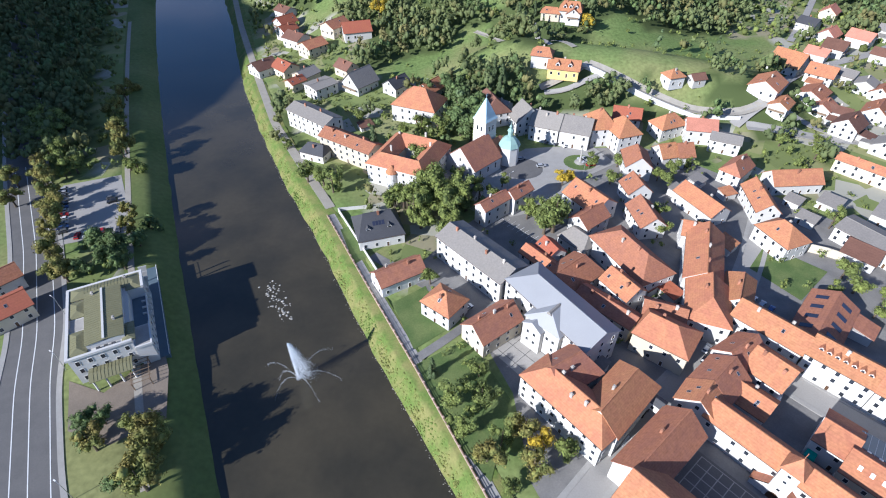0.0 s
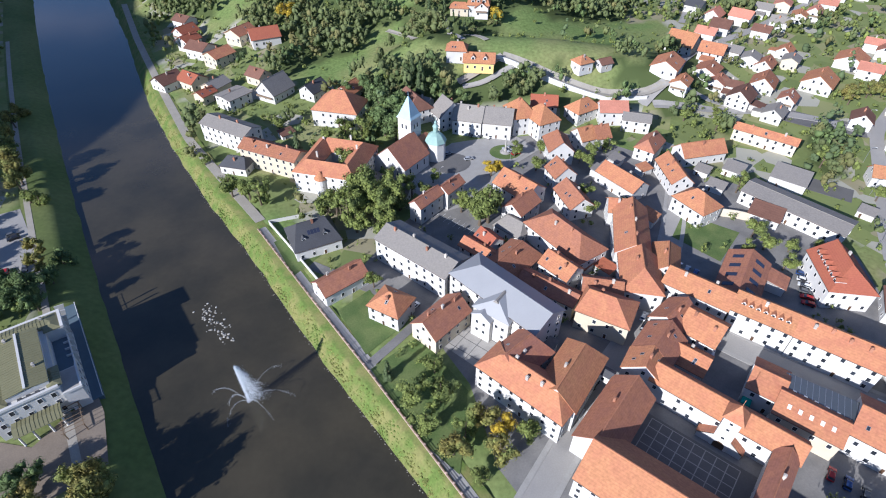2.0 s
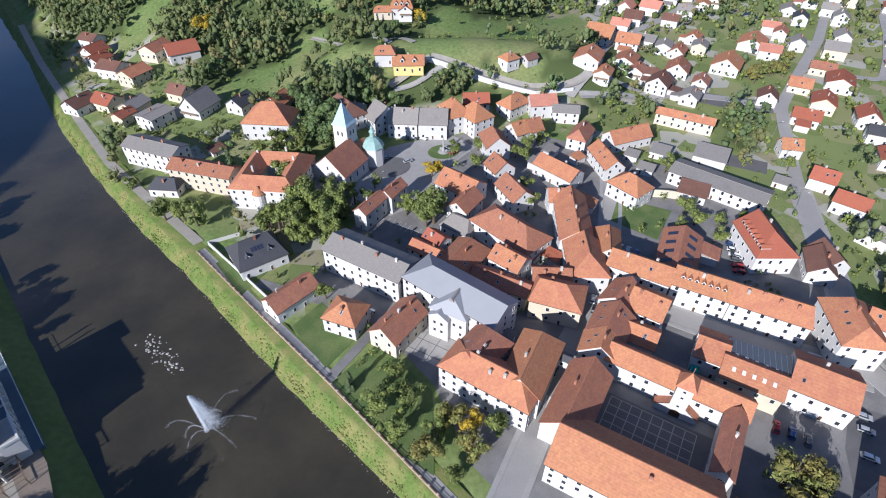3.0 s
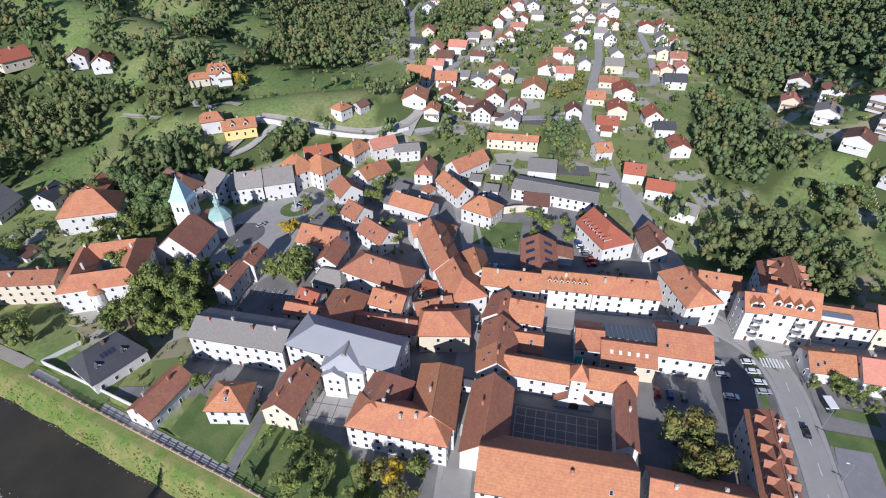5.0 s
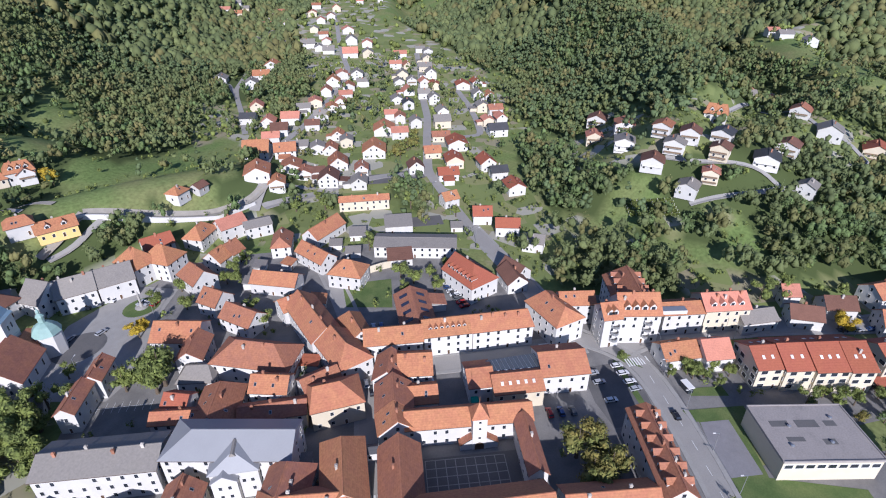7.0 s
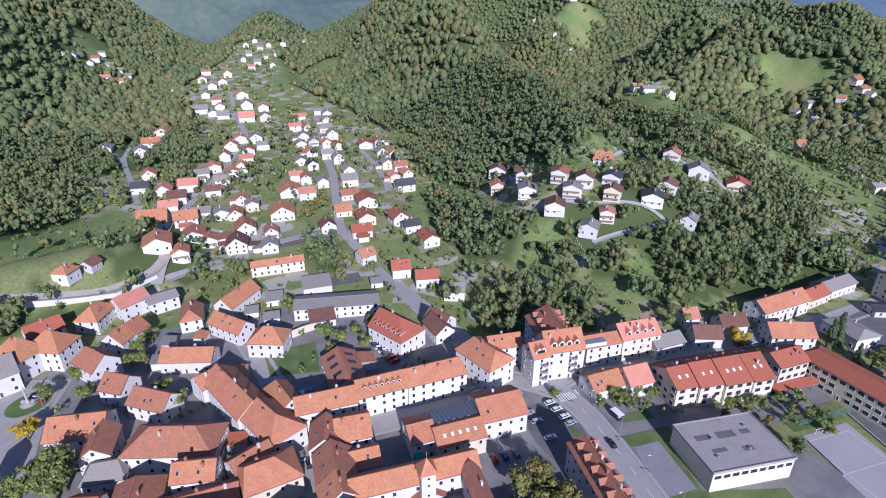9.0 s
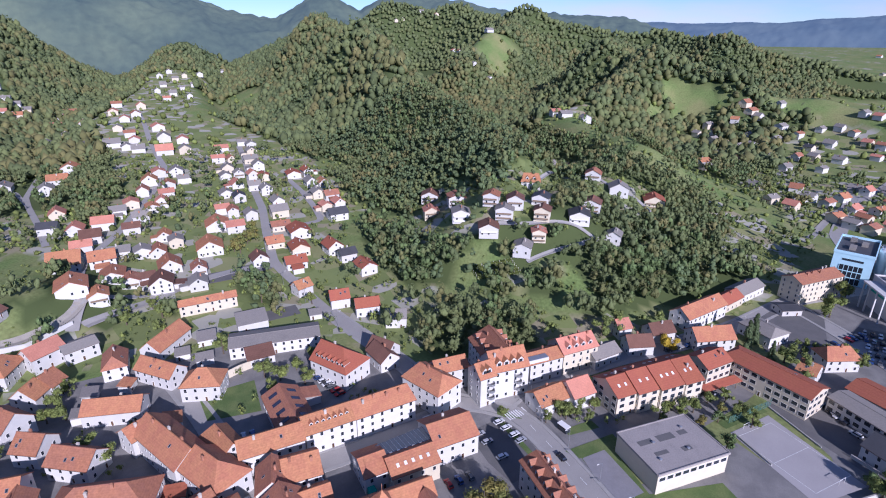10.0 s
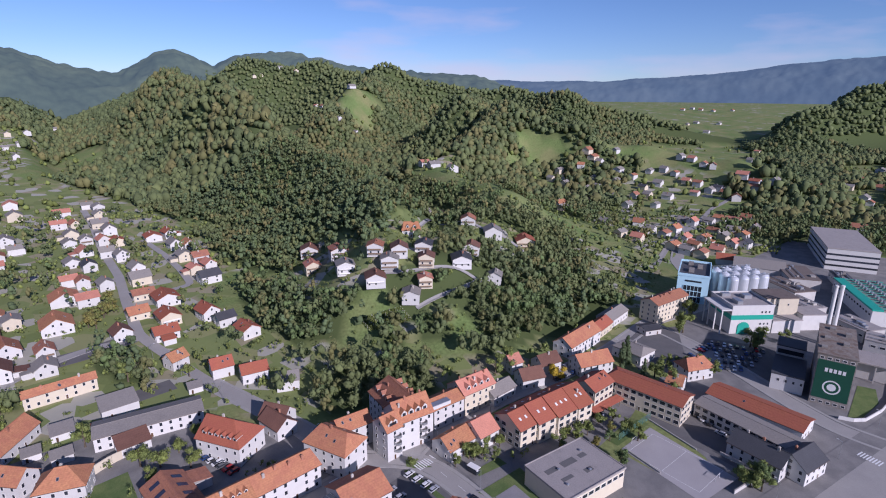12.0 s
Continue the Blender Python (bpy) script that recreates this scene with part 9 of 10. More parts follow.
def fast_mesh(name, V, T, material, smooth=False):
    me = bpy.data.meshes.new(name)
    me.vertices.add(len(V))
    me.vertices.foreach_set("co", np.ascontiguousarray(V, dtype=np.float32).ravel())
    me.loops.add(len(T) * 3)
    me.loops.foreach_set("vertex_index", np.ascontiguousarray(T, dtype=np.int32).ravel())
    me.polygons.add(len(T))
    me.polygons.foreach_set("loop_start", np.arange(0, len(T) * 3, 3, dtype=np.int32))
    me.update(calc_edges=True)
    me.validate()
    if smooth:
        me.polygons.foreach_set("use_smooth", [True] * len(me.polygons))
    me.materials.append(material)
    return me


CROWN = {}
for kind, leafkey, shape in (("green", "green", "round"), ("dark", "dark", "round"), ("autumn", "autumn", "round"), ("yellow", "yellow", "round"), ("yellowgreen", "autumn", "round"), ("conifer", "needle", "cone")):
    CROWN[kind] = [fast_mesh("crown", *lumps_and_leaves(24, 1150, 0.033, shape, 10 * k + len(kind)), LEAF[leafkey]) for k in range(3)]


def trunk_mesh():
    if "trunk" not in SHARED:
        bm = bmesh.new()
        rings = [[(0.035 * f * math.cos(a) + dx, 0.035 * f * math.sin(a), z) for a in [math.pi * i / 4 for i in range(8)]] for f, z, dx in ((1.5, -0.05, 0), (1.0, 0.06, 0), (0.8, 0.3, 0.01), (0.45, 0.55, 0.0), (0.15, 0.8, 0.01))]
        vs = [[bm.verts.new(p) for p in r] for r in rings]
        for a, b in zip(vs, vs[1:]):
            for i in range(8):
                bm.faces.new((a[i], a[(i + 1) % 8], b[(i + 1) % 8], b[i]))
        for a, z in ((0.3, 0.32), (2.3, 0.38), (4.2, 0.42), (5.4, 0.3)):
            d = Vector((math.cos(a), math.sin(a), 0.9))
            q = Vector((0, 0, z))
            s = Vector((-math.sin(a), math.cos(a), 0))
            pts = [bm.verts.new(q + s * 0.014), bm.verts.new(q - s * 0.014), bm.verts.new(q + Vector((0, 0, 0.03))), bm.verts.new(q + d * 0.24)]
            for t in ((0, 1, 3), (1, 2, 3), (2, 0, 3)):
                bm.faces.new([pts[i] for i in t])
        SHARED["trunk"] = mesh_of(bm, "trunk", BARK)
    return SHARED["trunk"]


TREE_WORDS = {"green": "leafy green broadleaf tree", "dark": "dense dark green broadleaf tree", "autumn": "broadleaf tree turning yellow-brown in autumn", "yellow": "bright yellow autumn broadleaf tree", "yellowgreen": "yellow-green leafy broadleaf tree", "conifer": "narrow dark green conifer tree"}


def tree(x, y, kind, size):
    ob = thing("tree", TREE_WORDS[kind], "tree", pose(x, y, float(land(x, y)), 0, 0, rt.uniform(0, 360)), "garden trees")
    s = Matrix.Diagonal((size * rt.uniform(0.95, 1.15), size * rt.uniform(0.95, 1.15), size * (1.8 if kind == "conifer" else rt.uniform(0.95, 1.2)), 1))
    part("trunk", trunk_mesh(), None, ob).matrix_local = s
    part("crown", CROWN[kind][rt.randrange(3)], None, ob).matrix_local = s
    return ob

# ---- trees of the gardens and banks ----
tree(-3.1, 94.0, "conifer", 4.6)
tree(3.1, 84.2, "green", 10.3)
tree(10.7, 83.6, "green", 11.1)
tree(5.5, 76.1, "green", 9.1)
tree(11.3, 67.8, "yellowgreen", 10.3)
tree(21.3, 74.1, "autumn", 10.8)
tree(25.1, 71.0, "yellow", 8.4)
tree(22.5, 64.3, "autumn", 10.8)
tree(32.2, 67.5, "green", 8.2)
tree(17.0, 58.7, "green", 6.9)
tree(10.5, 93.6, "green", 6.9)
tree(15.3, 71.9, "green", 8.4)
tree(-51.3, 191.9, "green", 11.5)
tree(-46.5, 187.0, "green", 12.3)
tree(-4.4, 182.6, "green", 12.4)
tree(0.5, 175.2, "green", 12.5)
tree(5.3, 181.0, "green", 11.0)
tree(9.5, 174.4, "green", 12.8)
tree(-6.9, 168.6, "green", 10.8)
tree(-0.1, 162.0, "green", 12.3)
tree(-58.7, 194.7, "green", 12.0)
tree(7.4, 250.8, "dark", 12.9)
tree(-19.4, 230.1, "green", 9.0)
tree(33.4, 168.6, "green", 9.3)
tree(-4.5, 131.9, "green", 7.4)
tree(-42.1, 246.9, "green", 9.1)
tree(-73.8, 222.1, "green", 8.0)
tree(42.7, 164.8, "green", 13.5)
tree(54.5, 194.6, "yellow", 7.0)
tree(-161.8, 243.2, "green", 10.0)
tree(-154.6, 228.7, "green", 8.3)
tree(-168.9, 216.5, "green", 8.4)
tree(-120.0, 142.0, "dark", 9.4)
tree(-125.0, 137.0, "dark", 9.2)
tree(-113.5, 139.5, "dark", 9.4)
tree(-125.6, 146.5, "dark", 9.4)
tree(-120.0, 146.2, "dark", 10.1)
tree(-75.8, 69.8, "yellowgreen", 7.7)
tree(-90.4, 70.6, "yellowgreen", 8.6)
tree(-80.1, 74.9, "yellowgreen", 9.0)
tree(-9.8, 202.6, "green", 13.7)
tree(-3.9, 178.4, "green", 11.7)
tree(1.8, 179.9, "green", 12.8)
tree(1.7, 168.5, "green", 13.0)
tree(-11.5, 168.9, "green", 13.0)
tree(-19.2, 174.3, "green", 11.8)
tree(-8.7, 162.8, "green", 11.0)
tree(-15.9, 175.5, "green", 13.1)
tree(2.7, 155.7, "green", 12.7)
tree(41.6, 162.9, "green", 12.9)
tree(33.3, 168.8, "green", 8.5)
tree(25.4, 191.1, "green", 7.0)
tree(83.0, 158.2, "green", 8.8)
tree(150.8, 162.7, "green", 9.1)
tree(139.8, 127.5, "green", 9.2)
tree(148.3, 124.8, "green", 7.2)
tree(140.1, 116.4, "green", 8.6)
tree(140.1, 135.0, "green", 8.8)
tree(130.0, 126.2, "green", 7.2)
tree(51.4, 192.2, "yellow", 8.4)
tree(65.8, 206.0, "green", 8.6)
tree(18.7, 248.6, "green", 8.7)
tree(10.2, 249.1, "green", 8.1)
tree(4.2, 243.3, "green", 8.8)
tree(93.1, 32.9, "autumn", 13.4)
tree(96.1, 26.9, "autumn", 12.5)
tree(86.9, 26.2, "autumn", 13.2)
tree(91.1, 22.5, "autumn", 13.9)
tree(142.2, 35.4, "green", 4.8)
tree(148.3, 13.3, "green", 6.0)
tree(149.0, 8.9, "green", 6.0)
tree(154.4, 1.9, "green", 5.6)
tree(142.3, 19.2, "green", 5.1)
tree(207.1, -0.4, "green", 9.7)
tree(211.4, -5.8, "green", 10.6)
tree(205.7, -28.3, "yellow", 7.8)
tree(209.7, -78.1, "green", 11.3)
tree(280.9, -126.3, "green", 12.8)
tree(261.4, -113.1, "green", 12.6)
tree(243.8, -142.5, "green", 11.3)
tree(216.7, -93.4, "green", 7.3)
tree(138.0, -88.4, "green", 8.1)
tree(134.8, -82.7, "green", 8.6)
tree(132.0, -87.1, "green", 8.5)
tree(218.2, -64.5, "conifer", 8.0)
tree(224.1, -68.5, "conifer", 8.6)
tree(147.3, 14.1, "green", 7.3)
tree(149.0, 10.8, "green", 6.6)
tree(153.3, -21.0, "green", 7.2)
tree(162.7, -34.2, "green", 7.1)
tree(154.1, 7.3, "green", 6.4)
tree(5.4, 192.2, "green", 8.5)
tree(8.5, 182.3, "green", 9.1)
tree(15.0, 182.2, "green", 10.1)
tree(21.7, 174.6, "green", 10.2)
tree(9.1, 173.9, "green", 8.9)
tree(72.3, 193.3, "green", 8.2)
tree(93.4, 195.7, "green", 7.1)
tree(78.7, 206.9, "green", 8.3)
tree(96.9, 190.9, "green", 8.0)
tree(85.0, 168.6, "green", 8.8)
tree(159.2, 223.2, "green", 9.0)
tree(176.3, 223.2, "green", 7.0)
tree(171.0, 212.8, "green", 9.2)
tree(207.9, 185.6, "green", 7.3)
tree(209.0, 174.0, "green", 9.2)
tree(199.4, 174.3, "green", 9.3)
tree(158.7, 122.2, "green", 7.4)
tree(204.9, 147.6, "green", 7.6)
tree(110.9, 204.6, "green", 7.2)
tree(100.8, 199.5, "green", 9.1)
tree(251.1, 222.2, "autumn", 10.2)
tree(266.1, 227.3, "autumn", 10.8)
tree(273.9, 226.1, "autumn", 10.3)
tree(287.0, 237.5, "autumn", 9.1)
tree(270.6, 229.1, "autumn", 10.2)
tree(252.4, 227.6, "autumn", 9.0)
tree(259.4, 228.9, "autumn", 9.0)
tree(-183.7, 217.2, "green", 12.7)
tree(-184.5, 230.6, "green", 13.8)
tree(-173.2, 212.2, "green", 12.3)
tree(-190.9, 227.7, "green", 13.2)
tree(-173.1, 195.3, "autumn", 11.2)
tree(-158.1, 174.7, "autumn", 12.0)
tree(-149.9, 161.9, "autumn", 10.9)
tree(-133.0, 134.8, "autumn", 10.7)
tree(-175.0, 176.6, "autumn", 11.2)
tree(-182.5, 190.8, "autumn", 10.9)
tree(-166.2, 252.1, "yellowgreen", 12.8)
tree(-157.0, 231.8, "yellowgreen", 10.6)
tree(-146.6, 213.2, "yellowgreen", 10.8)
tree(-139.9, 204.0, "green", 8.6)
tree(-135.1, 201.9, "green", 9.7)
tree(-123.3, 167.7, "yellowgreen", 9.9)
tree(-119.5, 158.3, "yellowgreen", 9.3)
tree(-176.3, 278.1, "autumn", 7.3)
tree(-176.5, 288.1, "autumn", 7.9)
tree(-162.4, 201.7, "green", 9.9)
tree(-165.0, 197.2, "green", 8.4)
tree(-92.4, 73.5, "dark", 7.3)
tree(-96.3, 77.6, "dark", 8.1)
tree(-91.6, 78.2, "dark", 7.4)
tree(-80.2, 61.5, "dark", 8.2)
tree(-93.0, 72.1, "dark", 7.0)
tree(-76.9, 74.4, "yellowgreen", 11.6)
tree(-74.0, 68.9, "yellowgreen", 12.8)
tree(-73.3, 63.1, "yellowgreen", 11.1)
tree(-74.0, 72.0, "yellowgreen", 10.7)
tree(-72.9, 60.2, "yellowgreen", 12.9)
tree(-164.0, 245.7, "yellowgreen", 10.0)
tree(-155.2, 231.5, "yellowgreen", 12.3)
tree(-148.3, 218.6, "yellowgreen", 11.4)
tree(-172.5, 273.3, "autumn", 10.0)
tree(-173.5, 286.7, "autumn", 9.1)
tree(-179.6, 218.0, "green", 13.0)
tree(-180.0, 230.7, "green", 12.1)
tree(-166.0, 201.1, "green", 11.3)
tree(-192.2, 239.2, "green", 14.8)
tree(-129.8, 150.4, "dark", 9.2)
tree(-119.7, 141.1, "dark", 8.7)
tree(-117.2, 146.6, "dark", 11.3)
tree(-113.6, 152.2, "dark", 10.1)
tree(-114.2, 163.1, "dark", 10.2)
tree(-125.6, 150.0, "dark", 11.3)
tree(11.9, 240.0, "dark", 18.8)
tree(8.5, 233.5, "dark", 16.3)
tree(16.5, 243.5, "dark", 16.4)
tree(13.4, 228.1, "dark", 18.4)
tree(-1.9, 182.1, "green", 15.7)
tree(-0.1, 175.6, "green", 13.6)
tree(5.8, 178.9, "green", 13.7)
tree(-10.3, 171.8, "green", 14.9)
tree(-14.5, 176.1, "green", 12.9)
tree(-5.1, 186.6, "green", 16.2)
tree(-2.5, 231.4, "green", 12.7)
tree(-10.4, 234.9, "green", 10.9)
tree(38.8, 159.3, "green", 16.6)
tree(42.4, 160.4, "green", 16.6)
tree(-9.0, 265.8, "dark", 10.7)
tree(4.2, 265.2, "dark", 11.9)
tree(-31.2, 213.2, "conifer", 9.6)
tree(26.2, 263.3, "conifer", 8.7)
tree(30.0, 259.3, "conifer", 9.4)
tree(46.0, 335.1, "conifer", 8.1)
tree(86.9, 329.0, "yellow", 12.4)
tree(-42.2, 368.2, "yellow", 12.8)
tree(-169.7, 191.3, "autumn", 10.7)
tree(-162.0, 181.1, "autumn", 11.4)
tree(-158.0, 171.6, "autumn", 8.8)
tree(-151.1, 162.6, "autumn", 10.5)
tree(-147.6, 154.3, "autumn", 9.2)
tree(-141.3, 146.3, "autumn", 11.3)
tree(-136.7, 139.1, "autumn", 10.0)
tree(-130.8, 133.2, "autumn", 10.7)
tree(-176.8, 200.0, "autumn", 10.8)
tree(170.4, -40.7, "green", 6.0)
tree(172.9, -47.3, "green", 5.9)
tree(164.8, -50.6, "green", 7.4)
tree(159.3, -53.4, "green", 7.4)
tree(162.6, -29.6, "green", 6.6)
tree(159.2, -42.2, "dark", 5.8)
tree(134.1, -84.3, "dark", 5.8)
tree(136.7, -89.8, "dark", 7.4)
tree(137.5, -82.2, "dark", 7.1)
tree(144.8, -42.3, "dark", 6.5)
tree(220.1, -104.7, "green", 8.5)
tree(211.8, -106.5, "green", 8.8)
tree(219.5, -87.5, "green", 6.9)
tree(247.7, -163.4, "green", 8.7)
tree(254.7, -154.9, "green", 9.3)
tree(240.1, -143.8, "green", 9.0)

for x, y, kind, size in ((203.8, -30.1, 'yellow', 8), (197.7, -79.8, 'green', 12), (208.4, -72.3, 'conifer', 6), (214.6, -96.5, 'green', 7), (164.5, -43.9, 'autumn', 5), (160.8, -25.5, 'green', 5), (158.9, -29.7, 'green', 5), (155.6, -35.6, 'autumn', 5), (137.6, -89.9, 'dark', 7), (146.1, 12.1, 'green', 6), (147.7, 4.3, 'green', 5)):
    tree(x, y, kind, size)
for x, y, kind, size in ((60.6, 333.8, 'conifer', 3.6), (66.2, 326.3, 'conifer', 4), (73.6, 326.5, 'dark', 5), (76.9, 321.4, 'dark', 3.5), (56.4, 342.9, 'conifer', 5)):
    tree(x, y, kind, size)
# ---- cars ----
CAR_PAINT = {}
for cname, col in (("white", (0.75, 0.75, 0.74)), ("silver", (0.42, 0.43, 0.45)), ("black", (0.02, 0.02, 0.025)), ("grey", (0.12, 0.125, 0.13)), ("red", (0.38, 0.02, 0.02)), ("blue", (0.03, 0.07, 0.2))):
    CAR_PAINT[cname] = surface("car_paint_" + cname, col, 0.25, 0.04, 1, 0.03, 0.1, 0.0, 0.0, metal=0.1, spec=0.6)
RUBBER = surface("rubber", (0.02, 0.02, 0.02), 0.85, 0.1, 0.3, 0.1, 0.05, 0.1)


def car(x, y, rot, colour):
    if ("car", colour) not in SHARED:
        prof = ((2.12, 0.72, 0.35), (2.2, 0.84, 0.5), (2.12, 0.88, 0.78), (1.3, 0.87, 0.95), (0.0, 0.86, 0.98), (-1.9, 0.86, 0.98), (-2.15, 0.84, 0.85), (-2.2, 0.82, 0.5), (-2.1, 0.72, 0.35))
        bm = bmesh.new()
        side = [[bm.verts.new((px, s * w, z)) for px, w, z in prof] for s in (-1, 1)]
        k = len(prof)
        for i in range(k):
            j = (i + 1) % k
            bm.faces.new((side[0][i], side[0][j], side[1][j], side[1][i]))
        bm.faces.new(side[0][::-1])
        bm.faces.new(side[1])
        bmesh.ops.recalc_face_normals(bm, faces=bm.faces)
        body = mesh_of(bm, "body", CAR_PAINT[colour])
        cab = mesh_of(solid([[(1.05, -0.8, 0.97), (1.05, 0.8, 0.97), (-1.95, 0.8, 0.97), (-1.95, -0.8, 0.97)][::-1], [(0.35, -0.64, 1.42), (0.35, 0.64, 1.42), (-1.6, 0.64, 1.42), (-1.6, -0.64, 1.42)][::-1]]), "cabin", GLASS)
        top = mesh_of(solid([[(0.38, -0.66, 1.42), (0.38, 0.66, 1.42), (-1.62, 0.66, 1.42), (-1.62, -0.66, 1.42)][::-1], [(0.2, -0.55, 1.49), (0.2, 0.55, 1.49), (-1.45, 0.55, 1.49), (-1.45, -0.55, 1.49)][::-1]]), "roof_panel", CAR_PAINT[colour])
        SHARED[("car", colour)] = (body, cab, top)
    if "wheel" not in SHARED:
        bm = lathe(((0.2, -0.1), (0.32, -0.1), (0.32, 0.1), (0.2, 0.1), (0.12, 0.06)), 12)
        bmesh.ops.rotate(bm, verts=bm.verts, cent=(0, 0, 0), matrix=Matrix.Rotation(radians(90), 3, "X"))
        SHARED["wheel"] = mesh_of(bm, "wheel", RUBBER)
    ob = thing("car", f"{colour} parked hatchback car on grey asphalt", "car", pose(x, y, max(0.0, float(land(x, y))) + 0.1, 0, 0, rot), "parked cars")
    body, cab, top = SHARED[("car", colour)]
    part("body", body, None, ob)
    part("cabin", cab, None, ob, "dark glass cabin")
    part("roof_panel", top, None, ob)
    for wx in (1.35, -1.35):
        for wy in (-0.8, 0.8):
            part("wheel", SHARED["wheel"], None, ob).location = (wx, wy, 0.32)
    return ob


rc = random.Random(8)
HUES = ("white", "silver", "black", "grey", "red", "blue", "silver", "white")


def car_row(x, y, along, n, gap, rot, fill=0.8):
    c, s = math.cos(radians(along)), math.sin(radians(along))
    for i in range(n):
        if rc.random() < fill:
            car(x + c * gap * i, y + s * gap * i, rot + rc.uniform(-3, 3) + rc.choice((0, 180)), rc.choice(HUES))


for x, y, rot, colour in ((137.5, 35.8, -42, "white"), (135, 32.8, -42, "white"), (132.3, 29.5, -42, "white"), (130, 26.8, -42, "silver"), (129.2, 41.5, -45, "silver"), (126.2, 38, -45, "silver"), (120.4, 31.8, -45, "white"), (106.5, 43.5, 42, "blue"), (109, 40.5, 42, "grey"), (104, 46.3, 42, "red"), (81, 103.5, 46, "white"), (79.2, 99.5, 46, "black"), (125.5, 12.6, 40, "black"), (94.5, 86, 50, "white")):
    car(x, y, rot, colour)
car_row(50.5, 227.5, -20, 3, 4.5, 30)
car_row(64, 213, -60, 3, 3.0, 10, 1.0)
for x, y, rot in ((36, 213, 20), (44.5, 207, 10), (33, 226, 10), (52, 232, 60)):
    car(x, y, rot, rc.choice(HUES))
for k in range(5):
    car_row(247 - 8.6 * k * 0.8, -123 + 2.0 * k, -112 + 3 * k, 9 - k, 3.1, 158, 0.85)
car_row(230, -103, -52, 8, 3.2, 40, 0.7)
car_row(-140, 157.5, 16, 6, 2.9, 106, 0.7)
car_row(-147, 160, 118, 12, 2.9, 28, 0.8)
car_row(-137, 180, 118, 2, 3, 28, 1.0)
car_row(180, -84, -158, 4, 3.4, 110, 0.9)
car_row(139.5, 110, -40, 5, 2.9, 55, 0.9)
car_row(136, 97, 60, 7, 3.0, 140, 0.8)
car_row(104, 124, -48, 3, 3.0, 45, 0.9)
car_row(62, 132, -60, 4, 3, 20, 0.8)
car_row(84, 122, -110, 3, 5, 70, 0.8)
car_row(2, 127, -48, 7, 3.0, 40, 0.7)
car_row(49, 88, -46, 4, 3.0, 44, 0.8)
car_row(205, -30, -52, 5, 6, -52, 0.8)
car_row(155, 66, 48, 4, 3, -40, 0.7)
van = thing("flatbed_truck", "white lorry with a teal covered load in a yard", "truck", pose(95.2, 69.5, 0.1, 0, 0, 44))
part("load", solid([[(-3.6, -1.2, 0.9), (2.2, -1.2, 0.9), (2.2, 1.2, 0.9), (-3.6, 1.2, 0.9)], [(-3.6, -1.2, 2.9), (2.2, -1.2, 2.9), (2.2, 1.2, 2.9), (-3.6, 1.2, 2.9)], [(-3.4, -0.9, 3.1), (2.0, -0.9, 3.1), (2.0, 0.9, 3.1), (-3.4, 0.9, 3.1)]]), teal, van)
part("cab", solid([[(2.4, -1.15, 0.5), (4.6, -1.15, 0.5), (4.6, 1.15, 0.5), (2.4, 1.15, 0.5)], [(2.4, -1.15, 1.6), (4.6, -1.15, 1.6), (4.6, 1.15, 1.6), (2.4, 1.15, 1.6)], [(2.4, -1.05, 2.6), (4.1, -1.05, 2.6), (4.1, 1.05, 2.6), (2.4, 1.05, 2.6)]]), CAR_PAINT["white"], van)
part("chassis", boxed(-3.6, 4.4, -0.5, 0.5, 0.45, 0.88), RUBBER, van)
for wx in (-2.6, -1.6, 3.4):
    for wy in (-1.0, 1.0):
        part("wheel", SHARED["wheel"], None, van).matrix_local = pose(wx, wy, 0.42) @ Matrix.Scale(1.3, 4)


for x, y, colour in ((175.1, -85.6, 'white'), (172.9, -87.9, 'white'), (169.7, -90.1, 'silver'), (164.4, -88.4, 'white'), (174.7, -40.9, 'black'), (177.8, -43.2, 'silver'), (180.4, -48.4, 'white')):
    car(x, y, 40, colour)
# ---- woods ----
def far_from_houses(x, y, gap):
    ok = np.ones(len(x), bool)
    for hx, hy, hr in HOUSES:
        ok &= np.hypot(x - hx, y - hy) > gap + hr
    return ok


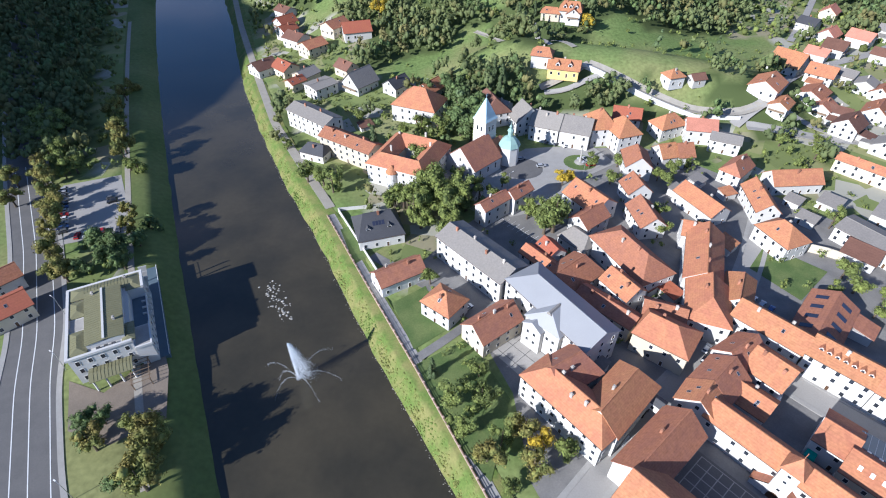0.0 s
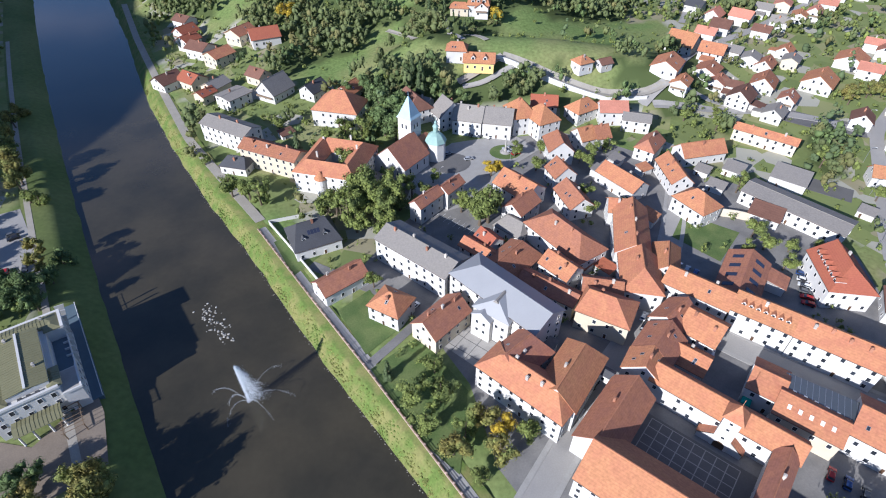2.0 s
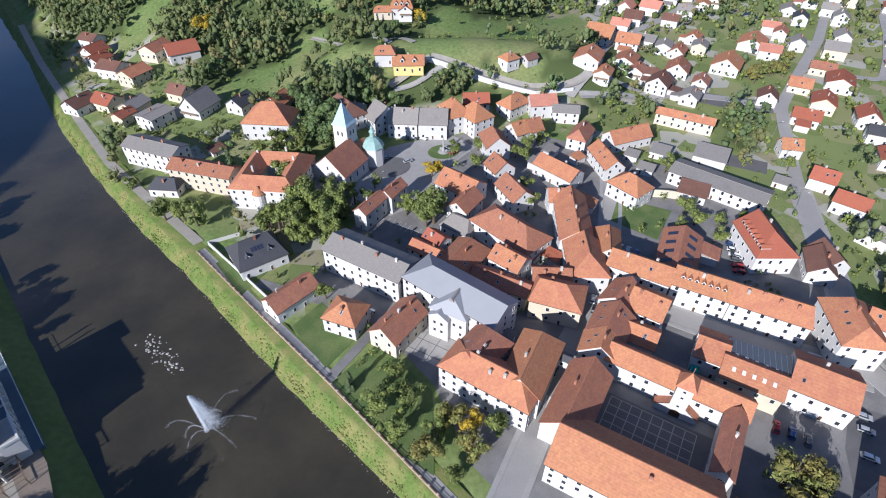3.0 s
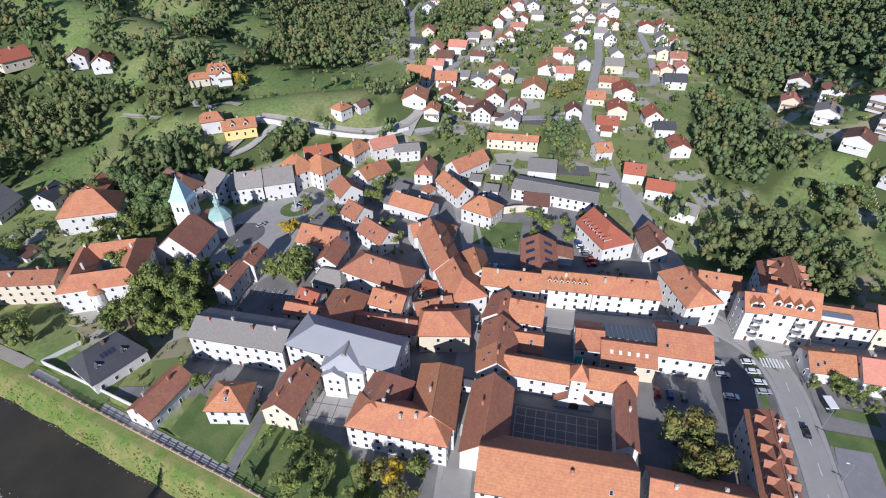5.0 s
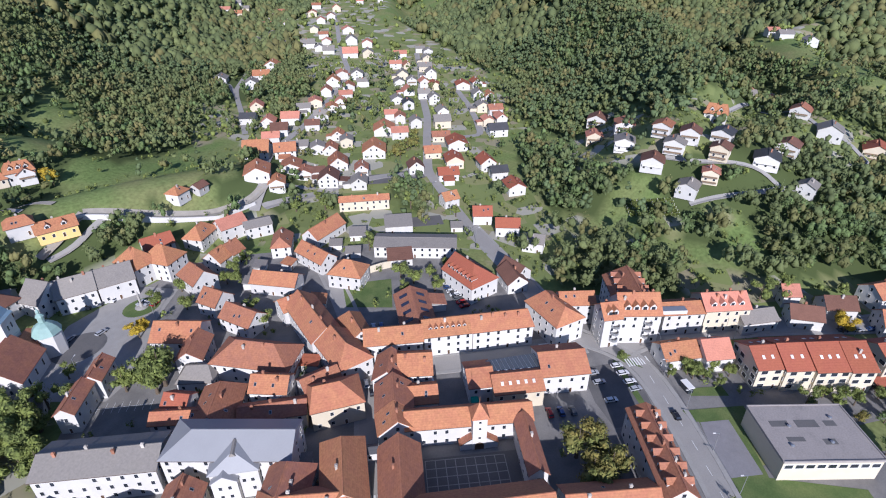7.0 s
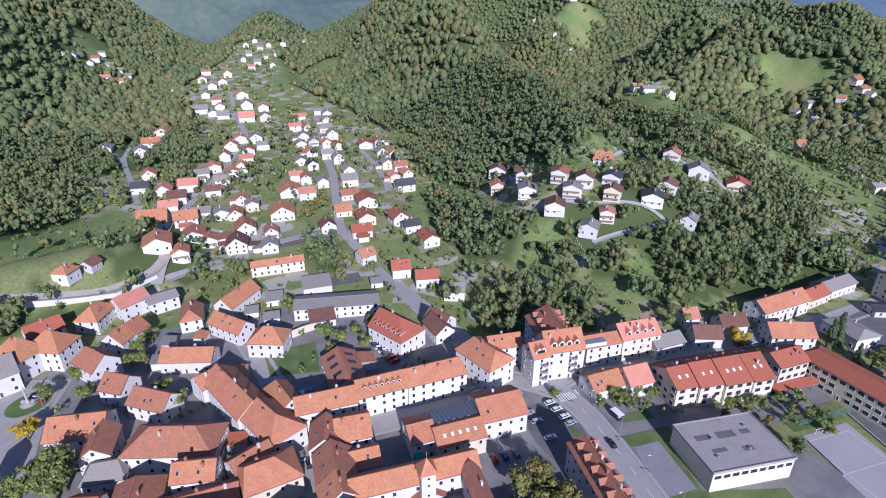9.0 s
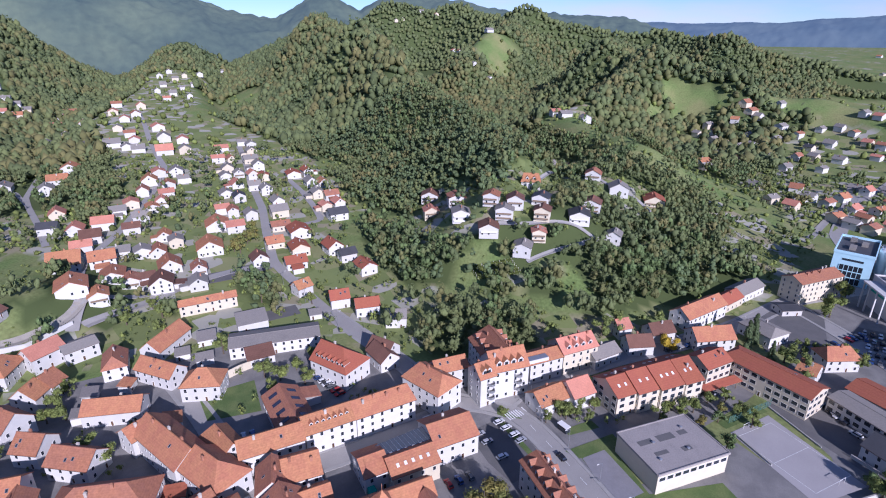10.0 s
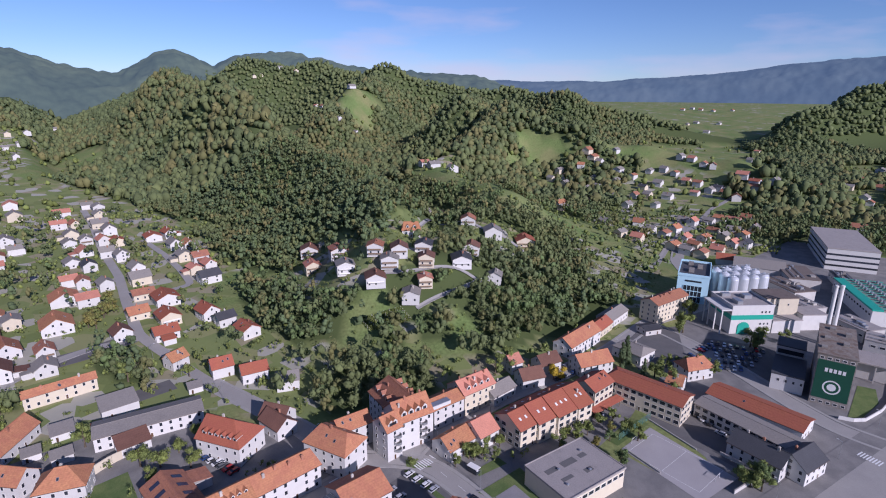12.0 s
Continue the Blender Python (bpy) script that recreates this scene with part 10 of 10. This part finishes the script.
ROADS = [(54, 339, 57, 330), (57, 330, 54, 292), (54, 292, 58, 287), (52, 260, 60, 260), (60, 260, 68, 262), (68, 262, 76, 265), (76, 265, 80, 266), (255, 40, 262, 30), (262, 30, 267, 21), (267, 21, 273, 12), (273, 12, 283, 4), (283, 4, 292, -4), (283, 4, 288, 15), (288, 15, 283, 29), (283, 29, 279, 42), (279, 42, 278, 61), (354, 50, 416, 36), (416, 36, 407, 14), (407, 14, 376, -4), (376, -4, 377, -20), (377, -20, 360, -33), (142, 237, 151, 243), (151, 243, 165, 251), (165, 251, 215, 300), (20, 44, 67, 90), (67, 90, 88, 110), (88, 110, 114, 146), (114, 146, 131, 175), (90, 107, 116, 76), (116, 76, 143, 50), (96, -34, 119, 3), (119, 3, 143, 30), (148, 45, 151, 67), (142, 30, 148, 45), (151, 67, 177, 102), (177, 102, 241, 193), (160, 32, 213, -35), (213, -35, 276, -100), (276, -100, 305, -146), (305, -146, 520, -220), (75, 272, 164, 249), (50, 262, 75, 272), (20, 340, 70, 285), (200, 136, 222, 165), (222, 165, 236, 184), (236, 184, 245, 195), (245, 195, 290, 228), (290, 228, 334, 259), (334, 259, 390, 306), (390, 306, 463, 361), (463, 361, 512, 402), (190, 285, 215, 308), (215, 308, 258, 324), (258, 324, 294, 344), (294, 344, 336, 367), (336, 367, 375, 390), (375, 390, 409, 415), (409, 415, 451, 462), (451, 462, 503, 517), (503, 517, 548, 562), (548, 562, 628, 646), (227, 353, 260, 399), (260, 399, 293, 449), (293, 449, 312, 475), (312, 475, 354, 514), (354, 514, 400, 554), (400, 554, 449, 605), (449, 605, 526, 645), (422, 290, 383, 251), (383, 251, 351, 223), (351, 223, 322, 201), (293, 449, 321, 498), (321, 498, 313, 510), (313, 510, 294, 506), (389, -144, 436, -171), (436, -171, 477, -197), (477, -197, 526, -235), (526, -235, 610, -291), (610, -291, 659, -341), (240, 192, 226, 230)]


def off_roads(x, y, gap):
    ok = np.ones(len(x), bool)
    for x0, y0, x1, y1 in ROADS:
        dx, dy = x1 - x0, y1 - y0
        s = np.clip(((x - x0) * dx + (y - y0) * dy) / (dx * dx + dy * dy), 0, 1)
        ok &= np.hypot(x - x0 - s * dx, y - y0 - s * dy) > gap
    return ok


def scatter(step, near, far, seed):
    """Places on a jittered grid between two distances from the town's river bank, within the wide sector of the valley."""
    g = np.random.default_rng(seed)
    ax = np.arange(-far, far, step)
    X, Y = np.meshgrid(ax, ax)
    X, Y = X.ravel() + g.uniform(-0.5, 0.5, X.size) * step, Y.ravel() + g.uniform(-0.5, 0.5, X.size) * step
    r = np.hypot(X, Y)
    keep = (r > near) & (r < far) & (Y > -0.95 * X - 60) & (X > -0.75 * Y - 40) & (g.uniform(size=X.size) < wooded(X, Y))
    return X[keep], Y[keep], g


def wood(name, label, places, g, templates, size, material, cat="wood", tall=(0.85, 1.25), z=None):
    """One mesh of many trees."""
    x, y = places
    z = land(x, y) if z is None else z + 0.4
    V, T, tone, n = [], [], [], 0
    pick = g.integers(len(templates), size=len(x))
    turn, sc = g.uniform(0, 6.28, len(x)), g.uniform(size[0], size[1], len(x))
    tall = g.uniform(*tall, len(x))
    for k, (tv, tt) in enumerate(templates):
        m = pick == k
        if not m.any():
            continue
        c, s = np.cos(turn[m])[:, None], np.sin(turn[m])[:, None]
        a = sc[m][:, None]
        vx = (tv[None, :, 0] * c - tv[None, :, 1] * s) * a + x[m][:, None]
        vy = (tv[None, :, 0] * s + tv[None, :, 1] * c) * a + y[m][:, None]
        vz = tv[None, :, 2] * a * tall[m][:, None] + z[m][:, None] - 0.5
        V.append(np.stack([vx, vy, vz], -1).reshape(-1, 3))
        tone.append(np.repeat(g.uniform(size=m.sum()), len(tv)))
        T.append((tt[None] + (np.arange(m.sum()) * len(tv))[:, None, None]).reshape(-1, 3) + n)
        n += m.sum() * len(tv)
    ob = new(name, fast_mesh(name, np.concatenate(V), np.concatenate(T), material, False))
    ob.data.attributes.new("tone", "FLOAT", "POINT").data.foreach_set("value", np.concatenate(tone).astype(np.float32))
    return tagged(ob, label, cat, kind="stuff")


NEAR = [lumps_and_leaves(8, 90, 0.05, "round", 30 + k) for k in range(6)]
BROAD = [lumps_and_leaves(5, 26, 0.085, "round", 40 + k) for k in range(8)]
MID = [lumps_and_leaves(3, 13, 0.12, "round", 50 + k) for k in range(8)]
CONE = [lumps_and_leaves(4, 16, 0.07, "cone", 60 + k) for k in range(6)]
COARSE = [lumps_and_leaves(1, 4, 0.2, "dome", 80 + k) for k in range(8)]
SPIRE = [lumps_and_leaves(2, 5, 0.12, "cone", 70 + k) for k in range(6)]
BUSH = [lumps_and_leaves(2, 32, 0.11, "round", 90 + k) for k in range(4)]


def far_side(x, y):
    return np.hypot(x, y) > 360


px_, py_, g_ = scatter(5.2, 100, 640, 1)
ok_ = far_from_houses(px_, py_, 3.6) & off_roads(px_, py_, 5.5)
# no tall trees on the plots just below the houses
down_ = np.hypot(px_, py_) + 1e-6
for step_ in (7, 14):
    ok_ &= far_from_houses(px_ + step_ * px_ / down_, py_ + step_ * py_ / down_, 1.5) | (wooded(px_, py_) < 0.6)
# gardens stay as open as before
ok_ &= (wooded(px_, py_) > 0.6) | (g_.uniform(size=len(px_)) < 0.55)
px_, py_ = px_[ok_], py_[ok_]
lot = g_.uniform(size=len(px_))
lump_ = np.sin(px_ * 0.023 + 2 * np.sin(py_ * 0.017)) * np.sin(py_ * 0.021 + 1.5 * np.sin(px_ * 0.013))
conif = (lot < 0.95 * within(px_, py_, 400, 125, 135, 75, 35) + 0.25 * lump_) | (lot < 1.8 * within(px_, py_, 330, 640, 150, 110, 40)) | (lot < 1.3 * within(px_, py_, 600, 300, 160, 60, 35)) | (lot < 0.5 * (lump_ - 0.55))
wd_ = wooded(px_, py_)
small = (g_.uniform(size=len(px_)) < np.where(wd_ > 0.6, 0.12, np.where(np.hypot(px_, py_) > 400, 0.5, 0.85)))
tint = g_.uniform(size=len(px_)) + 0.35 * lump_
off_ = np.where(np.hypot(px_, py_) < 275, 0, np.where(far_side(px_, py_), 2, 1))
for far_, tpl in ((0, NEAR), (1, BROAD), (2, MID)):
    s = ~conif & ~small & (off_ == far_)
    for name, label, m, key in (("woodland", "dense green mixed broadleaf woodland on hillsides", tint < 0.62, "forest"), ("olive_woodland", "olive and brownish woodland trees turning in autumn", (tint >= 0.62) & (tint < 0.86), "olive"), ("dark_woodland", "dark green broadleaf trees among the woods", tint >= 0.86, "dark")):
        wood(name, label, (px_[s & m], py_[s & m]), g_, tpl, (8, 12), LEAF[key], tall=(0.95, 1.5))
    s = ~conif & small & (off_ == far_)
    wood("young_woodland", "lower yellow-green garden trees and bushes", (px_[s], py_[s]), g_, tpl, (3.0, 6.5), LEAF["green"], tall=(0.9, 1.3))
wood("conifer_wood", "dark green spruce wood on the hillside", (px_[conif], py_[conif]), g_, CONE, (12, 17), LEAF["needle"])
bx, by, g_ = scatter(4.4, 105, 400, 5)
wb = wooded(bx, by)
ok_ = (wb > 0.1) & (wb < 0.6) & far_from_houses(bx, by, 0.6) & off_roads(bx, by, 4.0)
ox_, oy_, go_ = scatter(6.0, 400, 640, 6)
wo_ = wooded(ox_, oy_)
sel_ = (wo_ > 0.1) & (wo_ < 0.6) & far_from_houses(ox_, oy_, 0.6) & off_roads(ox_, oy_, 4.0)
wood("orchard_trees", "small green and olive fruit trees between houses", (ox_[sel_], oy_[sel_]), go_, COARSE, (2.4, 5.2), LEAF["green"], "bushes", tall=(0.8, 1.2))
wood("garden_bushes", "low green bushes and hedges in gardens", (bx[ok_], by[ok_]), g_, BUSH, (1.6, 3.8), LEAF["green"], "bushes", tall=(0.8, 1.1))
# gardens and yards of the old town
def town_spots(step, seed):
    g = np.random.default_rng(seed)
    X, Y = np.meshgrid(np.arange(-50, 215, step), np.arange(-10, 290, step))
    X, Y = X.ravel() + g.uniform(-0.5, 0.5, X.size) * step, Y.ravel() + g.uniform(-0.5, 0.5, X.size) * step
    clump = np.sin(X * 0.16 + 1.7 * np.sin(Y * 0.09)) * np.sin(Y * 0.14 + 1.9 * np.sin(X * 0.08))
    ok = (wooded(X, Y) < 0.05) & (X - river_mid(Y) > 46) & (clump > 0.22) & (g.uniform(size=X.size) < 0.7)
    for o in PAVED:
        ok &= ~inside(X, Y, o)
    ok &= far_from_houses(X, Y, 0.4) & off_roads(X, Y, 4.6)
    return X[ok], Y[ok], g


PAVED = [(125, 92, 170, 110, 178, 150, 150, 160, 128, 130), (27.7, 181.5, 40.6, 169.9, 32.5, 148.6, 17.1, 157.6), (25, 211, 49.5, 231, 70.9, 226, 79, 210, 59, 196, 40, 174, 27, 170, 16, 186, 17, 196), (66.4, 70.9, 85.8, 48.5, 75.1, 40.8, 55.6, 62.6), (129.5, 46, 141, 35, 130, 23, 121, 16, 104, 36, 100, 46, 112, 52), (44, 92, 60, 80, 72, 92, 58, 104), (20, 94, 30, 112, 42, 100, 28, 88), (0, 200, 30, 220, 40, 190, 10, 176), (84, 74, 96, 60, 108, 72, 96, 84), (95, 20, 120, 60, 150, 40, 140, -20, 110, -30), (60, 40, 20, 60, 40, 90, 80, 60), (-28, 190, 0, 188, 4, 214, -26, 218), (150, -90, 118, -60, 150, -30, 180, -60), (90, 45, 110, 30, 122, 44, 106, 60)]
tx, ty, g_ = town_spots(4.2, 15)
wood("town_bushes", "green bushes and small trees in town gardens", (tx, ty), g_, BUSH, (1.8, 4.6), LEAF["green"], "bushes", tall=(0.9, 1.3))
# weeds on the river's edge
wy_ = np.random.default_rng(17).uniform(40, 330, 3600)
wx_ = river_mid(wy_) + river_right(wy_) + 0.5 + 5.2 * np.random.default_rng(18).beta(1.3, 1.6, 3600)
weed_z = np.interp(wx_ - river_mid(wy_) - river_right(wy_), (0, 1.2, 3.4, 4.8, 5.6), (-5.4, -4.2, -1.9, -0.5, 0.0))
WEED = [lumps_and_leaves(1, 4, 0.2, "dome", 120 + k) for k in range(4)]
wood("bank_weeds", "rough yellow-green weeds on the river bank", (wx_, wy_), np.random.default_rng(19), WEED, (0.35, 1.15), WEEDS, "weeds", tall=(0.3, 0.7), z=weed_z - 0.3)
gs_ = np.random.default_rng(23)
sy_ = gs_.uniform(30, 420, 1300)
sx_ = river_mid(sy_) + river_right(sy_) + gs_.normal(0.2, 0.5, 1300)
edge_stone = ICO_V * np.array([0.8, 0.6, 0.5])
wood("bank_stones", "pale rough stones along the water's edge", (sx_, sy_), gs_, [(edge_stone, ICO_F), (edge_stone[:, [1, 0, 2]], ICO_F[:, ::-1])], (0.14, 0.42), EDGE_STONE, "stones", z=np.full(1300, -5.2))
fx, fy, g_ = scatter(8.3, 640, 1500, 2)
ok_ = far_from_houses(fx, fy, 4.0)
fx, fy = fx[ok_], fy[ok_]
far_w = wooded(fx, fy)
low_ = far_w < 0.6
thin_ = low_ & (g_.uniform(size=len(fx)) < 0.3)
wood("far_garden_trees", "small green trees among the far houses", (fx[thin_], fy[thin_]), g_, COARSE, (5, 9), LEAF["green"])
fx, fy = fx[~low_], fy[~low_]
patch_ = np.sin(fx * 0.017 + 2 * np.sin(fy * 0.012)) * np.sin(fy * 0.016 + 1.4 * np.sin(fx * 0.009))
far_tint = g_.uniform(size=len(fx)) + 0.4 * patch_
spruce_ = g_.uniform(size=len(fx)) < np.where((fx > 1150) & (fy < -600), 0.55, 0.1 + 0.35 * (patch_ < -0.4))
for m, key, word in ((far_tint < 0.72, "forest", "green"), (far_tint >= 0.72, "olive", "olive-brown")):
    m = m & ~spruce_
    wood("far_woodland", f"dense {word} woodland on the further hills", (fx[m], fy[m]), g_, COARSE, (9.5, 14.5), LEAF[key], tall=(0.8, 1.5))
wood("far_spruces", "dark spruces standing among the further woods", (fx[spruce_], fy[spruce_]), g_, SPIRE, (12, 17), LEAF["needle"])
fx, fy, g_ = scatter(12.5, 1500, 2050, 3)
seen_ = (fx > 1250) & (fy < 1.0 * fx) & (land(fx, fy) > 40)
wood("distant_woodland", "woodland on the distant hills", (fx[seen_], fy[seen_]), g_, [lumps_and_leaves(1, 0, 0.16, "dome", 85 + k) for k in range(4)], (11, 17), LEAF["forest"], tall=(0.7, 1.3))
